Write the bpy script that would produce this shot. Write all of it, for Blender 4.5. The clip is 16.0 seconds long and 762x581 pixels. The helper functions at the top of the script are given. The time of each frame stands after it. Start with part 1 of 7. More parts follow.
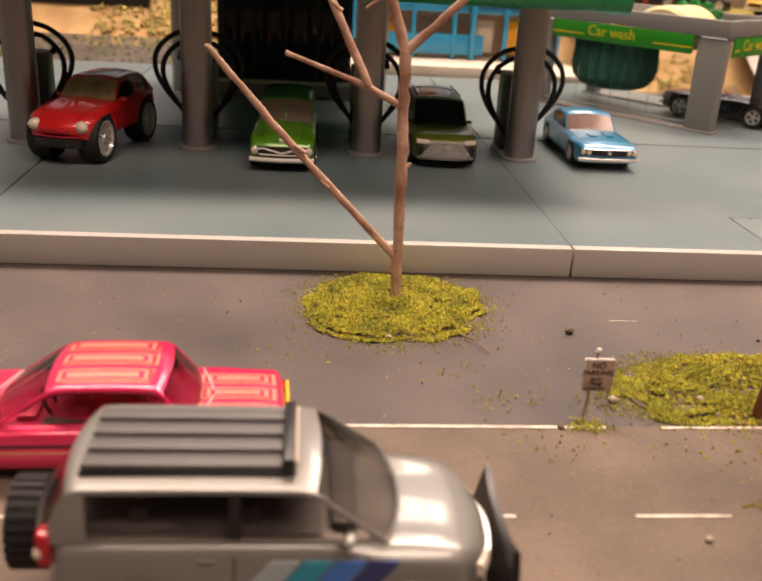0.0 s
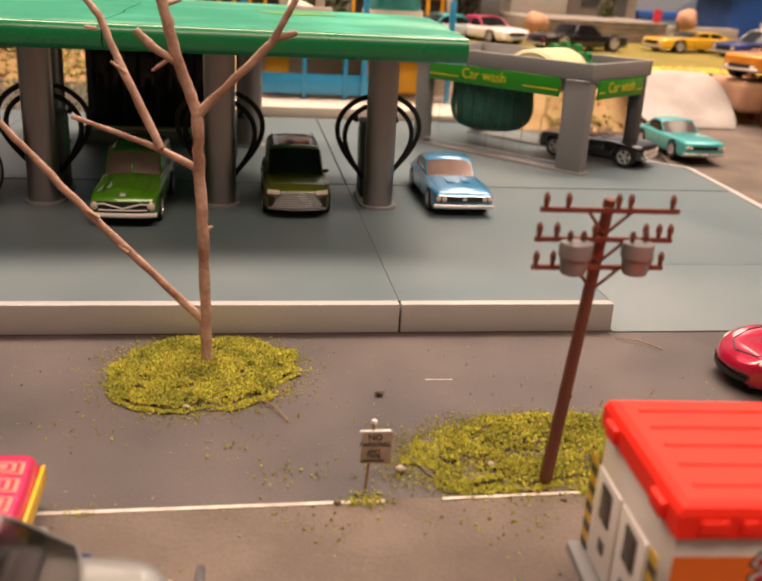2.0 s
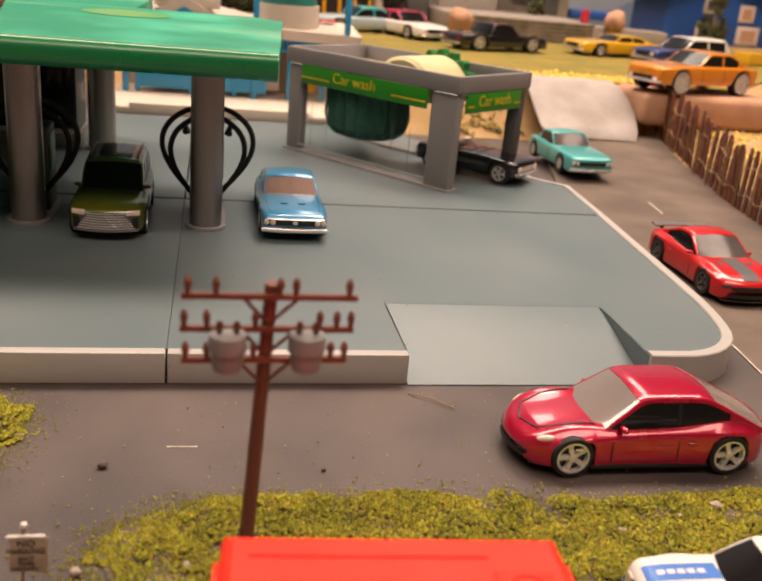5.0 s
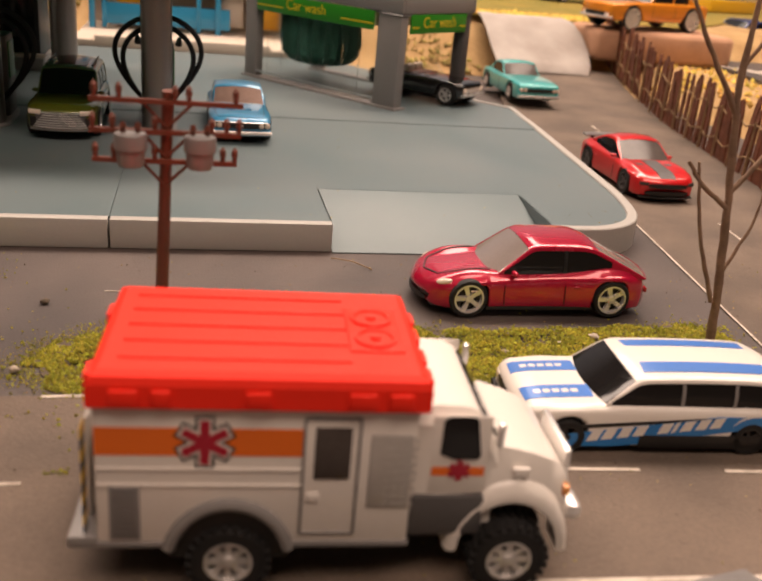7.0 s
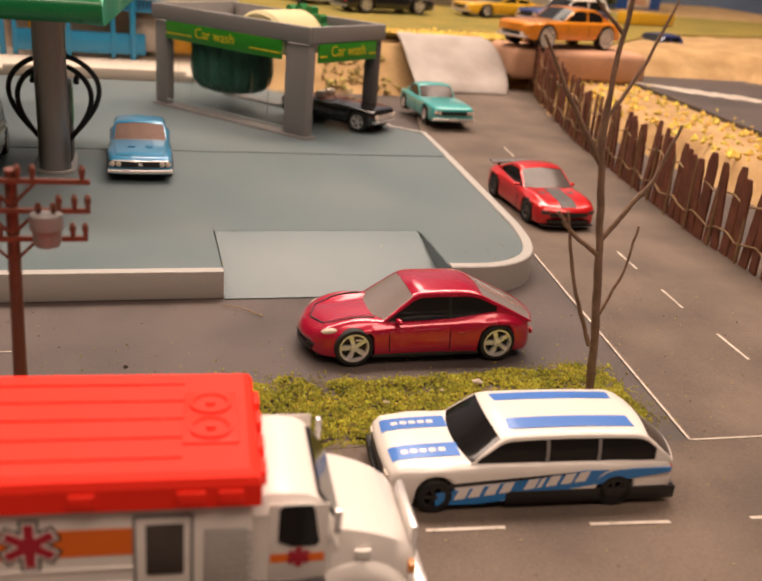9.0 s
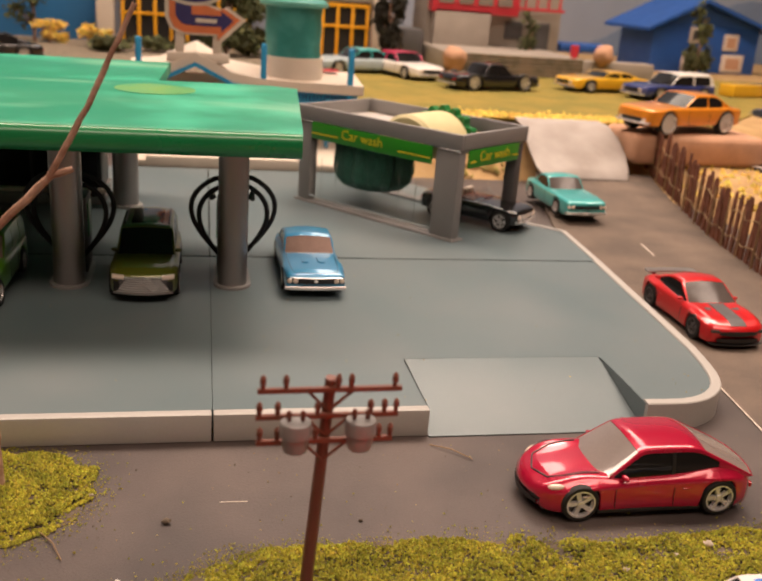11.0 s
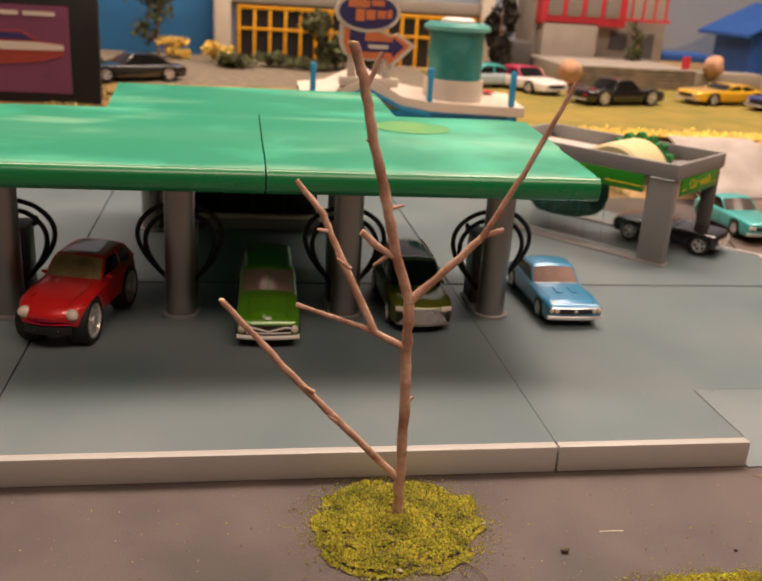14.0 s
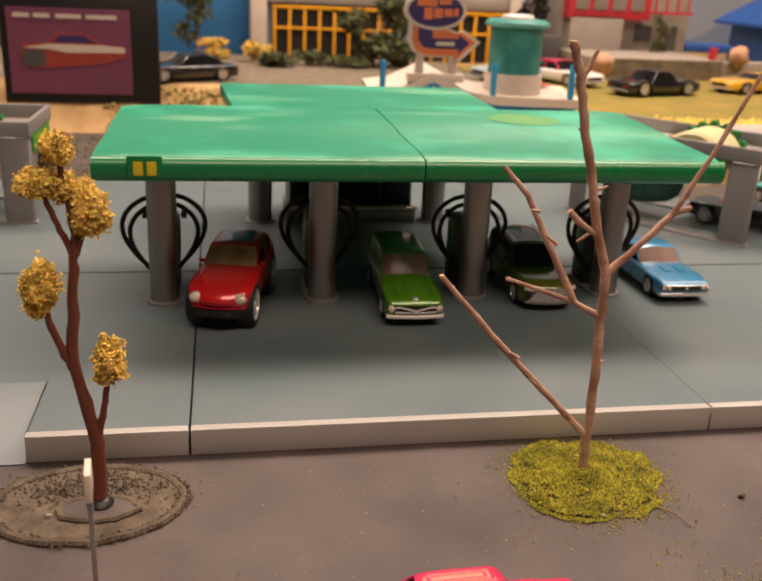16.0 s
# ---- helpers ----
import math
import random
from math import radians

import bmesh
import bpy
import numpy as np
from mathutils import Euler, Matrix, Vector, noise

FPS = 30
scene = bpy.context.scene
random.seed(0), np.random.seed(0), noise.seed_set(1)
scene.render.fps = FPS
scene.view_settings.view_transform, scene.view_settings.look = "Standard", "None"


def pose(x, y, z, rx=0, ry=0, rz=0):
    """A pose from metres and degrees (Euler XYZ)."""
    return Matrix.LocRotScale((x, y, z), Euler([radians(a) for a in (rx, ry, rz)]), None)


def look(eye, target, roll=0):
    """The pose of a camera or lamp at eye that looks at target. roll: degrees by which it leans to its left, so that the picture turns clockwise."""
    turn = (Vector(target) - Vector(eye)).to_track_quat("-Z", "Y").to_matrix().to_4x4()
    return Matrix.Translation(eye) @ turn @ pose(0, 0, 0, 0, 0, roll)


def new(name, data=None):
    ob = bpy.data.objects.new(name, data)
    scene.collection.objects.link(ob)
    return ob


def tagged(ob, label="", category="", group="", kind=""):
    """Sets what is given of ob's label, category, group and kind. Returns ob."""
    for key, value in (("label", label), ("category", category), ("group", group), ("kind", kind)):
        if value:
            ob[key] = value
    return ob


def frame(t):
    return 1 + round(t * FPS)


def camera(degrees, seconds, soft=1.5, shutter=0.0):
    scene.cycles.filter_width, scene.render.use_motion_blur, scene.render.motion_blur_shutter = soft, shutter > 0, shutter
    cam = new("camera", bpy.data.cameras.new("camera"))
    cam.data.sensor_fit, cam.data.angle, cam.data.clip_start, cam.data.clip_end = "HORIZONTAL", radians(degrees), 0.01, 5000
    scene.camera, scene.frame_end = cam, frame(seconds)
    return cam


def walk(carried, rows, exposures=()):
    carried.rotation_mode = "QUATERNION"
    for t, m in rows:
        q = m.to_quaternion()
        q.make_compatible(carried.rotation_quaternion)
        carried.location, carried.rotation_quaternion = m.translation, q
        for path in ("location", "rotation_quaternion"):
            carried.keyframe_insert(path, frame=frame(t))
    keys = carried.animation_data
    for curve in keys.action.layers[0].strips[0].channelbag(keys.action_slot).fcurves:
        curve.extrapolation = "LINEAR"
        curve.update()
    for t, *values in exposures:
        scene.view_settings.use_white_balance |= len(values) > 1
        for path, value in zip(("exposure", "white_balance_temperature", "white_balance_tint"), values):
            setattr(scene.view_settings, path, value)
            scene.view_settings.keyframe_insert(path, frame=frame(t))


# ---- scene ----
U = 0.01  # all plan numbers are centimetres
cam = camera(46.8, 16.0, soft=2.0)
cam.data.dof.use_dof = True
cam.data.dof.focus_distance, cam.data.dof.aperture_fstop = 0.29, 24.0
PATH = [  # seconds, eye, target, roll
    (0, (-9.042, -27.125, 10.265), (-8.860, -25.277, 9.523), 3.4),
    (0.5, (-8.1, -27.16, 10.632), (-7.885, -25.31, 9.9), 3.2),
    (1, (-7.12, -27.26, 10.873), (-6.89, -25.41, 10.155), 2.9),
    (1.5, (-6.12, -27.037, 10.971), (-5.855, -25.18, 10.278), 2.9),
    (2, (-4.973, -26.65, 11.164), (-4.674, -24.791, 10.49), 3.1),
    (2.5, (-4.111, -26.131, 11.575), (-3.785, -24.273, 10.91), 3.3),
    (3, (-2.986, -24.932, 12.247), (-2.633, -23.076, 11.59), 3.7),
    (3.5, (-1.67, -23.831, 12.473), (-1.28, -21.983, 11.815), 3.7),
    (6, (1.958, -25.947, 12.412), (2.329, -24.122, 11.684), 6.1),
    (6.5, (2.185, -27.51, 11.425), (2.565, -25.689, 10.689), 5.6),
    (7, (2.851, -28.379, 10.518), (3.26, -26.574, 9.759), 5.4),
    (7.5, (3.245, -29.059, 10.248), (3.696, -27.27, 9.476), 5.2),
    (8, (4.377, -29.493, 10.449), (4.875, -27.717, 9.676), 5.1),
    (8.2, (4.844, -29.431, 10.568), (5.365, -27.66, 9.8), 5.2),
    (10.3, (2.974, -26.167, 14.493), (3.458, -24.349, 13.813), 4.6),
    (10.5, (2.099, -26.117, 14.621), (2.558, -24.29, 13.948), 4.6),
    (11, (-0.339, -26.382, 14.862), (0.058, -24.536, 14.2), 4.4),
    (11.5, (-2.329, -26.685, 14.787), (-1.988, -24.829, 14.126), 4.3),
    (12, (-3.887, -26.582, 15.125), (-3.58, -24.722, 14.459), 4.3),
    (12.5, (-5.427, -26.061, 15.86), (-5.132, -24.198, 15.197), 4.4),
    (13, (-7.268, -25.71, 16.442), (-6.97, -23.847, 15.776), 4.3),
    (13.5, (-9.069, -25.645, 16.277), (-8.753, -23.787, 15.61), 4.1),
    (14, (-11.349, -26.065, 16.299), (-11.022, -24.21, 15.628), 3.7),
    (14.5, (-13.182, -26.574, 16.528), (-12.84, -24.721, 15.86), 3.4),
    (15, (-14.779, -26.745, 16.221), (-14.436, -24.894, 15.546), 3.1),
    (15.5, (-16.615, -27.285, 16.072), (-16.268, -25.435, 15.396), 2.9),
    (16, (-18.56, -27.823, 16.277), (-18.209, -25.974, 15.599), 2.7),
]
walk(cam, [(t, look(Vector(e) * U, Vector(g) * U, r)) for t, e, g, r in PATH], exposures=[(0, 0.36), (3.5, 0.1), (6.0, -0.04), (11.0, -0.1), (16.0, 0.0)])

# ---- light ----
world = bpy.data.worlds.new("room_light")
scene.world = world
world.use_nodes = True
world.node_tree.nodes["Background"].inputs[0].default_value = (1.0, 0.80, 0.62, 1)
world.node_tree.nodes["Background"].inputs[1].default_value = 0.025


def lamp(name, at, aim, size, watts, colour):
    d = bpy.data.lights.new(name, "AREA")
    d.shape, d.size, d.size_y, d.energy, d.color = "RECTANGLE", size[0] * U, size[1] * U, watts, colour
    ob = new(name, d)
    ob.matrix_world = look(Vector(at) * U, Vector(aim) * U)
    return ob


# unseen overhead key lamp, placed from the canopy's forward shadow
lamp("unseen_overhead_lamp", (8, 52, 130), (0, 10, 0), (220, 30), 43, (1.0, 0.76, 0.62))
# added front fill, standing in for light bounced about the room
lamp("unseen_overhead_lamp", (15, -66, 118), (0, 0, 0), (130, 35), 12, (1.0, 0.745, 0.60))
# added fill that brightens the raised back ground and rear wall
lamp("unseen_overhead_lamp", (40, 95, 110), (30, 95, 0), (120, 30), 9, (1.0, 0.83, 0.68))


# ---- materials ----
def material(name, col, rough=0.6, metal=0.0, coat=0.0, var=0.12, scale=60.0, bump=0.0, bscale=900.0, col2=None, trans=0.0, amount=0.5, spec=0.5, island=0.0):
    m = bpy.data.materials.new(name)
    m.use_nodes = True
    nt = m.node_tree
    p = nt.nodes["Principled BSDF"]
    p.inputs["Metallic"].default_value = metal
    p.inputs["Coat Weight"].default_value = coat
    p.inputs["Coat Roughness"].default_value = 0.06
    p.inputs["Transmission Weight"].default_value = trans
    p.inputs["Specular IOR Level"].default_value = spec
    geo = nt.nodes.new("ShaderNodeNewGeometry")
    n1 = nt.nodes.new("ShaderNodeTexNoise")
    n1.inputs["Scale"].default_value, n1.inputs["Detail"].default_value = scale, 8
    n2 = nt.nodes.new("ShaderNodeTexNoise")
    n2.inputs["Scale"].default_value, n2.inputs["Detail"].default_value = bscale, 4
    nt.links.new(geo.outputs["Position"], n1.inputs["Vector"])
    nt.links.new(geo.outputs["Position"], n2.inputs["Vector"])
    mix = nt.nodes.new("ShaderNodeMix")
    mix.data_type = "RGBA"
    c2 = col2 or tuple(max(0.0, c * (1 - var)) for c in col)
    mix.inputs["A"].default_value, mix.inputs["B"].default_value = (*col, 1), (*c2, 1)
    ramp = nt.nodes.new("ShaderNodeMapRange")
    ramp.inputs["From Min"].default_value, ramp.inputs["From Max"].default_value = amount - 0.15, amount + 0.15
    nt.links.new(n1.outputs["Fac"], ramp.inputs["Value"])
    nt.links.new(ramp.outputs["Result"], mix.inputs["Factor"])
    fine = nt.nodes.new("ShaderNodeMix")
    fine.data_type, fine.blend_type = "RGBA", "MULTIPLY"
    fine.inputs["Factor"].default_value = 1.0
    fr = nt.nodes.new("ShaderNodeMapRange")
    fr.inputs["To Min"].default_value, fr.inputs["To Max"].default_value = 1 - var, 1 + var * 0.6
    nt.links.new(n2.outputs["Fac"], fr.inputs["Value"])
    nt.links.new(mix.outputs["Result"], fine.inputs["A"])
    nt.links.new(fr.outputs["Result"], fine.inputs["B"])
    out = fine.outputs["Result"]
    if island:
        hs = nt.nodes.new("ShaderNodeHueSaturation")
        rv = nt.nodes.new("ShaderNodeMapRange")
        rv.inputs["To Min"].default_value, rv.inputs["To Max"].default_value = 1 - island, 1 + island
        nt.links.new(geo.outputs["Random Per Island"], rv.inputs["Value"])
        nt.links.new(rv.outputs["Result"], hs.inputs["Value"])
        rh = nt.nodes.new("ShaderNodeMapRange")
        rh.inputs["To Min"].default_value, rh.inputs["To Max"].default_value = 0.475, 0.525
        wn = nt.nodes.new("ShaderNodeTexWhiteNoise")
        wn.noise_dimensions = "1D"
        nt.links.new(geo.outputs["Random Per Island"], wn.inputs["W"])
        nt.links.new(wn.outputs["Value"], rh.inputs["Value"])
        nt.links.new(rh.outputs["Result"], hs.inputs["Hue"])
        nt.links.new(out, hs.inputs["Color"])
        out = hs.outputs["Color"]
    nt.links.new(out, p.inputs["Base Color"])
    rr = nt.nodes.new("ShaderNodeMapRange")
    rr.inputs["To Min"].default_value, rr.inputs["To Max"].default_value = max(0.02, rough - 0.08), min(1, rough + 0.1)
    nt.links.new(n1.outputs["Fac"], rr.inputs["Value"])
    nt.links.new(rr.outputs["Result"], p.inputs["Roughness"])
    if bump:
        b = nt.nodes.new("ShaderNodeBump")
        b.inputs["Strength"].default_value, b.inputs["Distance"].default_value = bump, 0.0006
        nt.links.new(n2.outputs["Fac"], b.inputs["Height"])
        nt.links.new(b.outputs["Normal"], p.inputs["Normal"])
    return m


def paint(name, col, metal=0.12, rough=0.3):
    return material(name, col, rough=rough, metal=metal, coat=1.0, var=0.06, scale=90)


M = dict(
    asphalt=material("asphalt", (0.056, 0.044, 0.041), 0.6, var=0.35, scale=22, bump=0.4, bscale=1500, col2=(0.108, 0.084, 0.075)),
    street=material("street", (0.165, 0.122, 0.092), 0.8, var=0.35, scale=28, bump=0.5, bscale=1400, col2=(0.105, 0.08, 0.063)),
    slab=material("slab_plastic", (0.106, 0.148, 0.16), 0.42, var=0.14, scale=16, bump=0.06, bscale=2500, spec=0.6, col2=(0.14, 0.172, 0.18)),
    kerb=material("kerb_plastic", (0.41, 0.395, 0.37), 0.45, var=0.06, scale=20, bump=0.05),
    gap=material("joint_dirt", (0.025, 0.024, 0.02), 0.9),
    line=material("road_paint", (0.62, 0.55, 0.47), 0.7, var=0.3, scale=200, col2=(0.3, 0.25, 0.2), amount=0.62),
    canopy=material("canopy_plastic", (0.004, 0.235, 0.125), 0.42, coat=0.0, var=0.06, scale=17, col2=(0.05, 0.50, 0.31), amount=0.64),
    lip=material("canopy_edge", (0.004, 0.20, 0.06), 0.28, coat=0.2, var=0.05),
    silver=material("silver_paint", (0.33, 0.31, 0.30), 0.33, metal=0.75, var=0.05, scale=40),
    grey=material("grey_plastic", (0.235, 0.225, 0.22), 0.45, var=0.06, scale=30),
    darkgrey=material("dark_grey_plastic", (0.09, 0.085, 0.085), 0.5, var=0.1),
    black=material("black_plastic", (0.012, 0.011, 0.011), 0.4, var=0.1),
    rubber=material("rubber", (0.008, 0.0075, 0.0075), 0.7, var=0.15, bump=0.2),
    chrome=material("chrome", (0.82, 0.80, 0.78), 0.24, metal=0.6, var=0.04),
    glass=material("tinted_glass", (0.012, 0.011, 0.011), 0.08, var=0.03, spec=0.3),
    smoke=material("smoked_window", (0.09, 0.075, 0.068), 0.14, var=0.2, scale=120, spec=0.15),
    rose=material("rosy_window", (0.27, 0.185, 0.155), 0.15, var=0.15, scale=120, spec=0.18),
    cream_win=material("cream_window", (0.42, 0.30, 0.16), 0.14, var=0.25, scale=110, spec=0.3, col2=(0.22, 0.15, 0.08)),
    # pale base colour; on the crimson car it paints in the glass's reflection
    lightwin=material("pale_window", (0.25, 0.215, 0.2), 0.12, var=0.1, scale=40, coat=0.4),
    lens=material("headlight", (0.72, 0.62, 0.52), 0.12, coat=0.6, var=0.05),
    tail=material("tail_lens", (0.45, 0.01, 0.02), 0.15, coat=0.5),
    amber=material("amber_lens", (0.75, 0.28, 0.05), 0.2, coat=0.4),
    clear=None,
    cabin=None,
    tread=material("tread_plate", (0.55, 0.53, 0.5), 0.4, metal=0.3, var=0.08, scale=60),
    paper=material("aged_paper", (0.40, 0.30, 0.22), 0.8, var=0.2, scale=150),
    emblem=material("emblem_film", (0.04, 0.33, 0.13), 0.38, coat=0.1, var=0.3, scale=60, col2=(0.17, 0.38, 0.08)),
    white=material("white_paint", (0.80, 0.755, 0.70), 0.32, coat=0.4, var=0.04, scale=60),
    ivory=material("ivory_plastic", (0.66, 0.57, 0.47), 0.5, var=0.06),
    red=paint("red_paint", (0.62, 0.009, 0.013), 0.15),
    crimson=paint("crimson_paint", (0.46, 0.005, 0.04), 0.25, 0.24),
    mustard=paint("orange_paint", (0.78, 0.27, 0.015)),
    yellow=paint("yellow_paint", (0.80, 0.45, 0.02)),
    pinkp=paint("pink_paint", (0.75, 0.025, 0.12), 0.3),
    pinkline=material("coral_stripe", (0.75, 0.26, 0.18), 0.35, coat=0.4),
    teal=paint("teal_paint", (0.06, 0.43, 0.42)),
    blue=paint("sky_blue_paint", (0.045, 0.27, 0.50)),
    navy=paint("navy_paint", (0.02, 0.035, 0.17)),
    blackp=paint("black_paint", (0.008, 0.008, 0.009), 0.1, 0.15),
    olive=paint("olive_paint", (0.11, 0.12, 0.008), 0.25),
    green=paint("green_paint", (0.085, 0.25, 0.006), 0.15),
    sedan_silver=paint("champagne_paint", (0.25, 0.245, 0.23), 0.35, 0.36),
    orange=material("fluorescent_red_plastic", (1.0, 0.03, 0.012), 0.55, var=0.05, scale=60, spec=0.25),
    stripe_o=material("orange_decal", (0.85, 0.17, 0.012), 0.4, var=0.04),
    star=material("crimson_decal", (0.42, 0.012, 0.035), 0.4),
    hazard=material("yellow_decal", (0.75, 0.46, 0.02), 0.4),
    azure=material("azure_decal", (0.02, 0.20, 0.55), 0.35, coat=0.3, var=0.08),
    cyan=material("cyan_decal", (0.03, 0.33, 0.48), 0.35, coat=0.3),
    pale=material("pale_blue_decal", (0.40, 0.48, 0.50), 0.35, coat=0.3),
    moss=material("moss_flock", (0.39, 0.355, 0.03), 0.9, var=0.35, scale=120, col2=(0.23, 0.23, 0.018), island=0.4),
    mossdry=material("straw_flock", (0.42, 0.32, 0.10), 0.9, var=0.3, island=0.4),
    soil=material("soil", (0.15, 0.115, 0.08), 0.95, var=0.5, scale=120, bump=0.8, bscale=700),
    sand=material("sand", (0.50, 0.33, 0.15), 0.9, var=0.25, scale=40, bump=0.5, bscale=500, col2=(0.36, 0.22, 0.09)),
    lawn=material("lawn_mat", (0.30, 0.21, 0.035), 0.95, var=0.3, scale=30, bump=0.8, bscale=900, col2=(0.20, 0.17, 0.03)),
    gravel=material("grit", (0.26, 0.20, 0.14), 0.9, var=0.4, scale=90, bump=1.0, bscale=500, col2=(0.14, 0.12, 0.08)),
    bark=material("bark", (0.58, 0.38, 0.28), 0.75, var=0.35, scale=130, bump=0.7, bscale=900, col2=(0.30, 0.16, 0.105)),
    cut=material("cut_wood", (0.60, 0.40, 0.22), 0.8),
    paleb=material("grey_bark", (0.29, 0.18, 0.115), 0.8, var=0.35, scale=130, bump=0.6),
    brown=material("brown_plastic", (0.155, 0.045, 0.025), 0.45, var=0.12, scale=90),
    picket=material("picket_wood", (0.20, 0.066, 0.032), 0.75, var=0.3, scale=140, bump=0.4, col2=(0.12, 0.04, 0.02)),
    wire=material("straw_twig", (0.34, 0.22, 0.11), 0.8, var=0.3),
    foliage=material("ochre_foam", (0.95, 0.68, 0.14), 0.9, var=0.35, scale=200, bump=1.0, bscale=800, island=0.35),
    stone=material("stone", (0.45, 0.38, 0.30), 0.85, var=0.3, scale=200, bump=0.6),
    concrete=material("paper_ramp", (0.42, 0.38, 0.35), 0.8, var=0.2, scale=45, bump=0.5, bscale=180, col2=(0.33, 0.29, 0.26)),
    peach=material("peach_foam", (0.55, 0.31, 0.19), 0.85, var=0.15, bump=0.4),
    ply_blue=material("blue_board", (0.025, 0.16, 0.38), 0.5, var=0.12, scale=12),
    wallblue=material("wall_paint", (0.28, 0.32, 0.40), 0.8, var=0.1, scale=8),
    hill=material("painted_hill", (0.17, 0.23, 0.34), 0.8, var=0.15, scale=10),
    bluehouse=material("blue_siding", (0.015, 0.085, 0.34), 0.55, var=0.1),
    brick=material("brick_red", (0.36, 0.05, 0.03), 0.7, var=0.15),
    greywall=material("grey_wall", (0.33, 0.285, 0.24), 0.75, var=0.12, scale=40),
    redtrim=material("red_trim", (0.55, 0.03, 0.05), 0.45, var=0.08),
    yellowtrim=material("yellow_trim", (0.78, 0.37, 0.01), 0.45, var=0.06),
    aqua=material("aqua_plastic", (0.02, 0.27, 0.52), 0.4, var=0.08, coat=0.2),
    towerteal=material("teal_tank", (0.03, 0.22, 0.20), 0.4, var=0.3, scale=60, col2=(0.08, 0.33, 0.30), amount=0.62),
    mint=material("mint_plastic", (0.14, 0.42, 0.36), 0.45),
    purple=material("indigo_print", (0.04, 0.03, 0.13), 0.5),
    coral=material("coral_print", (0.72, 0.20, 0.07), 0.5),
    brush=material("brush_bristle", (0.010, 0.085, 0.055), 0.7, var=0.3, scale=300),
    gear=material("green_gear", (0.01, 0.17, 0.035), 0.4, var=0.1),
    creamp=material("cream_plastic", (0.62, 0.55, 0.30), 0.5, var=0.08),
    signgreen=material("sign_green", (0.025, 0.25, 0.015), 0.35, var=0.05),
    signyellow=material("sign_yellow", (0.72, 0.58, 0.02), 0.4),
    magenta=material("poster_magenta", (0.21, 0.055, 0.115), 0.6, var=0.2, scale=25),
    bush=material("sage_foliage", (0.11, 0.12, 0.045), 0.9, var=0.4, scale=90, island=0.5),
    darkbush=material("dark_foliage", (0.025, 0.022, 0.014), 0.9, var=0.4, island=0.5),
    rock=material("slate", (0.22, 0.21, 0.205), 0.7, var=0.25, scale=70, bump=0.7, bscale=300),
    stripe_blue=material("blue_stripe", (0.06, 0.20, 0.62), 0.35, coat=0.3, var=0.1),
)
g = bpy.data.materials.new("clear_plastic")
g.use_nodes = True
gp = g.node_tree.nodes["Principled BSDF"]
gp.inputs["Base Color"].default_value = (0.93, 0.95, 0.94, 1)
gp.inputs["Roughness"].default_value = 0.12
gp.inputs["Transmission Weight"].default_value = 1.0
gp.inputs["IOR"].default_value = 1.15
M["clear"] = g
g = bpy.data.materials.new("cabin_glass")
g.use_nodes = True
gp = g.node_tree.nodes["Principled BSDF"]
gp.inputs["Base Color"].default_value = (0.3, 0.27, 0.25, 1)
gp.inputs["Roughness"].default_value = 0.04
gp.inputs["Transmission Weight"].default_value = 1.0
gp.inputs["IOR"].default_value = 1.25
M["cabin"] = g


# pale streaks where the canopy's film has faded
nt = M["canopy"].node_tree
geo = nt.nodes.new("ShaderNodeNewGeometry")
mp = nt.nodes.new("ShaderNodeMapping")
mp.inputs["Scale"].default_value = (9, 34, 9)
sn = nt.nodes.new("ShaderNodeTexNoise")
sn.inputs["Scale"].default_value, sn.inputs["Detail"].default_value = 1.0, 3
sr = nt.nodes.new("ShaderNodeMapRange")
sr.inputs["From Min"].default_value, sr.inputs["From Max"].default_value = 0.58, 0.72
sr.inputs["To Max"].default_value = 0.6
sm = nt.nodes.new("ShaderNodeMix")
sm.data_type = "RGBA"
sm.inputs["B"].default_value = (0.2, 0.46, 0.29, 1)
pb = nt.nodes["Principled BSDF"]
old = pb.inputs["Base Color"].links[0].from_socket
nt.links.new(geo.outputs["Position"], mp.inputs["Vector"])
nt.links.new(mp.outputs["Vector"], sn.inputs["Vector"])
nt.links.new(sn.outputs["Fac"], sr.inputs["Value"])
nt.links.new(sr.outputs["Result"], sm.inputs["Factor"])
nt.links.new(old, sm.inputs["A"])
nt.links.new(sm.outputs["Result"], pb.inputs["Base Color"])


# ---- mesh tools (centimetres) ----
def box(bm, c, s, bev=0.0, m=None):
    r = bmesh.ops.create_cube(bm, size=1.0)
    vs = r["verts"]
    for v in vs:
        v.co = Vector((v.co.x * s[0] + c[0], v.co.y * s[1] + c[1], v.co.z * s[2] + c[2]))
    if bev:
        es = list({e for v in vs for e in v.link_edges})
        r = bmesh.ops.bevel(bm, geom=es, offset=bev, segments=2, affect="EDGES", profile=0.5)
        vs = list({v for f in r["faces"] for v in f.verts} | {v for v in vs if v.is_valid})
    if m is not None:
        bmesh.ops.transform(bm, matrix=m, verts=vs)
    return bm


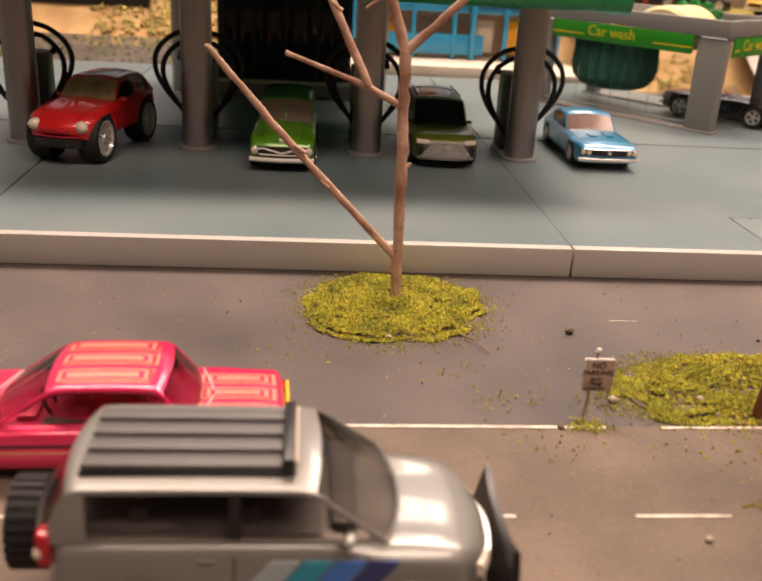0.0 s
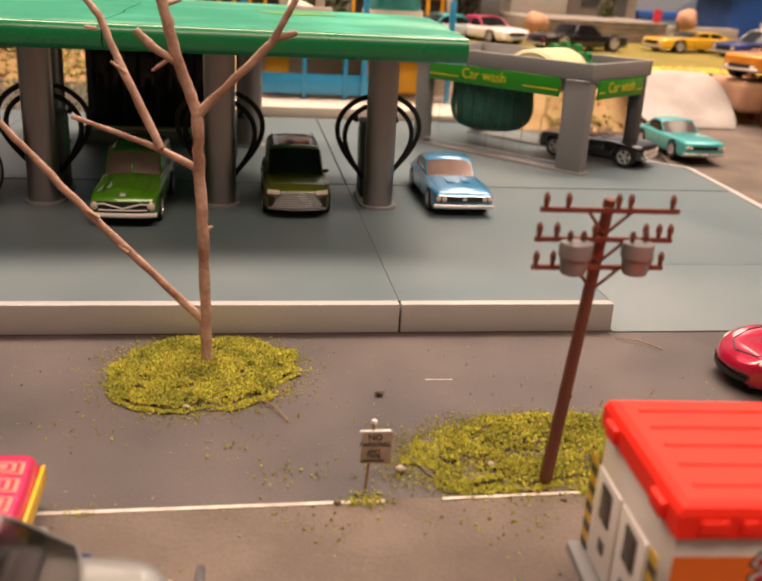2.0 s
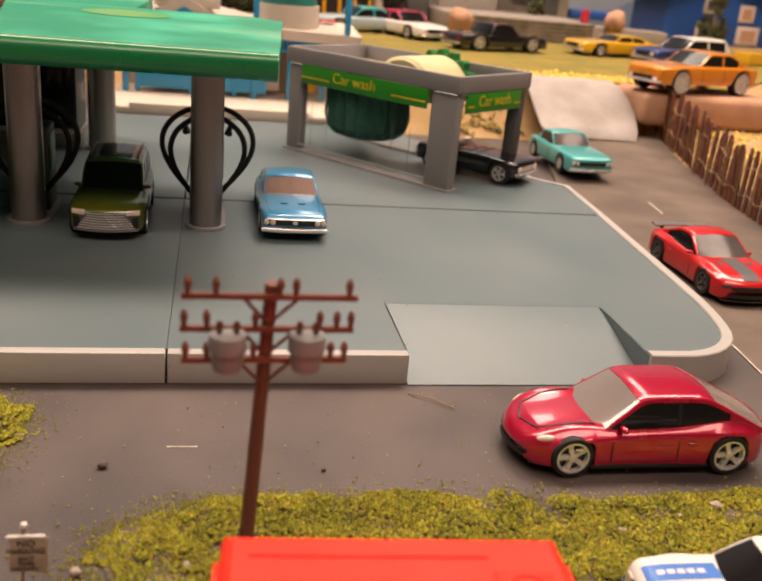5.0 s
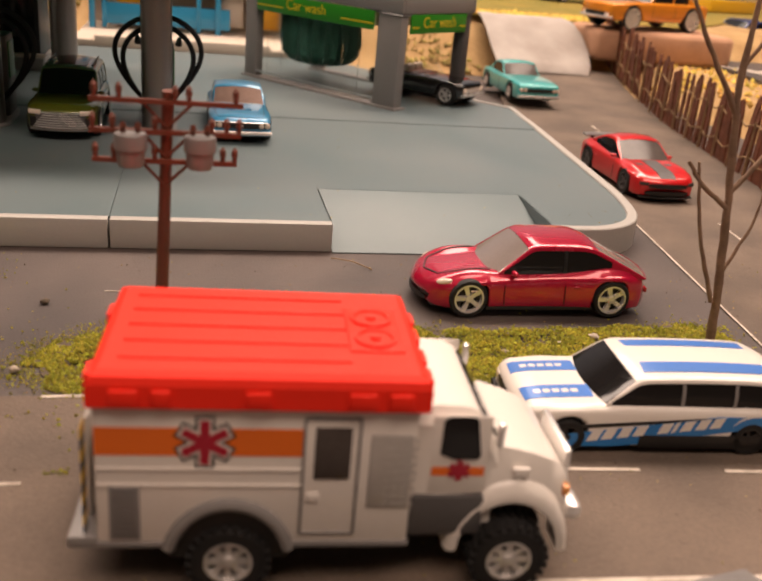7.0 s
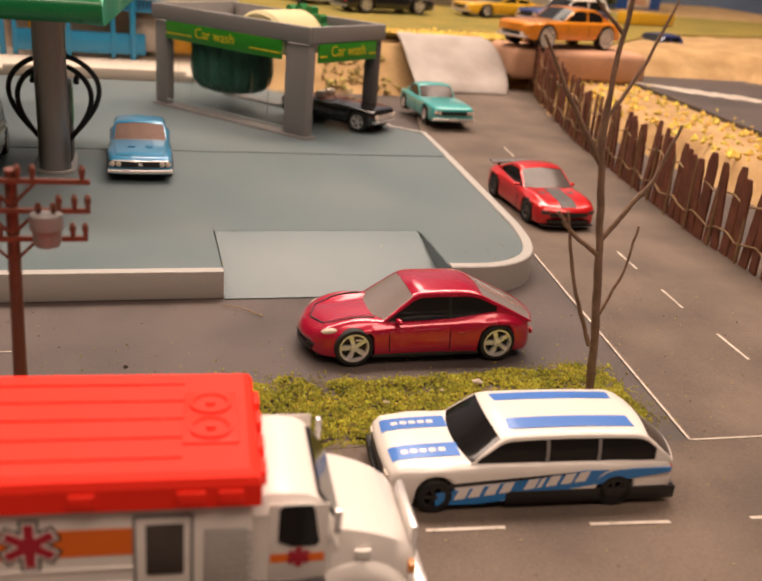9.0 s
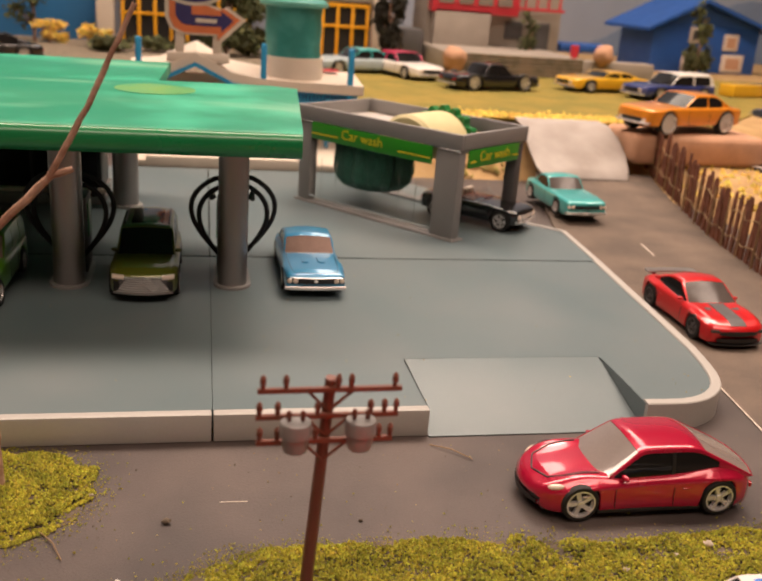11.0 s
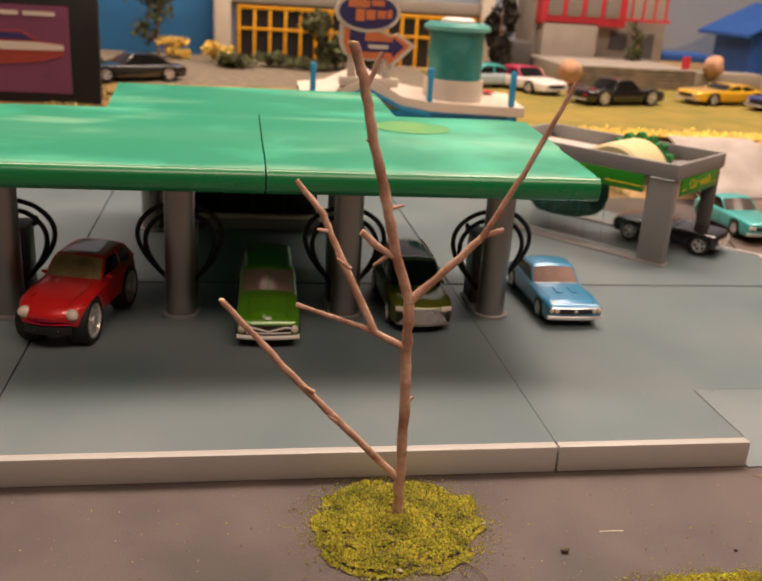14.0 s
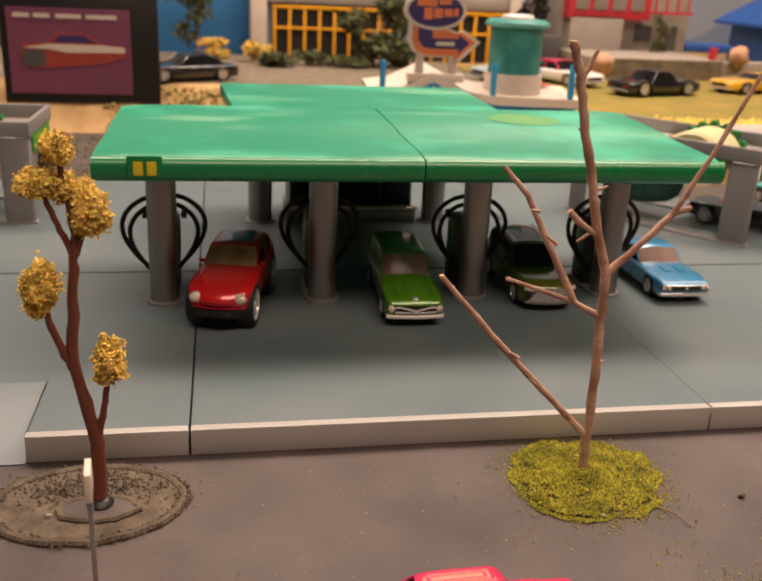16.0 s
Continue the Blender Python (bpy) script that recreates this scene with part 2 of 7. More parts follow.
def loft(bm, rings, cap=True, closed=True):
    rows = [[bm.verts.new(p) for p in r] for r in rings]
    n = len(rows[0])
    for a, b in zip(rows, rows[1:]):
        for i in range(n if closed else n - 1):
            j = (i + 1) % n
            bm.faces.new((a[i], a[j], b[j], b[i]))
    if cap:
        bm.faces.new(rows[0][::-1])
        bm.faces.new(rows[-1])
    return bm


def tube(bm, pts, rad, seg=8, closed=False, cap=True):
    pts = [Vector(p) for p in pts]
    n = len(pts)
    rad = rad if isinstance(rad, (list, tuple)) else [rad] * n
    rings = []
    up = None
    for i, p in enumerate(pts):
        if closed:
            d = pts[(i + 1) % n] - pts[i - 1]
        else:
            d = pts[min(i + 1, n - 1)] - pts[max(i - 1, 0)]
        d.normalize()
        if up is None:
            up = d.orthogonal().normalized()
        up = (up - d * up.dot(d)).normalized()
        s = d.cross(up)
        rings.append([p + (up * math.cos(a) + s * math.sin(a)) * rad[i] for a in [2 * math.pi * k / seg for k in range(seg)]])
    if closed:
        rings.append(rings[0])
        return loft(bm, rings, cap=False)
    return loft(bm, rings, cap=cap)


def prism(bm, poly, z0, z1, bev=0.0):
    """A flat outline in x and y, raised from z0 to z1."""
    lo = [bm.verts.new((x, y, z0)) for x, y in poly]
    hi = [bm.verts.new((x, y, z1)) for x, y in poly]
    n = len(poly)
    top = bm.faces.new(hi)
    bm.faces.new(lo[::-1])
    for i in range(n):
        j = (i + 1) % n
        bm.faces.new((lo[i], lo[j], hi[j], hi[i]))
    if bev:
        bmesh.ops.bevel(bm, geom=list(top.edges), offset=bev, segments=2, affect="EDGES", profile=0.5)
    return bm


def cyl(bm, p0, p1, r0, r1=None, seg=24):
    return tube(bm, [p0, p1], [r0, r0 if r1 is None else r1], seg)


def lathe(bm, prof, seg=28, axis="z", at=(0, 0, 0), cap=True):
    rings = []
    for r, h in prof:
        ring = []
        for k in range(seg):
            a = 2 * math.pi * k / seg
            c, s = r * math.cos(a), r * math.sin(a)
            ring.append(Vector({"z": (c, s, h), "y": (s, h, c), "x": (h, c, s)}[axis]) + Vector(at))
        rings.append(ring)
    return loft(bm, rings, cap=cap)


def done(bm, name, mat, smooth=40):
    for v in bm.verts:
        v.co *= U
    bmesh.ops.recalc_face_normals(bm, faces=bm.faces)
    me = bpy.data.meshes.new(name)
    bm.to_mesh(me)
    bm.free()
    me.materials.append(M[mat] if isinstance(mat, str) else mat)
    if smooth:
        me.polygons.foreach_set("use_smooth", [True] * len(me.polygons))
        me.set_sharp_from_angle(angle=radians(smooth))
    return me


def part(name, bm, mat, parent=None, label="", smooth=40, at=None):
    ob = new(name, done(bm, name, mat, smooth))
    if parent is not None:
        ob.parent = parent
    if at is not None:
        ob.matrix_basis = at
    if label:
        tagged(ob, label)
    return ob


def place(x, y, z=0, rz=0, rx=0, ry=0):
    return pose(x * U, y * U, z * U, rx, ry, rz)


def thing(name, at, label, category, group="", kind=""):
    ob = new(name)
    ob.empty_display_size = 0.01
    ob.matrix_basis = at
    return tagged(ob, label, category, group, kind)


def B():
    return bmesh.new()


def lettering(name, words, size, mat, at, parent, spread=1.0):
    cu = bpy.data.curves.new(name, "FONT")
    cu.body, cu.size, cu.extrude, cu.align_x, cu.align_y = words, size * U, 0.0001, "CENTER", "CENTER"
    cu.space_character = spread
    ob = new(name, cu)
    cu.materials.append(M[mat])
    ob.parent = parent
    ob.matrix_basis = at
    return ob


def lerp(tab, x):
    if x <= tab[0][0]:
        return tab[0][1]
    for (a, va), (b, vb) in zip(tab, tab[1:]):
        if x <= b:
            f = (x - a) / (b - a)
            return va + (vb - va) * f
    return tab[-1][1]


# ---- ground, streets and slab ----
def sheet(name, mat, poly, z, label, category, thick=0.4):
    return tagged(part(name, prism(B(), poly, z - thick, z), mat, smooth=0), label, category, kind="structure")


sheet("ground", "asphalt", [(-90, -60), (120, -60), (120, 140), (-90, 140)], 0.0, "dark grey asphalt-like diorama ground board with fine dust", "ground", 1.0)

# room shell: unseen, added to close the place and bounce lamp light
for nm, c, sz in (("wall_south", (15, -262, 40), (520, 4, 260)), ("wall_west", (-247, -60, 40), (4, 408, 260)), ("wall_east", (277, -60, 40), (4, 408, 260)), ("ceiling", (15, -60, 172), (528, 412, 4)), ("floor", (15, -60, -92), (528, 412, 4))):
    tagged(part(nm, box(B(), c, sz), M["wallblue"] if nm == "floor" else material(nm + "_paint", (0.40, 0.335, 0.27), 0.8, var=0.05, scale=3), smooth=0), "unseen plain warm white room " + nm.split("_")[0], nm.split("_")[0], kind="structure")
sheet("road", "street", [(-60, -16.6), (18.9, -17.5), (34, -18.4), (34, -10.9), (18.6, -10.6), (10, -9.75), (-60, -9.95)], 0.03, "brown-grey model street with worn tyre marks", "road", 0.02)
sheet("road", "street", [(20.8, 4.1), (19.0, -10.6), (30.2, -10.9), (32.0, 13), (33.2, 24), (22.2, 24)], 0.034, "brown-grey side street beside the fence", "road", 0.02)


def stripe(a, b, w, z=0.05, name="road_marking", label="thin worn white road line"):
    a, b = Vector((*a, 0)), Vector((*b, 0))
    n = (b - a).normalized().cross(Vector((0, 0, 1))) * w / 2
    return tagged(part(name, prism(B(), [(p.x, p.y) for p in (a - n, b - n, b + n, a + n)], z - 0.012, z), "line", smooth=0), label, "road marking", kind="structure")


stripe((-60, -10.0), (-1.9, -9.86), 0.12)
stripe((-0.6, -9.85), (5.0, -9.76), 0.1)
stripe((-60, -16.45), (8.5, -16.75), 0.12)
stripe((8.5, -16.75), (33, -18.2), 0.12)
for k in range(-9, 3):
    stripe((-2.4 + 4.35 * k, -13.22), (-0.45 + 4.35 * k, -13.22), 0.1, label="short white dash along the street's middle")
for a, b in (((10.6, -13.36), (12.4, -13.5)), ((14.4, -13.67), (16.34, -13.86)), ((18.4, -14.0), (20.3, -14.15))):
    stripe(a, b, 0.1, label="short white dash along the street's middle")
stripe((20.8, 4.1), (18.95, -10.6), 0.08, label="pale edge line of the side street")
stripe((18.95, -10.6), (30, -11.0), 0.06, label="pale edge line of the side street")
for a, b in (((24.22, -1.9), (24.42, -0.1)), ((24.62, 2.2), (24.86, 4.3)), ((27.14, 21.7), (27.5, 24.2)), ((27.66, 26.3), (27.99, 29.2)), ((24.0, -6.2), (24.15, -4.2)), ((25.3, 9), (25.6, 11))):
    stripe(a, b, 0.1, label="short white dash along the side street")

# the plastic forecourt: six panels with open joints
RIGHT = [(17.2, 0.0), (17.75, 0.13), (18.25, 0.34), (18.7, 0.64), (19.1, 1.02), (19.45, 1.5), (19.72, 2.06), (19.93, 2.7), (20.1, 3.4), (20.25, 4.2), (20.4, 5.2), (20.85, 10.6), (21.4, 17.25)]
forecourt = thing("forecourt", place(0, 0), "blue-grey plastic forecourt slab with pale kerb", "forecourt", kind="structure")
PANELS = [
    [(-19.78, 0.4), (-0.007, 0.4), (-0.007, 17.22), (-19.78, 17.22)],
    [(0.007, 0.4), (7.4, 0.4), (7.4, 4.4), (15.6, 4.4), (15.6, 0.4)] + [(x - 0.35, y + 0.2) for x, y in RIGHT[:-1]] + [(21.05, 17.22), (0.007, 17.22)],
    [(-25.3, 0.4), (-19.86, 0.4), (-19.86, 17.22), (-46, 17.22), (-46, 0.5), (-41, 0.4), (-33.5, 4.4), (-25.3, 4.4)],
    [(-19.78, 17.4), (-0.04, 17.4), (-0.04, 38.5), (-19.78, 38.5)],
    [(0.04, 17.4), (21.1, 17.4), (21.5, 23.2), (20.0, 24.7), (18.6, 29), (13, 38.5), (0.04, 38.5)],
    [(-46, 17.4), (-19.86, 17.4), (-19.86, 38.5), (-46, 38.5)],
]
for poly in PANELS:
    part("slab_panel", prism(B(), poly, 0.3, 1.0, 0.015), "slab", forecourt, smooth=0)
part("joint", prism(B(), [(-46, 4.5), (-25.2, 4.5), (-25.2, 0.45), (7.3, 0.45), (7.3, 4.3), (15.6, 4.3), (17, 0.6), (19.5, 3), (21, 17), (21.3, 23), (13, 38.4), (-46, 38.4)], 0.1, 0.7), "gap", forecourt, smooth=0)
# kerb lengths
for a, b in ((-25.3, -19.87), (-19.79, -0.03), (0.03, 7.4)):
    bm = box(B(), ((a + b) / 2, 0.19, 0.515), (b - a, 0.40, 1.01), 0.05)
    part("kerb", bm, "kerb", forecourt, "pale grey moulded kerb")
rim = [(15.6, 0.0), (16.4, -0.02)] + RIGHT
rim2 = RIGHT[-1:] + [(21.8, 23.3), (20.15, 24.95), (18.8, 29.2)]


def wall_along(bm, pts, w, z0, z1):
    rings = []
    for i, p in enumerate(pts):
        p = Vector((*p, 0))
        d = Vector((*pts[min(i + 1, len(pts) - 1)], 0)) - Vector((*pts[max(i - 1, 0)], 0))
        n = d.normalized().cross(Vector((0, 0, 1)))
        q = p - n * w
        rings.append([(p.x, p.y, z0), (p.x, p.y, z1 - 0.04), (p.x - n.x * 0.04, p.y - n.y * 0.04, z1), (q.x + n.x * 0.04, q.y + n.y * 0.04, z1), (q.x, q.y, z1 - 0.04), (q.x, q.y, z0)])
    return loft(bm, rings)


part("kerb", wall_along(B(), rim, 0.42, 0.0, 1.08), "kerb", forecourt, "pale grey curved kerb at the forecourt's corner")
part("kerb", wall_along(B(), rim2, 0.36, 0.0, 1.08), "kerb", forecourt)
# sunken drive-on ramps
for x0, x1 in ((7.42, 15.58), (-33.5, -25.32)):
    bm = B()
    rings = []
    for k in range(13):
        f = k / 12
        z = 0.05 + 0.947 * (0.72 * f + 0.28 * f * f * (3 - 2 * f))
        rings.append([(x0, -0.1 + 4.51 * f, 0.0), (x0, -0.1 + 4.51 * f, z), (x1, -0.1 + 4.51 * f, z), (x1, -0.1 + 4.51 * f, 0.0)])
    loft(bm, rings)
    part("ramp", bm, "slab", forecourt, "sloping drive-on ramp", smooth=30)
    for x, s in ((x0, -1), (x1, 1)):
        loft_b = loft(B(), [[(x + s * 0.01, 4.35, 1.0), (x + s * 0.01, 0.2, 1.0), (x + s * 0.01, 0.2, 0.06)], [(x + s * 0.06, 4.35, 1.0), (x + s * 0.06, 0.2, 1.0), (x + s * 0.06, 0.2, 0.06)]])
        part("ramp_cheek", loft_b, "slab", forecourt, smooth=0)


# ---- cars ----
def wheel(parent, x, y, r, w, rim="chrome", spokes=5, side=1, tyre="rubber", rim_f=0.66, name="wheel"):
    """One wheel at x, y with its axle across; side: +1 when it faces +y."""
    e = new(name)
    e.parent, e.empty_display_size = parent, 0.005
    e.matrix_basis = place(x, y, r, 0)
    s = side
    rr = r * rim_f
    t = lathe(B(), [(rr, -w / 2), (r * 0.93, -w / 2), (r, -w * 0.36), (r, w * 0.36), (r * 0.93, w / 2), (rr, w / 2), (rr, -w / 2)], 28, "y", cap=False)
    part("tyre", t, tyre, e)
    bm = B()
    lathe(bm, [(rr * 0.84, s * w * 0.2), (rr * 0.98, s * w * 0.12), (rr, s * w * 0.50), (rr * 0.88, s * w * 0.50), (rr * 0.84, s * w * 0.2)], 28, "y", cap=False)
    part("rim_well", lathe(B(), [(0.02, -s * w * 0.1), (rr * 0.97, -s * w * 0.1), (rr * 0.97, s * w * 0.14), (0.02, s * w * 0.16)], 24, "y"), "black", e)
    lathe(bm, [(0.01, s * w * 0.15), (rr * 0.27, s * w * 0.18), (rr * 0.25, s * w * 0.5), (0.01, s * w * 0.52)], 14, "y")
    for k in range(spokes):
        a = 2 * math.pi * k / spokes
        ca, sa = math.cos(a), math.sin(a)
        q0, q1 = rr * 0.2, rr * 0.9
        h = rr * 0.13
        ring = lambda q, hh: [(q * ca - hh * sa, s * w * 0.2, q * sa + hh * ca), (q * ca + hh * sa, s * w * 0.2, q * sa - hh * ca), (q * ca + hh * sa, s * w * 0.43, q * sa - hh * ca), (q * ca - hh * sa, s * w * 0.43, q * sa + hh * ca)]
        loft(bm, [ring(q0, h), ring(q1, h * 1.25)])
    part("rim", bm, rim, e)
    return e


def quad_slab(bm, q, t):
    q = [Vector(p) for p in q]
    n = (q[1] - q[0]).cross(q[3] - q[0]).normalized() * t
    return loft(bm, [[p - n / 2 for p in q], [p + n / 2 for p in q]])


SURF = {}


def curve(tab, x):
    """A smooth line through a table that never overshoots it."""
    n = len(tab)
    if x <= tab[0][0]:
        return tab[0][1]
    if x >= tab[-1][0]:
        return tab[-1][1]
    sl = [(tab[i + 1][1] - tab[i][1]) / (tab[i + 1][0] - tab[i][0]) for i in range(n - 1)]
    k = max(i for i in range(n - 1) if tab[i][0] <= x)
    tan = lambda i: sl[0] if i == 0 else sl[-1] if i == n - 1 else 0.0 if sl[i - 1] * sl[i] <= 0 else 2 * sl[i - 1] * sl[i] / (sl[i - 1] + sl[i])
    h = tab[k + 1][0] - tab[k][0]
    t = (x - tab[k][0]) / h
    return (2 * t ** 3 - 3 * t * t + 1) * tab[k][1] + (t ** 3 - 2 * t * t + t) * h * tan(k) + (3 * t * t - 2 * t ** 3) * tab[k + 1][1] + (t ** 3 - t * t) * h * tan(k + 1)


def smin(a, b, k):
    h = max(k - abs(a - b), 0.0) / k
    return min(a, b) - h * h * k / 4


def hood_strip(e, name, y0, y1, d0, d1, mat, label="", lift=0.014):
    """A thin stripe that follows a car's hood from d0 to d1 ahead of the tail."""
    deck = SURF[e.name][0]
    rings = []
    for k in range(17):
        d = d0 + (d1 - d0) * k / 16
        row = [deck(d, y0 + (y1 - y0) * i / 6, lift) for i in range(7)]
        rings.append(row + [(a, b, c - 0.03) for a, b, c in row[::-1]])
    return part(name, loft(B(), rings), mat, e, label, smooth=50)


def roof_strip(e, name, y0, y1, x0, x1, mat, label="", lift=0.012):
    """A thin decal strip lying on a domed roof between x0 and x1."""
    top = SURF[e.name][1]
    rings = []
    for k in range(13):
        x = x0 + (x1 - x0) * k / 12
        row = [top(x, y0 + (y1 - y0) * i / 6, lift) for i in range(7)]
        rings.append(row + [(a, b, c - 0.03) for a, b, c in row[::-1]])
    return part(name, loft(B(), rings), mat, e, label, smooth=50)


def deck_line(e, pts, rad=0.014, mat="black", name="panel_gap"):
    """A fine shut line across hood or deck through (d, y) points."""
    deck = SURF[e.name][0]
    out = []
    for (d0, y0), (d1, y1) in zip(pts, pts[1:]):
        out += [deck(d0 + (d1 - d0) * k / 8, y0 + (y1 - y0) * k / 8, -0.002) for k in range(8)]
    out.append(deck(*pts[-1], -0.002))
    return part(name, tube(B(), out, rad, 5), mat, e)


def nose_band(e, name, y0, y1, z0, z1, mat, out=0.03, label="", slope=0.0, pinch=0.0, deep=0.12):
    """A band across the front that follows the bowed nose; slope leans it back, pinch narrows its ends."""
    face = SURF[e.name][2]
    rings = []
    n = 12
    for k in range(n + 1):
        y = y0 + (y1 - y0) * k / n
        q = abs(2 * k / n - 1)
        zc, hh = (z0 + z1) / 2, (z1 - z0) / 2 * (1 - pinch * q ** 3)
        x = face(y)
        rings.append([(x - deep, y, zc - hh), (x + out * 0.7, y, zc - hh), (x + out, y, zc - hh * 0.6), (x + out - slope * hh, y, zc + hh * 0.6), (x + out * 0.7 - slope * hh * 2, y, zc + hh), (x - deep - slope * hh, y, zc + hh)])
    return part(name, loft(B(), rings), mat, e, label, smooth=45)


def ellipsoid(e, name, c, s, mat, rz=0.0, ry=0.0, rx=0.0):
    bm = B()
    bmesh.ops.create_uvsphere(bm, u_segments=20, v_segments=12, radius=1.0)
    m = Matrix.Translation(c) @ Matrix.Rotation(radians(rz), 4, "Z") @ Matrix.Rotation(radians(ry), 4, "Y") @ Matrix.Rotation(radians(rx), 4, "X") @ Matrix.Diagonal((*s, 1))
    bmesh.ops.transform(bm, verts=bm.verts, matrix=m)
    return part(name, bm, mat, e, smooth=60)


def car(name, at, label, colour, L=7.4, W=2.9, top=((0, 1.0), (0.06, 1.12), (0.3, 1.15), (0.62, 1.13), (0.95, 1.0), (1, 0.86)), plan=((0, 0.84), (0.03, 0.93), (0.1, 0.98), (0.5, 1.0), (0.86, 0.985), (0.95, 0.93), (1, 0.82)),
        sill=0.32, crown=0.06, wheels=(1.35, 5.85), r=0.5, ww=0.5, rim="chrome", spokes=5, rim_f=0.66, house=(0.7, 1.7, 3.9, 4.9), belt=None, roof=1.95, wr=0.74, wb=0.86, glass="glass", roof_mat=None,
        pillar=0.16, cpillar=0.5, bpillar=True, chassis="black", lamp_f="lens", lamp_y=(0.62, 0.82), lamp_z=(0.62, 0.84), grille="black", bumper="chrome", group="model cars", open_top=False, arch=1.14, roofcrown=0.09, lamps="box", mirrors=False, sun=None, doors=True, frame_mat=None, b_mat=None, rail=0.09, grille_z=None, grille_y=None,
        nose=0.3, tail=0.2, hump=0.0, seats=None, fine=110, posts=(0.5,), bow=0.28, shoulder=0.86):
    """A toy car, nose towards its +x, with its origin on the ground under its middle."""
    e = thing(name, at, label, "model car", group)
    X = lambda d: d - L / 2
    hw = W / 2
    mid_w = lambda a: max(0.0, min(1.0, a))

    def bend(f, y):
        a, b = mid_w((f - 0.78) / 0.22), mid_w((0.2 - f) / 0.2)
        return (tail * b * b - nose * a * a) * (y / hw) ** 2

    def ends(d):
        q = 1 - min(1.0, min(d, L - d) / 0.26)
        return (1 - math.sqrt(max(0.0, 1 - q * q))) * 0.15

    def deck(d, y, lift=0.0):
        f = d / L
        w = hw * curve(plan, f)
        a = min(1.0, abs(y) / w)
        z = curve(top, f) - ends(d) + crown * min(1, min(d, L - d) / 0.6) * (1 - a * a)
        for wx in wheels:
            z += hump * math.exp(-((d - wx) / (r * 1.7)) ** 2) * math.exp(-((a - 0.74) / 0.16) ** 2)
        return (X(d) + bend(f, y), y, z - 0.12 * max(0, a - 0.86) + lift)

    face = lambda y: L / 2 - nose * (y / hw) ** 2
    rings = []
    stations = sorted({round(L * (0.55 * k / fine + 0.45 * (0.5 - 0.5 * math.cos(math.pi * k / fine))), 4) for k in range(fine + 1)})
    for d in stations:
        f = d / L
        w = hw * curve(plan, f)
        zs = deck(d, 0)[2] - crown * min(1, min(d, L - d) / 0.6)
        zb = sill
        near = 0.0
        for wx in wheels:
            if abs(d - wx) < r * arch:
                zb = max(zb, math.sqrt((r * arch) ** 2 - (d - wx) ** 2) + r)
            near = max(near, math.exp(-((d - wx) / (r * 1.25)) ** 4))
        zb = min(zb, zs - 0.2) + ends(d)
        w *= 1 + 0.012 * near - ends(d) * 0.25
        H = zs - zb
        s1 = min(0.2, H * 0.42)
        half = [(0.84, zb), (0.955, zb + 0.015), (0.982, zb + 0.07 * H + 0.015), (0.997, zb + 0.28 * H), (1.0, zb + 0.5 * (H - s1) + 0.02), (0.992, zs - s1), (0.978, zs - s1 * 0.62), (0.955, zs - s1 * 0.34), (0.92, zs - s1 * 0.14)]
        half = [(a * w, z) for a, z in half] + [(a * w, deck(d, a * w)[2]) for a in (0.86, 0.8, 0.72, 0.62, 0.5, 0.36, 0.2, 0.05)]
        ring = [(X(d) + bend(f, y), y, z) for y, z in half]
        rings.append(ring + [(x, -y, z) for x, y, z in ring[::-1]])
    SURF[e.name] = [deck, None, face]
    part("body", loft(B(), rings), colour, e, smooth=50)
    part("chassis", box(B(), (0, 0, sill + 0.1), (L * 0.9, W * 0.72, 0.34), 0.06), chassis, e)
    if belt is None:
        belt = curve(top, (house[0] + house[3]) / 2 / L) - 0.02
    xr, xr2, xf2, xf = [X(d) for d in house]
    yb, yr = hw * wb, hw * wr
    rm = roof_mat or colour
    if not open_top:
        gz = belt - 0.05
        Hr = roof - gz
        mx, sp = (xr2 + xf2) / 2, (xf - xr) / 2

        def prof(x):
            a = Hr * (x - xr) / (xr2 - xr) + 0.02
            b = Hr * (xf - x) / (xf - xf2) + 0.02
            c = Hr + roofcrown * (1 - ((x - mx) / sp) ** 2) + 0.02
            return max(0.012, smin(smin(a, c, 0.16), smin(b, c, 0.16), 0.1))

        def section(x, inset=0.0):
            h = prof(x)
            y_at = lambda z: yb - (yb - yr) * z / Hr + 0.045 * math.sin(math.pi * min(1, z / Hr)) * min(1, h / Hr)
            zs = h * shoulder
            R = min(1.9 * (1 - shoulder), 0.02 + 0.5 * h)
            row = [(y_at(zs * s), zs * s) for s in (0, rail / max(rail * 2, zs), 0.3 + 0.2 * rail, 0.55, 0.8, 1 - 0.5 * rail / max(rail, zs))]
            ys = y_at(zs)
            row += [(ys - R * (1 - math.cos(q)), zs + (h - zs) * math.sin(q)) for q in [math.pi / 2 * k / 4 for k in range(5)]]
            yt = ys - R
            row += [(yt * s, h + 0.07 * (1 - s * s) * min(1, h / Hr)) for s in (0.8, 0.6, 0.4, 0.2, 0.0)]
            gf, gr = mid_w((x - mx) / (xf - mx)), mid_w((mx - x) / (mx - xr))
            side = [(x + bow * (gf * gf - gr * gr) * (1 - (y / yb) ** 2), y * (1 - inset * 0.8), gz + z - inset) for y, z in row]
            return side + [(p, -q, z) for p, q, z in side[::-1][1:]]

        xmin = xr + (xr2 - xr) * 0.35 + cpillar * 0.65
        xmax = xf - 0.26 * (xf - xf2)
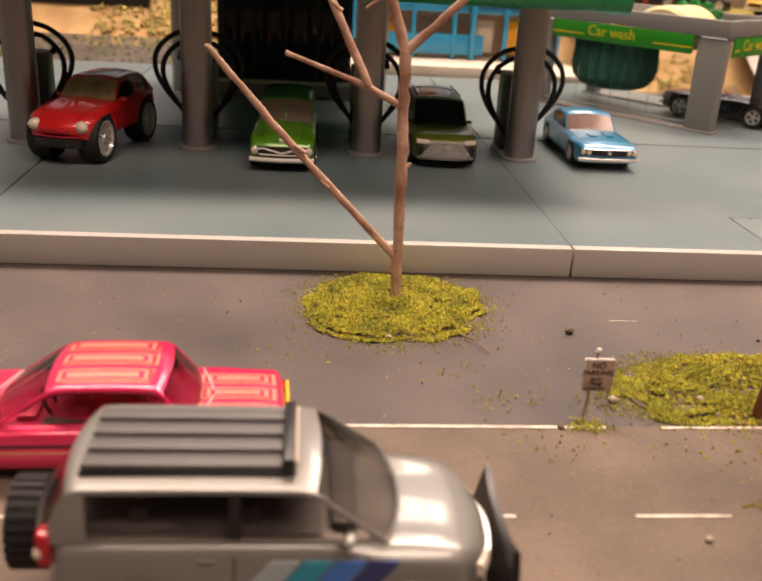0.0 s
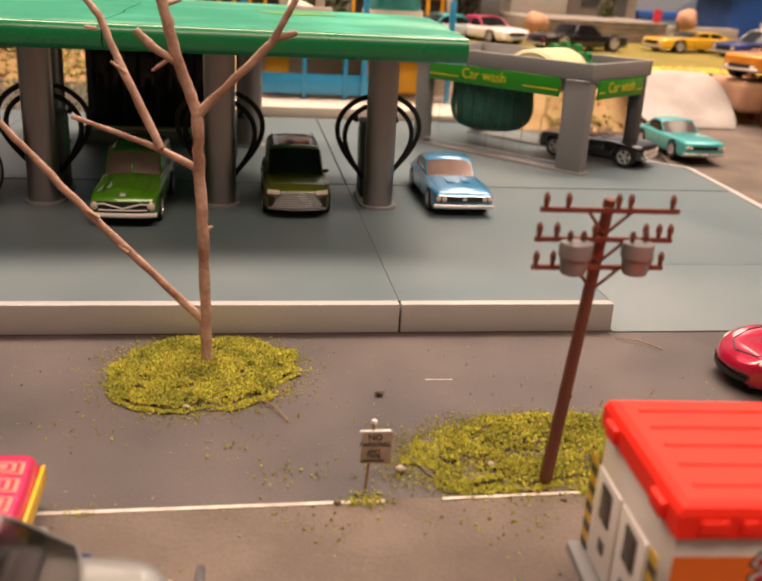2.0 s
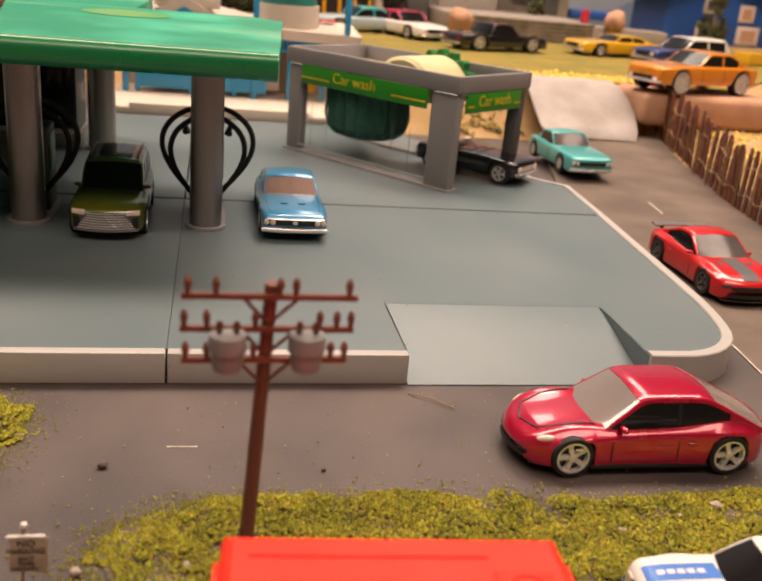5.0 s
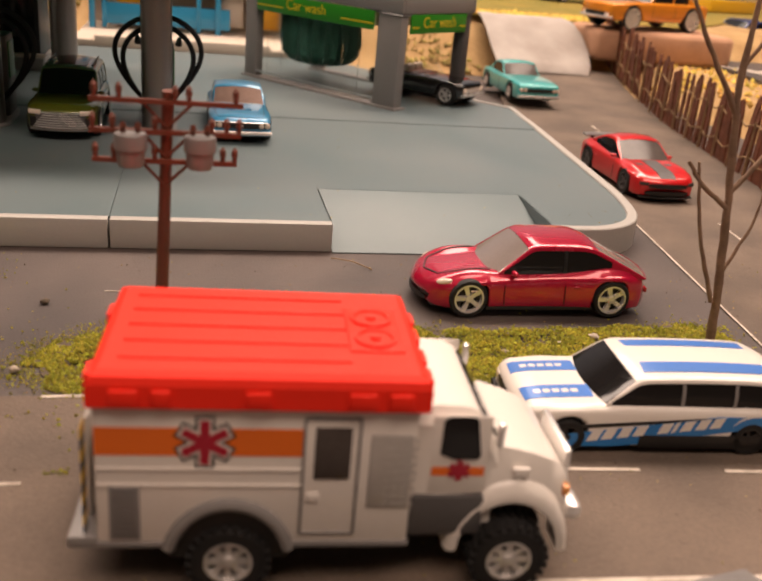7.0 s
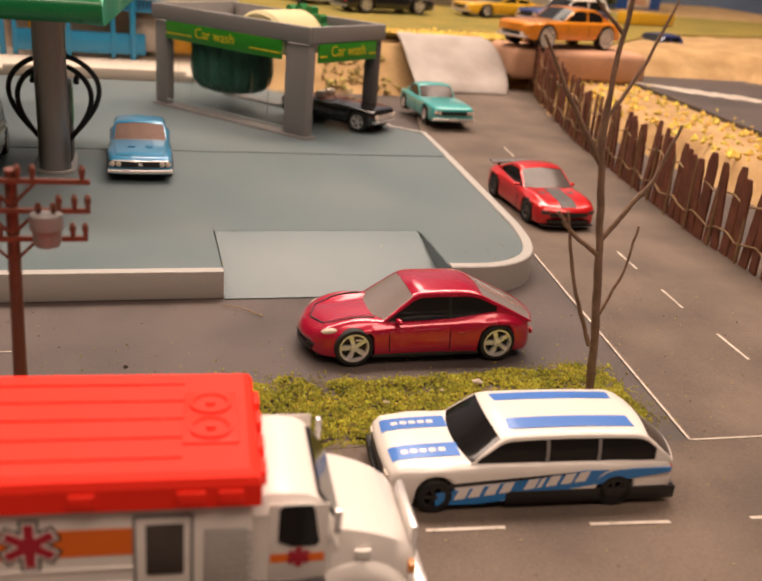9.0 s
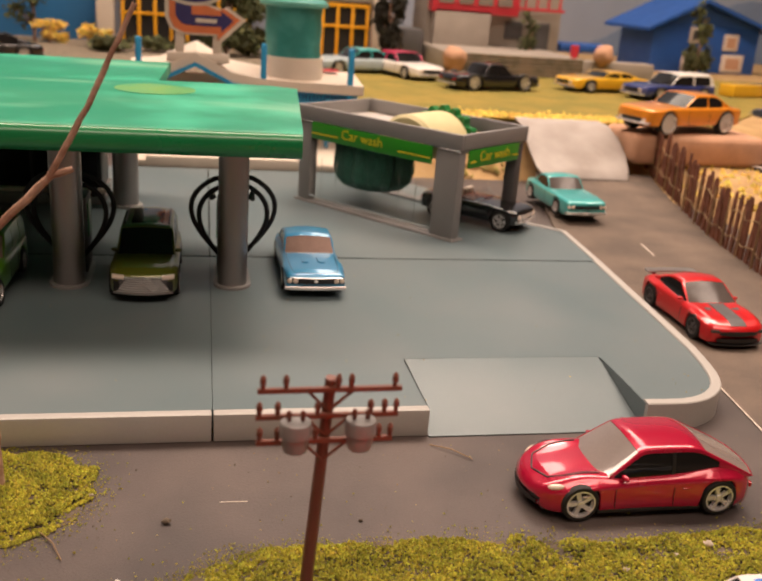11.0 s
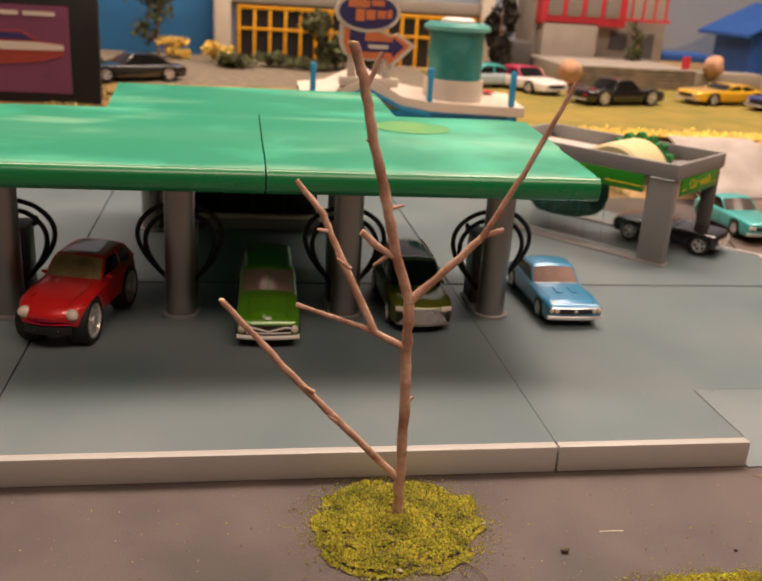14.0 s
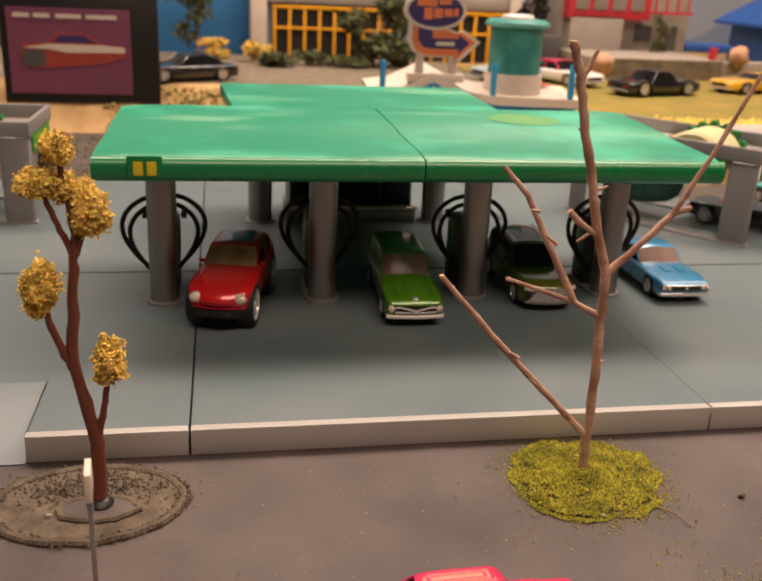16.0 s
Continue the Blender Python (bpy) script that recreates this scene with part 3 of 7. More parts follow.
        xb = [xmin + (xf2 + 0.25 * (xf - xf2) - xmin) * f for f in posts] if bpillar else []
        cuts = [xmin, xmax, xr2 - 0.03, xf2 + 0.03, xf - 0.05, xr + 0.04] + [x + s * pillar * 0.4 for x in xb for s in (1, -1)]
        n = 34 if fine > 80 else 18
        base = [xr + (xf - xr) * k / n for k in range(n + 1)] + [xr + (xr2 - xr) * k / 6 for k in range(6)]
        xs = sorted(cuts + [x for x in base if min(abs(x - c) for c in cuts) > 0.03])
        m, kinds = len(section(0.0)), {}
        for i in range(len(xs) - 1):
            xm = (xs[i] + xs[i + 1]) / 2
            for j in range(m - 1):
                jj = min(j, m - 2 - j)
                if 1 <= jj <= 4 and xmin < xm < xmax:
                    hit = [q for q, x in enumerate(xb) if abs(xm - x) < pillar * 0.4]
                    k = f"{hit[0]}{j < m / 2}_post" if hit else ("side_window" if j < m / 2 else "far_window")
                elif jj >= 8 and xf2 + 0.03 < xm < xf - 0.05:
                    k = "windshield"
                elif jj >= 8 and xr + 0.04 < xm < xr2 - 0.03:
                    k = "rear_window"
                elif jj < 7:
                    k = "window_frame" if j < m / 2 else "far_frame"
                else:
                    k = "roof"
                kinds.setdefault(k, []).append((i, j))
        gm = glass if isinstance(glass, dict) else dict(windshield=glass, rear_window=glass, side_window=glass)
        for k, cells in kinds.items():
            pane = k in ("side_window", "far_window", "windshield", "rear_window")
            inset = 0.02 if pane else 0.006 if k.endswith("post") else 0.0
            rows = [section(x, inset) for x in xs], [section(x, inset + 0.045) for x in xs]
            bm = B()
            seen, rim_ = {}, {}

            def vert(q, c):
                if (q, c) not in seen:
                    seen[q, c] = bm.verts.new(rows[q][c[0]][c[1]])
                return seen[q, c]

            for i, j in cells:
                loop = [(i, j), (i, j + 1), (i + 1, j + 1), (i + 1, j)]
                bm.faces.new([vert(0, c) for c in loop])
                bm.faces.new([vert(1, c) for c in loop[::-1]])
                for c, c2 in zip(loop, loop[1:] + loop[:1]):
                    if (c2, c) in rim_:
                        del rim_[c2, c]
                    else:
                        rim_[c, c2] = True
            for c, c2 in rim_:
                bm.faces.new((vert(0, c2), vert(0, c), vert(1, c), vert(1, c2)))
            mat = gm.get("side_window" if k == "far_window" else k) if pane else (frame_mat or rm) if k.endswith("frame") else (b_mat or rm) if k.endswith("post") else rm
            ob = part("side_window" if k == "far_window" else "window_frame" if k == "far_frame" else "pillar" if k.endswith("post") else k, bm, mat, e, smooth=40)
            if pane and mat == "cabin":
                ob.visible_shadow = False
        SURF[e.name][1] = lambda x, y, lift=0.0: (x, y, gz + prof(x) + 0.07 * (1 - min(1, abs(y) / (yr - 0.2)) ** 2) + lift)
        if sun:
            roof_strip(e, "sunroof", -yr * 0.62, yr * 0.62, xr2 + (xf2 - xr2) * 0.12, xr2 + (xf2 - xr2) * 0.9, sun)
        if seats:
            floor_z = belt - 0.02
            part("cabin_floor", box(B(), ((xr2 + xf2) / 2, 0, floor_z), (xf2 - xr2 + 0.3, yb * 1.8, 0.12), 0.03), "darkgrey", e)
            for sx in (0.26, 0.74):
                for s in (1, -1):
                    x = xr2 + (xf2 - xr2) * sx
                    part("seat", box(B(), (x, s * yb * 0.42, belt + 0.15 * Hr), (0.3, yb * 0.6, Hr * 0.5), 0.08, None), seats, e)
                    part("headrest", box(B(), (x - 0.03, s * yb * 0.42, belt + Hr * 0.5), (0.16, yb * 0.34, Hr * 0.24), 0.06), seats, e)
            part("dashboard", box(B(), (xf2 + (xf - xf2) * 0.42, 0, belt + 0.04), (0.4, yb * 1.6, 0.2), 0.06), seats, e)
            part("steering_wheel", tube(B(), [(xf2 + (xf - xf2) * 0.1 + 0.1 * math.sin(a), yb * 0.42 + 0.26 * math.cos(a), belt + 0.2 + 0.24 * math.sin(a)) for a in [2 * math.pi * k / 16 for k in range(16)]], 0.035, 6, closed=True), "black", e)
    # nose
    wn = hw * curve(plan, 1.0)
    g0, g1 = lamp_z
    h0, h1 = grille_z or lamp_z
    gy = (grille_y or lamp_y[0]) * wn
    if grille:
        nose_band(e, "grille", -gy, gy, h0, h1, grille, 0.02, pinch=0.35 if nose > 0.3 else 0.0)
    for s in (1, -1):
        yc = wn * (lamp_y[0] + lamp_y[1]) / 2
        if lamps == "round":
            part("headlight", lathe(B(), [(0.01, 0.08), (0.1, 0.06), (0.15, 0.02), (0.18, 0.0), (0.18, -0.12), (0.01, -0.12)], 18, "x", (face(yc) + 0.01, s * yc, (g0 + g1) / 2)), lamp_f, e)
        elif lamps == "twin":
            for y in (yc - 0.13, yc + 0.13):
                part("headlight", lathe(B(), [(0.01, 0.05), (0.07, 0.045), (0.105, 0.02), (0.125, 0.0), (0.125, -0.1), (0.01, -0.1)], 14, "x", (face(y) + 0.02, s * y, (g0 + g1) / 2)), lamp_f, e)
        elif lamps == "box":
            nose_band(e, "headlight", s * wn * lamp_y[0], s * wn * lamp_y[1], g0, g1, lamp_f, 0.045)
        part("tail_light", box(B(), (-L / 2 + tail * (curve(plan, 0) * 0.72) ** 2, s * hw * curve(plan, 0) * 0.72, curve(top, 0) - 0.2), (0.08, hw * 0.3, 0.16), 0.02), "tail", e)
        if mirrors:
            ellipsoid(e, "mirror", (xf - 0.42 * (xf - xf2) - 0.1, s * (yb + 0.13), belt + 0.12), (0.09, 0.17, 0.09), colour, s * 12)
        if doors:
            for dx in (xf - 0.3, xb[0] if bpillar and not open_top else (xf + xr) / 2 - 0.5):
                part("door_gap", tube(B(), [(dx, s * (hw * 0.995), belt - 0.22), (dx, s * (hw + 0.0), (sill + belt) / 2), (dx - 0.03, s * hw * 0.995, sill + 0.16)], 0.012, 5), "black", e)
            part("door_handle", box(B(), (((xf + xr) / 2 - 0.15), s * hw * 0.998, belt - 0.27), (0.26, 0.05, 0.05), 0.02), colour, e)
    if bumper:
        nose_band(e, "front_bumper", -wn * 1.04, wn * 1.04, sill + 0.1, sill + 0.26, bumper, 0.1)
        part("rear_bumper", box(B(), (-L / 2 - 0.03, 0, sill + 0.2), (0.12, hw * curve(plan, 0) * 1.9, 0.15), 0.05), bumper, e)
    for wx in wheels:
        for s in (1, -1):
            wheel(e, X(wx), s * (hw - ww * 0.47), r, ww, rim, spokes, s, rim_f=rim_f)
    return e


def detail(e, name, c, s, mat, bev=0.02, label="", m=None):
    return part(name, box(B(), c, s, bev, m), mat, e, label)


SEDAN = ((0, 0.92), (0.02, 1.06), (0.28, 1.12), (0.62, 1.12), (0.95, 1.02), (1, 0.95))
MUSCLE = ((0, 1.02), (0.02, 1.15), (0.12, 1.2), (0.3, 1.26), (0.42, 1.2), (0.62, 1.2), (0.85, 1.16), (0.97, 1.1), (1, 1.04))
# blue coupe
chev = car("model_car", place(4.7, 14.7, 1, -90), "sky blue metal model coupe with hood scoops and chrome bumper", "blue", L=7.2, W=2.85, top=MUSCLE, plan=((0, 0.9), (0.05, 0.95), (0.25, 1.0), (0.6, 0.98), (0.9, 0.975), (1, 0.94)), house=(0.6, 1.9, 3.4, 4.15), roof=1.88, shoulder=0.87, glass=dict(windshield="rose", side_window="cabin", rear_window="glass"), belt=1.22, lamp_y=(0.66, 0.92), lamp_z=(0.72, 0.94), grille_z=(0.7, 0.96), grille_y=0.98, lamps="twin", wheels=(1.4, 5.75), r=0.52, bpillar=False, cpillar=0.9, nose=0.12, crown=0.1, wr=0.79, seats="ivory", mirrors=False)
for s in (1, -1):
    hood_strip(chev, "hood_scoop", s * 0.38 - 0.15, s * 0.38 + 0.15, 5.05, 5.8, "blue", "", 0.045)
deck_line(chev, [(4.3, -1.14), (6.1, -1.1), (6.86, -1.0), (7.0, 0.0), (6.86, 1.0), (6.1, 1.1), (4.3, 1.14)])
deck_line(chev, [(4.2, -1.12), (4.42, 0.0), (4.2, 1.12)], 0.03, "chrome", "windshield_trim")
nose_band(chev, "grille_bar", -1.2, 1.2, 0.94, 0.99, "chrome", 0.05)
ellipsoid(chev, "grille_badge", (3.63, 0, 0.83), (0.03, 0.11, 0.08), "chrome")
# dark olive sports utility
lex = car("model_car", place(-2.85, 13.9, 1, -90), "dark olive metal model sport utility car with a wide slatted grille", "olive", L=7.2, W=2.95, top=((0, 1.25), (0.04, 1.42), (0.6, 1.45), (0.68, 1.42), (0.9, 1.34), (0.97, 1.24), (1, 1.08)), plan=((0, 0.9), (0.05, 0.97), (0.5, 1.0), (0.9, 0.97), (1, 0.84)), house=(0.1, 0.6, 3.75, 4.75), roof=2.5, wr=0.78, glass="glass", belt=1.44, sill=0.4, wheels=(1.4, 5.7), r=0.58, rim_f=0.72, lamps="none", grille=None, bumper=None, mirrors=True, sun="glass", cpillar=0.3, nose=0.42, crown=0.14, posts=(0.36, 0.68), b_mat="black", hump=0.04)
for k in range(7):
    z = 1.16 - 0.1 * k
    q = 0.52 + 0.055 * k if k > 1 else 0.62 - 0.06 * k
    nose_band(lex, "grille_slat", -q * 1.3, q * 1.3, z - 0.025, z + 0.025, "chrome", 0.05)
nose_band(lex, "grille_back", -1.02, 1.02, 0.48, 1.2, "darkgrey", 0.015, pinch=0.2)
nose_band(lex, "lower_lip", -1.25, 1.25, 0.42, 0.5, "silver", 0.06)
for s in (1, -1):
    nose_band(lex, "headlight", s * 0.78, s * 1.3, 1.08, 1.26, "lens", 0.04, "clear slanted headlight", slope=0.2)
    nose_band(lex, "side_intake", s * 0.98, s * 1.24, 0.55, 0.98, "black", 0.02)
    part("roof_rail", tube(B(), [SURF[lex.name][1](x, s * 0.98, 0.1) for x in (-2.8, -2.0, -1.0, 0.0)], 0.04, 6), "black", lex)
# bright green delivery truck
truck = car("model_truck", place(-9.85, 12.4, 1, -91.5), "bright green metal model panel truck with a V-shaped chrome grille", "green", L=7.3, W=2.75, top=((0, 1.4), (0.03, 1.5), (0.62, 1.5), (0.7, 1.42), (0.9, 1.32), (0.97, 1.24), (1, 1.12)), plan=((0, 0.94), (0.05, 0.97), (0.55, 0.98), (0.72, 0.97), (0.9, 0.985), (1, 0.93)), house=(0.05, 0.2, 3.6, 4.2), roof=2.45, wr=0.8, wb=0.86, belt=1.5, glass=dict(windshield="rose", side_window="green", rear_window="green"), sill=0.36, wheels=(1.4, 5.85), r=0.56, lamps="round", lamp_y=(0.76, 0.94), lamp_z=(0.72, 1.08), grille="black", grille_z=(0.68, 1.08), grille_y=0.88, bumper="white", roofcrown=0.14, cpillar=1.6, nose=0.16, hump=-0.07, crown=0.14)
for s in (1, -1):
    m = Matrix.Translation((3.68, s * 0.4, 0.93)) @ Matrix.Rotation(s * radians(15), 4, "X")
    detail(truck, "grille_bar", (0, 0, 0), (0.09, 0.84, 0.07), "white", 0.025, m=m)
    detail(truck, "grille_bar", (3.66, s * 0.86, 1.0), (0.08, 0.24, 0.07), "white", 0.025)
nose_band(truck, "grille_bar", -0.95, 0.95, 0.72, 0.78, "white", 0.06)
detail(truck, "windshield_post", (0, 0, 0), (0.08, 0.07, 1.0), "green", 0.02, m=Matrix.Translation((0.47, 0, 1.99)) @ Matrix.Rotation(radians(-33), 4, "Y"))
hood_strip(truck, "hood_ridge", -0.3, 0.3, 4.6, 7.1, "green", "", 0.05)
hood_strip(truck, "hood_badge", -0.12, 0.12, 7.0, 7.14, "chrome", "", 0.07)
for y in (-0.85, 0.85):
    deck_line(truck, [(4.6, y), (6.2, y * 0.98), (7.0, y * 0.9)])
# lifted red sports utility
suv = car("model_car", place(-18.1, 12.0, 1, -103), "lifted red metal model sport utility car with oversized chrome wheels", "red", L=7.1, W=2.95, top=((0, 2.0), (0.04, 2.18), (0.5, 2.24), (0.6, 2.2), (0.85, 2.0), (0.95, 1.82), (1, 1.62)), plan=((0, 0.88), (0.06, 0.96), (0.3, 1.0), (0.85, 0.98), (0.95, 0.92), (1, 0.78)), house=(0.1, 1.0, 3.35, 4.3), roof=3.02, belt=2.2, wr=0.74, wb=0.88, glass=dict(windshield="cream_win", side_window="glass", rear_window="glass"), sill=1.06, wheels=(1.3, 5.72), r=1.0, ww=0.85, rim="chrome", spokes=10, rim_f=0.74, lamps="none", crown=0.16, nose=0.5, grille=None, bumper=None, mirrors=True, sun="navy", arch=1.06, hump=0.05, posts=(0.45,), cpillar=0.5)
nose_band(suv, "front_skirt", -1.0, 1.0, 0.78, 1.14, "black", 0.05)
nose_band(suv, "grille_line", -0.55, 0.55, 1.36, 1.42, "crimson", 0.02)
nose_band(suv, "lower_line", -0.95, 0.95, 1.2, 1.24, "crimson", 0.03)
for s in (1, -1):
    ellipsoid(suv, "headlight", (3.2, s * 0.96, 1.6), (0.24, 0.33, 0.25), "lens", s * -30, -22)
    detail(suv, "fog_lamp", (3.52, s * 0.45, 0.96), (0.06, 0.08, 0.08), "lens", 0.02)
    deck_line(suv, [(4.8, s * 1.05), (5.8, s * 1.0), (6.7, s * 0.78)])
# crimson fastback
# windshield and rear window get their reflection as a pale opaque colour
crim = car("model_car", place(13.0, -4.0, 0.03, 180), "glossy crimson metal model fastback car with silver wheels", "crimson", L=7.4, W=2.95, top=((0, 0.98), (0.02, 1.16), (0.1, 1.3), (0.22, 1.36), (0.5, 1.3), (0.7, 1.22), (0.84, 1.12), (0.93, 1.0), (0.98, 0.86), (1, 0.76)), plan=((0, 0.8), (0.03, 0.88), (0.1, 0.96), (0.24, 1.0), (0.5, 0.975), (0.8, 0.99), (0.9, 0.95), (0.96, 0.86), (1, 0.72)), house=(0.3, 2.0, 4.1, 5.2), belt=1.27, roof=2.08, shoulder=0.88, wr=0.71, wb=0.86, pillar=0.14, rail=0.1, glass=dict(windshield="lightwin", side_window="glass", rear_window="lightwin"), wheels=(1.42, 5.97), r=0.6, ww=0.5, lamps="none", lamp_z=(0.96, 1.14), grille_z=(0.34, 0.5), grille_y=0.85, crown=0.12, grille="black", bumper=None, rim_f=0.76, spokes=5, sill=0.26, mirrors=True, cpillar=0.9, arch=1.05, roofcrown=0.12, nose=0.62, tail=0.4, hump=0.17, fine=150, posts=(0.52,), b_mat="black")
for s in (1, -1):
    ellipsoid(crim, "headlight", (2.98, s * 1.08, 1.0), (0.3, 0.15, 0.11), "lens", s * -32, 18)
    nose_band(crim, "fog_slot", s * 0.72, s * 1.02, 0.52, 0.6, "black", 0.02)
    detail(crim, "side_marker", (2.15, s * 1.49, 0.86), (0.2, 0.04, 0.05), "lens", 0.015)
    detail(crim, "rocker", (0.0, s * 1.4, 0.3), (3.4, 0.1, 0.12), "black", 0.03)
deck_line(crim, [(5.3, -1.0), (6.2, -0.92), (6.85, -0.7), (7.05, 0.0), (6.85, 0.7), (6.2, 0.92), (5.3, 1.0)], 0.032)
# red muscle car on the side street
must = car("model_car", place(23.8, 10.7, 0.035, -90), "bright red metal model muscle car with a grey hood stripe", "red", L=7.2, W=3.1, top=((0, 1.15), (0.02, 1.3), (0.12, 1.36), (0.3, 1.36), (0.62, 1.3), (0.85, 1.2), (0.95, 1.1), (1, 0.98)), plan=((0, 0.86), (0.05, 0.94), (0.2, 1.0), (0.5, 0.96), (0.82, 0.99), (0.93, 0.95), (1, 0.85)), house=(0.5, 2.3, 3.5, 4.75), belt=1.3, roof=2.06, glass=dict(windshield="smoke", side_window="glass", rear_window="glass"), wheels=(1.4, 5.7), r=0.6, rim="darkgrey", lamps="none", lamp_z=(0.74, 0.9), grille_z=(0.66, 0.88), grille_y=0.72, crown=0.12, grille="black", bumper=None, mirrors=True, bpillar=False, cpillar=0.8, nose=0.34, hump=0.12, wr=0.7, sill=0.26, fine=130)
hood_strip(must, "hood_stripe", -0.4, 0.4, 4.85, 7.0, "darkgrey", "dark grey hood stripe")
nose_band(must, "lower_intake", -1.05, 1.05, 0.34, 0.52, "black", 0.03, pinch=0.3)
nose_band(must, "splitter", -1.3, 1.3, 0.22, 0.29, "black", 0.12)
for s in (1, -1):
    nose_band(must, "headlight", s * 0.98, s * 1.32, 0.78, 0.92, "smoke", 0.03)
    hood_strip(must, "hood_vent", s * 0.72 - 0.16, s * 0.72 + 0.16, 5.3, 5.55, "darkgrey", "", 0.008)
    detail(must, "spoiler_post", (-3.3, s * 0.9, 1.42), (0.2, 0.12, 0.3), "black", 0.02)
part("spoiler", loft(B(), [[(-3.55 + 0.12 * (y / 1.4) ** 2, y, 1.56), (-3.15 + 0.2 * (y / 1.4) ** 2, y, 1.54), (-3.15 + 0.2 * (y / 1.4) ** 2, y, 1.6), (-3.55 + 0.12 * (y / 1.4) ** 2, y, 1.66)] for y in [-1.4 + 0.28 * k for k in range(11)]]), "silver", must, "grey rear spoiler")
# teal hardtop
tealc = car("model_car", place(25.1, 32.0, 0.42, -87), "teal metal model hardtop coupe with chrome bumper", "teal", L=7.6, W=3.1, top=tuple((a, b + 0.2) for a, b in MUSCLE), plan=((0, 0.9), (0.05, 0.95), (0.25, 1.0), (0.9, 0.975), (1, 0.93)), house=(1.0, 2.2, 3.4, 4.2), roof=2.12, shoulder=0.9, belt=1.4, glass=dict(windshield="smoke", side_window="glass", rear_window="glass"), bpillar=False, cpillar=0.8, lamps="twin", lamp_y=(0.7, 0.92), lamp_z=(0.8, 1.05), grille_z=(0.8, 1.02), grille_y=0.9, grille="black", r=0.56, nose=0.14, wr=0.78)
# black convertible leaving the wash
blackc = car("model_car", place(16.6, 25.7, 1, -44), "black metal model convertible with chrome grille", "blackp", L=7.0, W=2.95, top=tuple((a, b + 0.34) for a, b in SEDAN), open_top=True, house=(1.5, 2.3, 3.9, 4.4), lamps="round", lamp_y=(0.72, 0.95), lamp_z=(0.84, 1.12), grille="chrome", r=0.64, sill=0.52, belt=1.3, doors=False, nose=0.12)
part("windshield", quad_slab(B(), [(0.75, -1.1, 1.42), (0.75, 1.1, 1.42), (0.2, 0.95, 2.0), (0.2, -0.95, 2.0)], 0.05), "clear", blackc, smooth=0)
detail(blackc, "cockpit", (-0.7, 0, 1.46), (1.9, 2.0, 0.16), "brown", 0.05)
for s in (1, -1):
    detail(blackc, "seat", (-0.9, s * 0.5, 1.68), (0.4, 0.75, 0.5), "ivory", 0.1)
# ---- filling station ----
station = thing("filling_station", place(0, 0), "green plastic filling station canopy on four silver columns", "filling station")
ZT, ZB = 9.05, 8.05


def canopy_half(x0, x1, end0, end1):
    """A canopy moulding from x0 to x1 with a rolled front edge."""
    bm = B()
    rings = []
    n = 10
    for k in range(n + 1):
        f = k / n
        x = x0 + (x1 - x0) * f
        back = 20.3 + 0.9 * (x + 24) / 28
        e = 0.0
        if end0:
            e = max(e, 1 - (x - x0) / 0.3)
        if end1:
            e = max(e, 1 - (x1 - x) / 0.3)
        prof = [(8.0, ZB), (7.62, ZB + 0.1), (7.48, ZB + 0.35), (7.5, ZB + 0.7), (7.7, ZT - 0.06), (8.1, ZT + 0.04), (9.0, ZT + 0.07), (14, ZT + 0.07), (14.15, ZT + 0.16), (back, ZT + 0.2), (back, ZB + 0.3), (back - 0.2, ZB)]
        xx = x + 0.035 * (0 if not end1 else 1) * 0
        rings.append([(xx + (1.0 * f if end1 else 0) * (y - 7.5) / 13, y + 0.2 * e if y < 8.2 else y, z - 0.1 * e) for y, z in prof])
    return loft(bm, rings)


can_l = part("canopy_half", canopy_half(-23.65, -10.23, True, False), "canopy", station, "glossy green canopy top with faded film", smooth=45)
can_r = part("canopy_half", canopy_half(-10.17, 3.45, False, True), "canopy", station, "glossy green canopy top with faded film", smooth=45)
for a, b, e, own in ((-23.6, -10.24, 0, can_l), (-10.16, 3.42, 1, can_r)):
    rings = []
    for k in range(9):
        al = radians(-95 + 170 * k / 8)
        y, z = 7.78 - 0.36 * math.cos(al), ZB + 0.5 + 0.5 * math.sin(al)
        rings.append([(a, y, z), (b, y, z), (b, y + 0.08, z), (a, y + 0.08, z)])
    part("rolled_edge", loft(B(), rings), "lip", own, "darker green rolled front edge", smooth=60)
# rear roof over the shop
bm = B()
prism(bm, [(-17.9, 20.6), (-2.7, 21.1), (-2.4, 31.8), (-18.6, 31.6)], ZB + 0.4, ZT + 0.05, 0.08)
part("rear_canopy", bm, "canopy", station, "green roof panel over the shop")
# emblem: round film with a pale centre, and the two-letter plate drawn as plain bars
ring_pts = [(-2.6 + 1.9 * math.cos(2 * math.pi * k / 24), 17.6 + 1.9 * math.sin(2 * math.pi * k / 24)) for k in range(24)]
part("roof_emblem", prism(B(), ring_pts, ZT + 0.186, ZT + 0.194), "emblem", station, "round yellow-green emblem film", smooth=0)
plate = part("edge_plate", box(B(), (-21.55, 7.38, 8.72), (1.35, 0.16, 0.86), 0.06), "lip", station, "raised plate on the canopy edge")
for x in (-21.8, -21.28):
    part("plate_mark", box(B(), (x, 7.28, 8.66), (0.38, 0.06, 0.56), 0.05), "signyellow", plate, "yellow block mark")
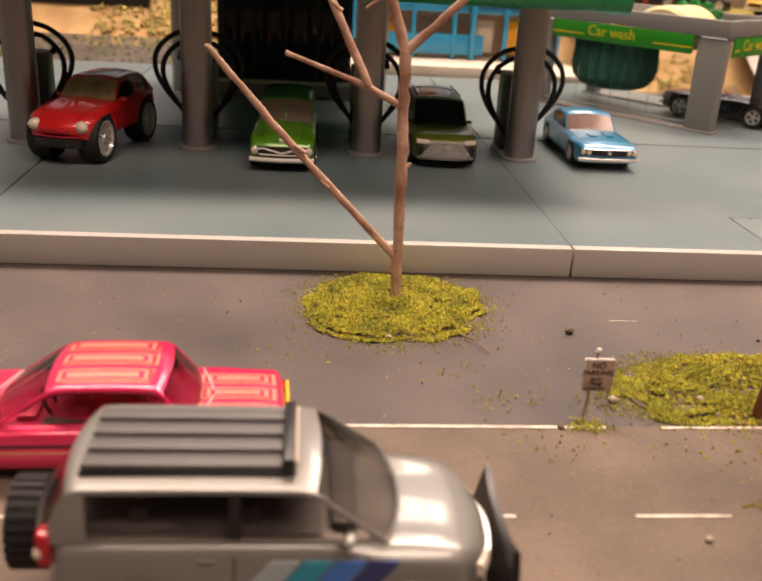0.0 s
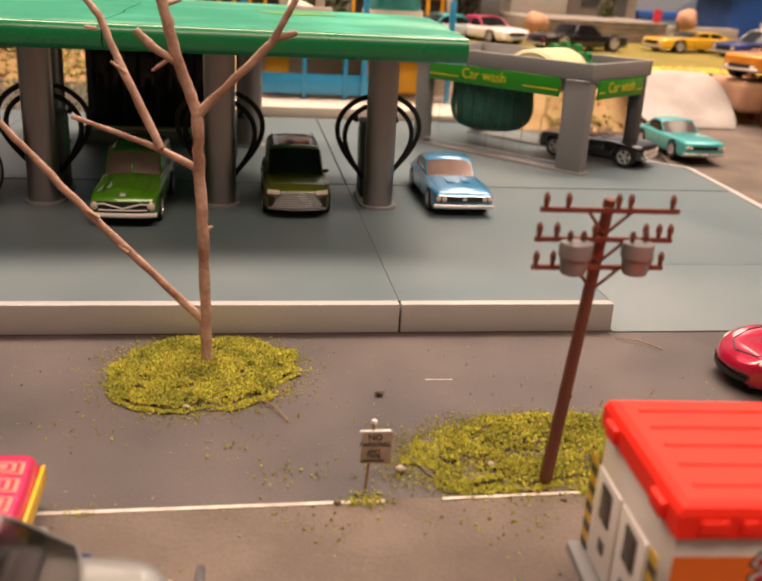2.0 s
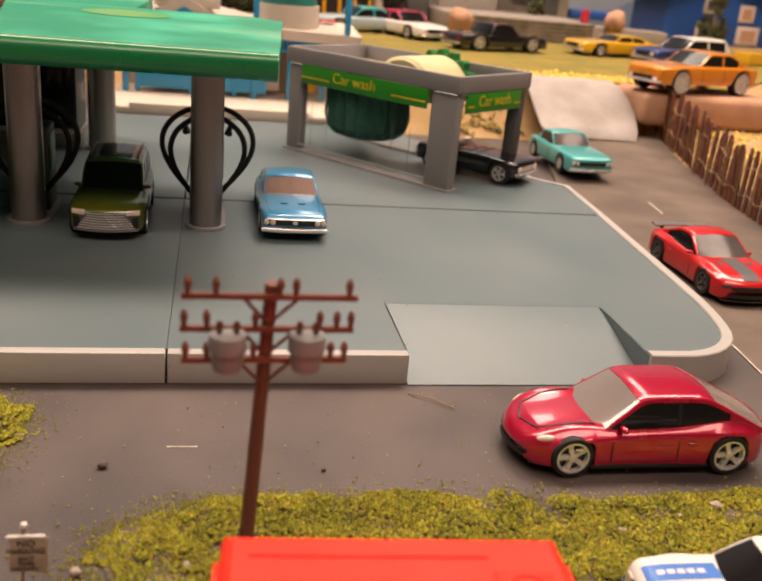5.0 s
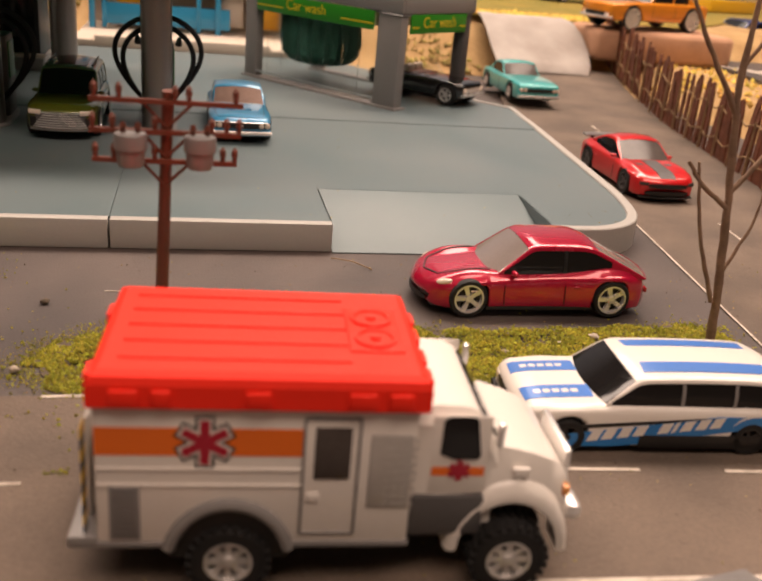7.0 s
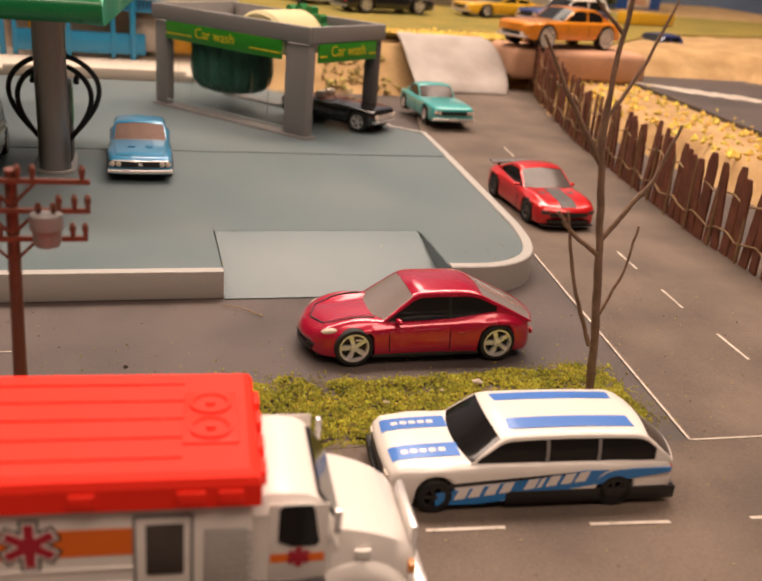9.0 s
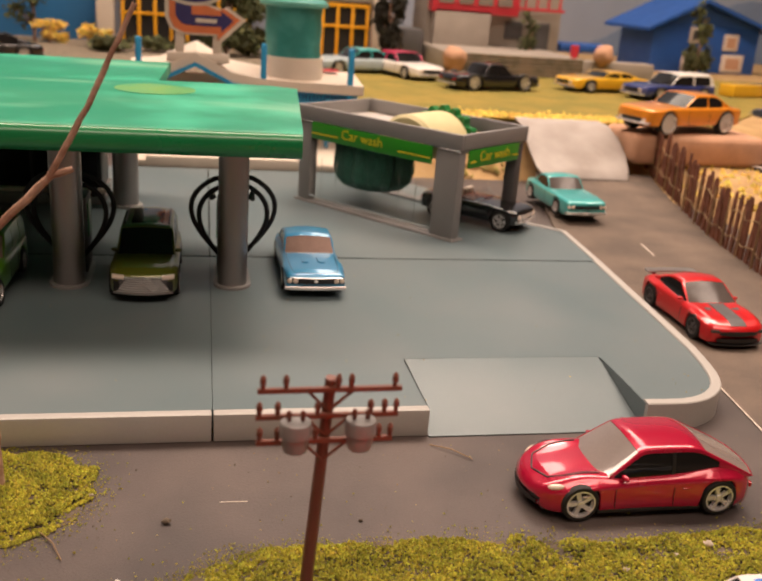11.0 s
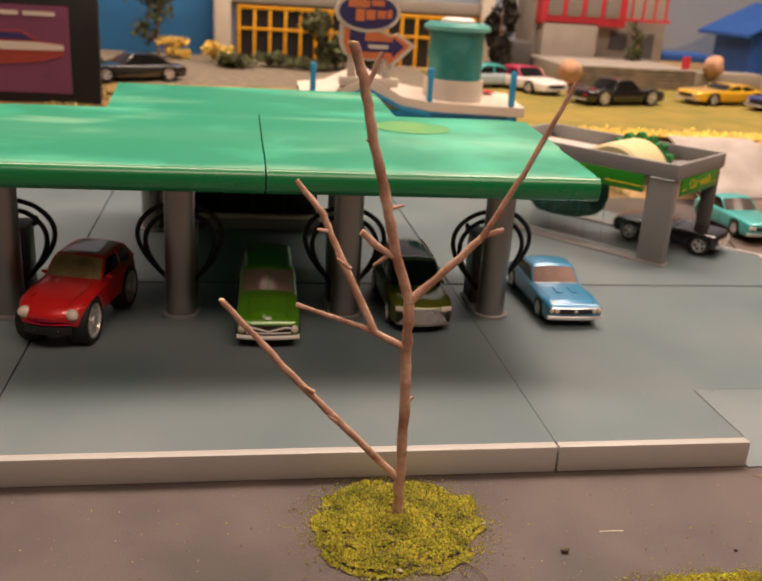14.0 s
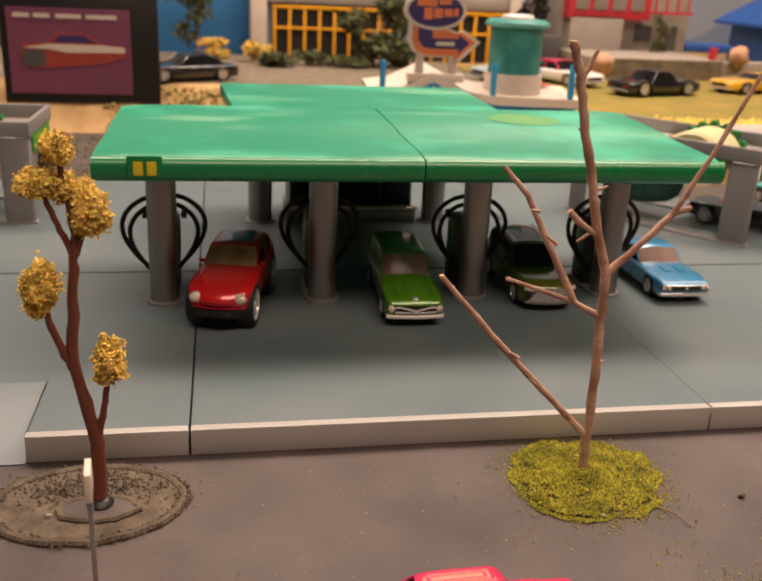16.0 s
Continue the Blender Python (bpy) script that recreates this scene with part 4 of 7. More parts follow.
# columns with pumps and hoses
for i, x in enumerate((-21.35, -13.82, -6.2, 1.0)):
    col = new("column")
    col.parent, col.empty_display_size = station, 0.01
    col.matrix_basis = place(x, 12.95, 1.0)
    bm = B()
    rr = []
    for k in range(28):
        a = 2 * math.pi * k / 28
        rr.append((0.68 * math.copysign(abs(math.cos(a)) ** 0.85, math.cos(a)), 0.62 * math.sin(a)))
    loft(bm, [[(a, b, z) for a, b in rr] for z in (0.1, 3.5, 7.1)])
    part("shaft", bm, "silver", col, "brushed silver column")
    bm = B()
    prism(bm, [(0.86 * math.cos(2 * math.pi * k / 28), (0.84 * math.sin(2 * math.pi * k / 28)) if math.sin(2 * math.pi * k / 28) < 0 else 3.4 * abs(math.sin(2 * math.pi * k / 28)) ** 0.25) for k in range(28)], 0.0, 0.14, 0.04)
    part("foot_plate", bm, "grey", col)
    part("fuel_pump", box(B(), (0, 2.0, 1.9), (1.35, 1.7, 3.6), 0.12), "darkgrey", col, "dark grey fuel pump")
    part("pump_display", box(B(), (0, 1.12, 3.1), (0.9, 0.08, 0.6), 0.02), "gear", col)
    for s in (1, -1):
        part("pump_panel", box(B(), (s * 0.69, 2.0, 2.6), (0.06, 1.2, 1.6), 0.02), "gear", col)
        part("nozzle", tube(B(), [(s * 0.85, 2.3, 3.6), (s * 0.95, 2.1, 3.9), (s * 0.95, 1.7, 3.7)], 0.12, 8), "black", col)
        for rad, dx, dz, top in ((1.0, 0.0, 0.0, 0.0), (0.82, -0.06, -0.08, 0.25)):
            pts = []
            for k in range(25):
                u = k / 24
                xx = s * (0.30 + 1.62 * rad * math.sin(math.pi * u ** 0.72) ** 0.85 + 0.04 * math.sin(3 * u + i * 1.7 + s)) if 0 < u < 1 else s * 0.3
                zz = 5.0 + dz * 2 - top - (4.0 - 1.3 * (1 - rad)) * u + 0.05 * math.sin(i * 2.1 + s)
                pts.append((xx + dx * s, 0.9 + 0.35 * u + 0.3 * dx, zz))
            part("hose", tube(B(), pts, 0.115, 8), "rubber", col, "black rubber hose loop")
# rear columns and the shop behind
for x in (-16.2, -4.9):
    part("rear_column", tube(B(), [(x, 27.3, 1.0), (x, 27.3, ZB + 0.5)], 0.75, 24), "silver", station, "silver rear column")
    part("column_foot", tube(B(), [(x, 27.3, 1.0), (x, 27.3, 1.12)], 0.95, 24), "kerb", station)
shop = thing("station_shop", place(0, 0), "dark glazed plastic kiosk under the rear roof", "kiosk")
part("shop_base", box(B(), (-10.3, 29.3, 1.35), (8.4, 4.4, 0.7), 0.05), "grey", shop)
part("shop_wall", box(B(), (-10.3, 29.6, 5.0), (8.0, 3.8, 6.6), 0.05), "black", shop)
for k in range(4):
    part("shop_window", box(B(), (-13.1 + 1.9 * k, 27.66, 4.6), (1.7, 0.06, 5.0), 0.02), "glass", shop)
part("shop_sill", box(B(), (-10.3, 27.3, 1.85), (8.6, 0.5, 0.2), 0.04), "ivory", shop, "pale sill along the kiosk front")
part("shop_sign", box(B(), (-10.3, 27.4, 7.6), (8.2, 0.2, 0.9), 0.04), "gear", shop)


# ---- car washes ----
def car_wash(name, at, label, flip=1):
    """Long axis along +x, glazed long side towards -y."""
    e = thing(name, at, label, "car wash")
    l, w, h = 6.35, 3.6, 6.0
    for sx, sy, cx, cy, mat in ((1, -1, 1.75, 0.75, "grey"), (-1, -1, 1.1, 0.75, "grey"), (1, 1, 0.85, 0.75, "darkgrey"), (-1, 1, 1.0, 0.75, "grey")):
        part("corner_post", box(B(), (sx * (l - cx / 2 - 0.1), sy * (w - cy / 2 - 0.1), 2.6), (cx, cy, 5.25), 0.22), mat, e, "grey corner post with rounded edges")
    part("base_frame", prism(B(), [(-l, -w), (l, -w), (l, -w + 1.0), (-l, -w + 1.0)], 0.0, 0.14, 0.04), "grey", e)
    part("base_frame", prism(B(), [(-l, w - 0.9), (l, w - 0.9), (l, w), (-l, w)], 0.0, 0.14, 0.04), "grey", e)
    for c, s in (((0, -w + 0.12, 5.72), (2 * l, 0.26, 0.9)), ((0, w - 0.12, 5.72), (2 * l, 0.26, 0.9)), ((l - 0.12, 0, 5.72), (0.26, 2 * w - 0.5, 0.9)), ((-l + 0.12, 0, 5.72), (0.26, 2 * w - 0.5, 0.9))):
        part("roof_rim", box(B(), c, s, 0.07), "grey", e, "raised grey roof rim")
    part("roof_tray", box(B(), (-4.2, 0, 5.2), (4.2, 2 * w - 0.6, 0.12), 0.02), "white", e, "pale roof tray")
    part("roof_tray", box(B(), (4.9, 0, 5.2), (2.8, 2 * w - 0.6, 0.12), 0.02), "grey", e)
    side = part("sign_band", box(B(), (-0.35, -w + 0.06, 4.72), (9.4, 0.12, 1.05), 0.03), "signgreen", e, "green fascia sign")
    end = part("sign_band", box(B(), (l - 0.06, 0.0, 4.72), (0.12, 5.4, 1.05), 0.03), "signgreen", e, "green fascia sign")
    lettering("sign_text", "Car wash", 0.85, "signyellow", place(-0.9, -w - 0.012, 4.78, 0, 90), side)
    lettering("sign_text", "Car wash", 0.85, "signyellow", place(l + 0.012, 0.0, 4.78, 90, 90), end)
    for x, ln in ((-3.9, 2.2), (3.1, 2.4)):
        part("sign_rule", box(B(), (x, -w - 0.01, 4.55), (ln, 0.03, 0.08)), "signyellow", side, smooth=0)
    for y, ln in ((-2.3, 0.6), (2.3, 0.6)):
        part("sign_rule", box(B(), (l + 0.01, y, 4.55), (0.03, ln, 0.08)), "signyellow", end, smooth=0)
    pane = part("side_pane", box(B(), (-0.35, -w + 0.25, 2.2), (9.9, 0.06, 4.0)), "clear", e, "clear plastic side pane with moulded lines", smooth=0)
    pane.visible_shadow = False
    for k in range(7):
        part("pane_rib", box(B(), (-4.2 + 1.25 * k, -w + 0.19, 1.7 + 0.1 * (k % 2)), (0.03, 0.04, 2.6)), "clear", e, smooth=0)
    part("pane_rail", box(B(), (-0.35, -w + 0.19, 0.45), (9.8, 0.06, 0.06)), "pale", e, smooth=0)
    # washing drum with toothed rings
    half = [(math.cos(math.pi * k / 32), math.sin(math.pi * k / 32)) for k in range(33)]
    part("drum", loft(B(), [[(1.6 + q * c, y, 4.3 + q * s) for c, s in half] for y, q in ((-2.5, 2.05), (-2.3, 2.25), (1.1, 2.25))]), "creamp", e, "cream plastic drum housing", smooth=40)
    for x0, rr in ((1.1, 2.6),):
        teeth = []
        for k in range(37):
            a = math.pi * k / 36
            q = rr if (k // 2) % 2 else rr - 0.28
            teeth.append((q * math.cos(a), q * math.sin(a)))
        bm = B()
        loft(bm, [[(1.6 + c, x0, 4.3 + s) for c, s in teeth], [(1.6 + c, x0 + 0.6, 4.3 + s) for c, s in teeth]])
        part("toothed_ring", bm, "gear", e, "green toothed ring", smooth=0)
    bm = B()
    random.seed(8)
    rag = []
    for k in range(40):
        a = 2 * math.pi * k / 40
        q = 2.35 + 0.3 * (k % 2) + 0.1 * random.random()
        rag.append((q * math.cos(a), q * math.sin(a) * 0.9))
    loft(bm, [[(-1.9 + c, -1.0 + s, z) for c, s in [(c * f, s * f) for c, s in rag]] for z, f in ((1.3, 0.55), (1.5, 0.78), (1.9, 0.93), (2.6, 1.0), (3.6, 0.97), (4.8, 1.0))])
    part("wash_brush", bm, "brush", e, "dark green upright wash brush", smooth=20)
    part("brush_badge", tube(B(), [(-2.6 + 0.42 * math.cos(2 * math.pi * k / 16), -2.62, 3.3 + 0.42 * math.sin(2 * math.pi * k / 16)) for k in range(12)], 0.1, 6), "pale", e)
    return e


car_wash("car_wash", place(12.35, 27.6, 1.0, -50), "grey plastic car wash with green fascia and a cream drum")
car_wash("car_wash", place(-36.0, 30.2, 1.0, 0), "grey plastic car wash beside the green canopy")
# ---- street vehicles ----
# ambulance
def chunky(e, r, w):
    """Tread lugs round an off-road tyre."""
    bm = B()
    for k in range(24):
        a = 2 * math.pi * k / 24
        for s_ in (1, -1):
            m = Matrix.Rotation(a + s_ * 0.06, 4, "Y") @ Matrix.Translation((0, s_ * w * 0.29, r + 0.01)) @ Matrix.Rotation(radians(s_ * 18), 4, "Z")
            box(bm, (0, 0, 0), (0.1, w * 0.42, 0.09), 0, m)
    part("tread", bm, "rubber", e, "chunky tread lugs", smooth=0)
    return e


amb = thing("model_ambulance", place(5.3, -15.0, 0.03, -4), "white metal model ambulance truck with a fluorescent red roof", "model ambulance", "model cars")
part("box_body", box(B(), (-1.37, 0, 2.3), (5.04, 3.3, 2.7), 0.06), "white", amb, "white box body")
bm = B()
mod = lambda x0, x1, y, z: [(x0, -y, z), (x1, -y, z), (x1, y, z), (x0, y, z)]
loft(bm, [mod(-3.92, 1.24, 1.72, 3.53), mod(-3.96, 1.28, 1.76, 3.57), mod(-3.96, 1.28, 1.76, 3.94), mod(-3.9, 1.22, 1.7, 4.06), mod(-3.78, 1.1, 1.58, 4.13)])
roof = part("roof_module", bm, "orange", amb, "fluorescent red plastic roof with ribs", smooth=20)
for k in range(5):
    part("roof_rib", box(B(), (-1.75, -1.2 + 0.6 * k, 4.135), (3.6, 0.07, 0.06), 0.02), "orange", roof)
part("vent_plate", box(B(), (0.5, 0.0, 4.14), (0.9, 1.7, 0.05), 0.02), "orange", roof)
for y in (-0.4, 0.4):
    part("roof_vent", lathe(B(), [(0.36, 4.15), (0.36, 4.21), (0.3, 4.21), (0.27, 4.17), (0.09, 4.17), (0.08, 4.22), (0.01, 4.22)], 24, "z", (0.5, y, 0)), "orange", roof)
for s in (1, -1):
    for x, w in ((-3.4, 0.45), (-2.85, 0.3), (-1.4, 0.4), (0.2, 0.45), (0.8, 0.4)):
        part("marker_lamp", box(B(), (x, s * 1.77, 3.74), (w, 0.1, 0.28), 0.04), "orange", roof)
for x, yy in ((1.31, 1.1), (1.31, 0.4), (1.31, -0.4), (1.31, -1.1), (-3.99, 1.1), (-3.99, -1.1)):
    part("marker_lamp", box(B(), (x, yy, 3.76), (0.14, 0.45, 0.28), 0.03), "orange", roof)


def star(bm, c, r, y0, y1, w):
    cx, cz = c
    for k in range(3):
        a = math.pi * k / 3
        ux, uz = math.sin(a), math.cos(a)
        px, pz = uz, -ux
        q = [(cx + ux * r * i + px * w * j, cz + uz * r * i + pz * w * j) for i, j in ((-1, -1), (1, -1), (1, 1), (-1, 1))]
        loft(bm, [[(x, y0 - 0.0007 * k, z) for x, z in q], [(x, y1, z) for x, z in q]])
    return bm


for s in (-1, 1):
    y = s * 1.652
    o = lambda d: y + s * d
    part("side_band", box(B(), (-2.27, y, 2.92), (3.2, 0.012, 0.5)), "stripe_o", amb, "orange band along the side", smooth=0)
    e2 = part("star_emblem", star(B(), (-2.2, 2.92), 0.47, o(0.010), o(0.006), 0.15), "black", amb, "six-armed crimson star with white and black edges", smooth=0)
    part("star_white", star(B(), (-2.2, 2.92), 0.43, o(0.018), o(0.011), 0.11), "white", e2, smooth=0)
    part("star_red", star(B(), (-2.2, 2.92), 0.395, o(0.026), o(0.019), 0.075), "star", e2, smooth=0)
    for z in (2.42, 2.12):
        part("side_rib", box(B(), (-2.27, y, z), (3.2, 0.05, 0.06), 0.02), "white", amb)
    for dx in (-0.44, 0.44):
        part("door_frame", box(B(), (-0.22 + dx, y, 2.28), (0.05, 0.06, 2.2), 0.015), "grey", amb)
    for z in (1.2, 3.38):
        part("door_frame", box(B(), (-0.22, y, z), (0.88, 0.06, 0.05), 0.015), "grey", amb)
    part("door_window", box(B(), (-0.2, y, 2.73), (0.58, 0.05, 0.96), 0.03), "smoke", amb)
    part("door_handle", box(B(), (-0.48, y, 1.9), (0.22, 0.06, 0.18), 0.03), "white", amb)
    part("side_locker", box(B(), (0.74, y, 2.4), (0.68, 0.05, 1.4), 0.03), "tread", amb, "silver tread-plate locker")
    for k in range(9):
        for j in range(4):
            part("tread_stud", box(B(), (0.69 + 0.145 * j, y + s * 0.025, 1.8 + 0.15 * k), (0.1, 0.02, 0.03), 0, Matrix.Translation((0.69 + 0.145 * j, 0, 1.8 + 0.15 * k)) @ Matrix.Rotation(radians(40 if (j + k) % 2 else -40), 4, "Y") @ Matrix.Translation((-0.69 - 0.145 * j, 0, -1.8 - 0.15 * k))), "tread", amb, smooth=0)
    part("side_grille", box(B(), (-3.44, y, 1.6), (0.48, 0.05, 1.05), 0.02), "grey", amb)
    for k in range(9):
        part("grille_line", box(B(), (-3.44, y + s * 0.026, 1.2 + 0.1 * k), (0.36, 0.015, 0.03)), "darkgrey", amb, smooth=0)
    # arch
    pts = [(-1.8 + 1.0 * math.cos(radians(a)), s * 1.68, 0.62 + 1.16 * math.sin(radians(a))) for a in range(15, 166, 10)]
    part("wheel_arch", tube(B(), pts, 0.11, 8), "grey", amb)
    # flat black disc paints the recess's shade onto the solid body side
    bm = B()
    prism(bm, [(-1.8 + 0.95 * math.cos(radians(a)), 0.72 + 1.0 * math.sin(radians(a))) for a in range(0, 181, 12)], 0, 0.06)
    bmesh.ops.rotate(bm, verts=bm.verts, cent=(0, 0, 0), matrix=Matrix.Rotation(radians(90), 3, "X"))
    bmesh.ops.translate(bm, verts=bm.verts, vec=(0, s * 1.625 + 0.03, 0))
    part("wheel_well_shade", bm, "black", amb, smooth=0)
for x, w in ((-3.36, 1.06), (0.2, 1.96)):
    part("skirt", box(B(), (x, 0, 0.98), (w, 3.36, 0.14), 0.05), "grey", amb)
part("rear_step", box(B(), (-4.1, 0, 1.0), (0.5, 3.3, 0.24), 0.05), "grey", amb)
part("under_frame", box(B(), (0.0, 0, 0.75), (7.4, 1.9, 0.4), 0.05), "black", amb)
for y in (-0.62, 0.62):
    part("rear_door", box(B(), (-4.07, y, 2.1), (0.06, 1.15, 1.9), 0.03), "white", amb)
    part("rear_window", box(B(), (-4.11, y, 2.55), (0.04, 0.5, 0.7), 0.03), "smoke", amb)
    part("rear_handle", box(B(), (-4.11, y * 0.9, 1.75), (0.04, 0.26, 0.26), 0.02), "darkgrey", amb)
for y in (-1.45, 1.45):
    for k in range(10):
        part("hazard_block", box(B(), (-4.08, y, 1.2 + 0.2 * k), (0.02, 0.3, 0.2)), "hazard" if k % 2 else "black", amb, smooth=0)
# cab
bm = B()
sec = lambda x, w, z0, z1, rd: [(x, -w, z0), (x, -w, z1 - rd), (x, -w * 0.86, z1), (x, w * 0.86, z1), (x, w, z1 - rd), (x, w, z0)]
loft(bm, [sec(1.1, 1.42, 1.15, 3.36, 0.24), sec(1.6, 1.45, 1.15, 3.42, 0.26), sec(2.05, 1.44, 1.15, 3.38, 0.28), sec(2.24, 1.42, 1.15, 3.28, 0.3), sec(2.42, 1.39, 1.15, 3.02, 0.32), sec(2.62, 1.36, 1.15, 2.66, 0.3)])
cab = part("cab", bm, "white", amb, "white cab", smooth=25)
bm = B()
loft(bm, [sec(2.4, 1.38, 1.5, 2.66, 0.36), sec(2.9, 1.36, 1.6, 2.56, 0.38), sec(3.3, 1.32, 1.6, 2.44, 0.38), sec(3.62, 1.28, 1.5, 2.3, 0.38), sec(3.86, 1.22, 1.3, 2.14, 0.38), sec(4.02, 1.14, 1.1, 1.94, 0.38), sec(4.1, 1.04, 1.05, 1.68, 0.35)])
part("hood", bm, "white", cab, smooth=45)
part("windshield", quad_slab(B(), [(2.64, -1.15, 2.72), (2.64, 1.15, 2.72), (2.28, 1.05, 3.28), (2.28, -1.05, 3.28)], 0.06), "glass", cab, smooth=0)
for s in (-1, 1):
    y = s * 1.425
    bm = B()
    rings = []
    for k in range(13):
        a = radians(180 - 180 * k / 12)
        cx, cz = 2.96 + 0.9 * math.cos(a), 0.7 + 0.98 * math.sin(a)
        ox, oz = 2.96 + 1.12 * math.cos(a), 0.7 + 1.26 * math.sin(a)
        mx_ = lambda q, p: q + (p - q) * 0.5
        rings.append([(cx, s * 0.95, cz), (cx, s * 1.5, cz), (mx_(cx, ox), s * 1.53, mx_(cz, oz)), (mx_(cx, ox) + (ox - cx) * 0.35, s * 1.47, mx_(cz, oz) + (oz - cz) * 0.4), (ox, s * 1.36, oz + 0.1 * math.sin(a)), (ox, s * 0.95, oz + 0.3 * math.sin(a))])
    part("fender", loft(bm, rings), "white", cab, "rounded white front fender", smooth=50)
    part("door_panel", box(B(), (1.92, y, 2.58), (0.98, 0.05, 1.5), 0.03), "white", cab)
    part("side_window", prism(B(), [(-0.33, -0.3), (-0.1, -0.4), (0.3, -0.4), (0.36, -0.33), (0.25, 0.33), (0.18, 0.4), (-0.24, 0.4), (-0.33, 0.32)], -0.03, 0.03, 0.01), "glass", cab, smooth=0, at=place(1.92, y + s * 0.02, 2.92, 0, 90))
    part("door_band", box(B(), (1.92, y + s * 0.02, 2.28), (0.9, 0.02, 0.17)), "stripe_o", cab, smooth=0)
    part("door_star", star(B(), (1.94, 2.3), 0.19, y + s * 0.045, y + s * 0.03, 0.055), "star", cab, smooth=0)
    part("cab_step", box(B(), (1.8, s * 1.34, 1.42), (1.3, 0.36, 0.8), 0.08), "darkgrey", cab)
    part("mirror", box(B(), (2.56, s * 1.46, 3.0), (0.12, 0.16, 0.46), 0.04), "chrome", cab)
    part("corner_lamp", box(B(), (3.98, s * 1.14, 1.72), (0.14, 0.2, 0.2), 0.04), "amber", cab)
    part("fender_badge", box(B(), (3.05, s * 1.37, 2.2), (0.28, 0.06, 0.2), 0.02), "white", cab)
part("grille", box(B(), (4.1, 0, 1.75), (0.14, 1.5, 1.0), 0.06), "chrome", cab)
part("front_bumper", box(B(), (4.16, 0, 1.3), (0.32, 2.6, 0.34), 0.12), "chrome", cab)
for x in (-1.8, 2.96):
    for s in (1, -1):
        chunky(wheel(amb, x, s * 1.43, 0.65, 0.62, "chrome", 8, s, rim_f=0.62), 0.65, 0.62)

# silver off-roader with roof rack
prado = car("model_car", place(-9.3, -15.45, 0.03, 0), "champagne silver metal model off-roader with black roof rack and spare wheel", "sedan_silver", L=6.7, W=2.9, top=((0, 1.95), (0.03, 2.18), (0.6, 2.18), (0.66, 2.1), (0.74, 1.99), (0.85, 1.94), (0.94, 1.85), (0.98, 1.72), (1, 1.52)), plan=((0, 0.92), (0.05, 0.98), (0.7, 1.0), (0.92, 0.95), (1, 0.72)), house=(0.08, 0.5, 3.85, 4.95), belt=2.22, roof=2.96, roofcrown=0.03, shoulder=0.96, wr=0.83, wb=0.94, seats="darkgrey", nose=0.45, hump=0.06, posts=(0.6,), fine=150, glass=dict(windshield="cabin", side_window="cabin", rear_window="cabin"), sill=0.62, wheels=(1.3, 5.3), r=0.66, ww=0.6, lamp_z=(1.3, 1.55), lamp_y=(0.6, 1.0), grille="chrome", bumper=None, mirrors=True, cpillar=0.75, lamps="none", b_mat="black", pillar=0.2, rail=0.07, crown=0.08)
rack = thing("roof_rack", place(-9.35, -15.5, 2.9, 0), "black slatted plastic roof rack fixed on the silver off-roader", "roof rack")
part("rack_frame", box(B(), (-1.28, 0, 0.13), (2.95, 1.75, 0.16), 0.05), "black", rack)
for k in range(4):
    part("rack_slat", box(B(), (-1.3, -0.66 + 0.44 * k, 0.25), (2.85, 0.32, 0.09), 0.03), "darkgrey", rack)
part("rack_end", box(B(), (0.2, 0, 0.26), (0.18, 1.75, 0.34), 0.05), "black", rack)
for k in range(9):
    part("light_bar_lamp", box(B(), (0.31, -0.72 + 0.18 * k, 0.27), (0.06, 0.14, 0.2), 0.03), "lens", rack)
for s in (-1, 1):
    y = s * 1.47
    for k, mname in enumerate(("pale", "cyan", "stripe_blue", "navy")):
        x = -0.42 + 0.48 * k
        bm = B()
        loft(bm, [[(x, y - s * 0.04, 1.5), (x + 0.44, y - s * 0.04, 1.5), (x + 0.76, y - s * 0.04, 1.94), (x + 0.34, y - s * 0.04, 1.94)], [(x, y, 1.5), (x + 0.44, y, 1.5), (x + 0.76, y, 1.94), (x + 0.34, y, 1.94)]])
        part("door_stripe", bm, mname, prado, "slanted blue-tone door stripe", smooth=0)
    detail(prado, "tail_lamp", (-3.22, s * 1.28, 2.1), (0.2, 0.3, 0.55), "tail", 0.06)
    for wx in (-2.05, 1.95):
        part("wheel_flare", tube(B(), [(wx + 0.84 * math.cos(radians(q)), s * 1.44, 0.66 + 0.84 * math.sin(radians(q))) for q in range(0, 181, 12)], 0.07, 8), "sedan_silver", prado)
    nose_band(prado, "headlight", s * 0.72, s * 1.12, 1.38, 1.62, "lens", 0.05, "clear headlight", slope=0.3)
    detail(prado, "tail_lens_band", (-3.29, s * 1.3, 2.06), (0.12, 0.3, 0.12), "lens", 0.03)
bm = B()
loft(bm, [[(3.35, y, z0), (3.55, y, z0), (3.62, y, z1), (3.5, y, z1)] for y, z0, z1 in ((-1.3, 0.9, 1.5), (-1.15, 0.75, 1.85), (-0.6, 0.7, 1.65), (0.6, 0.7, 1.65), (1.15, 0.75, 1.85), (1.3, 0.9, 1.5))])
part("bull_bar", bm, "black", prado, "black front guard bar")
sp = new("spare_wheel")
sp.parent, sp.empty_display_size = prado, 0.005
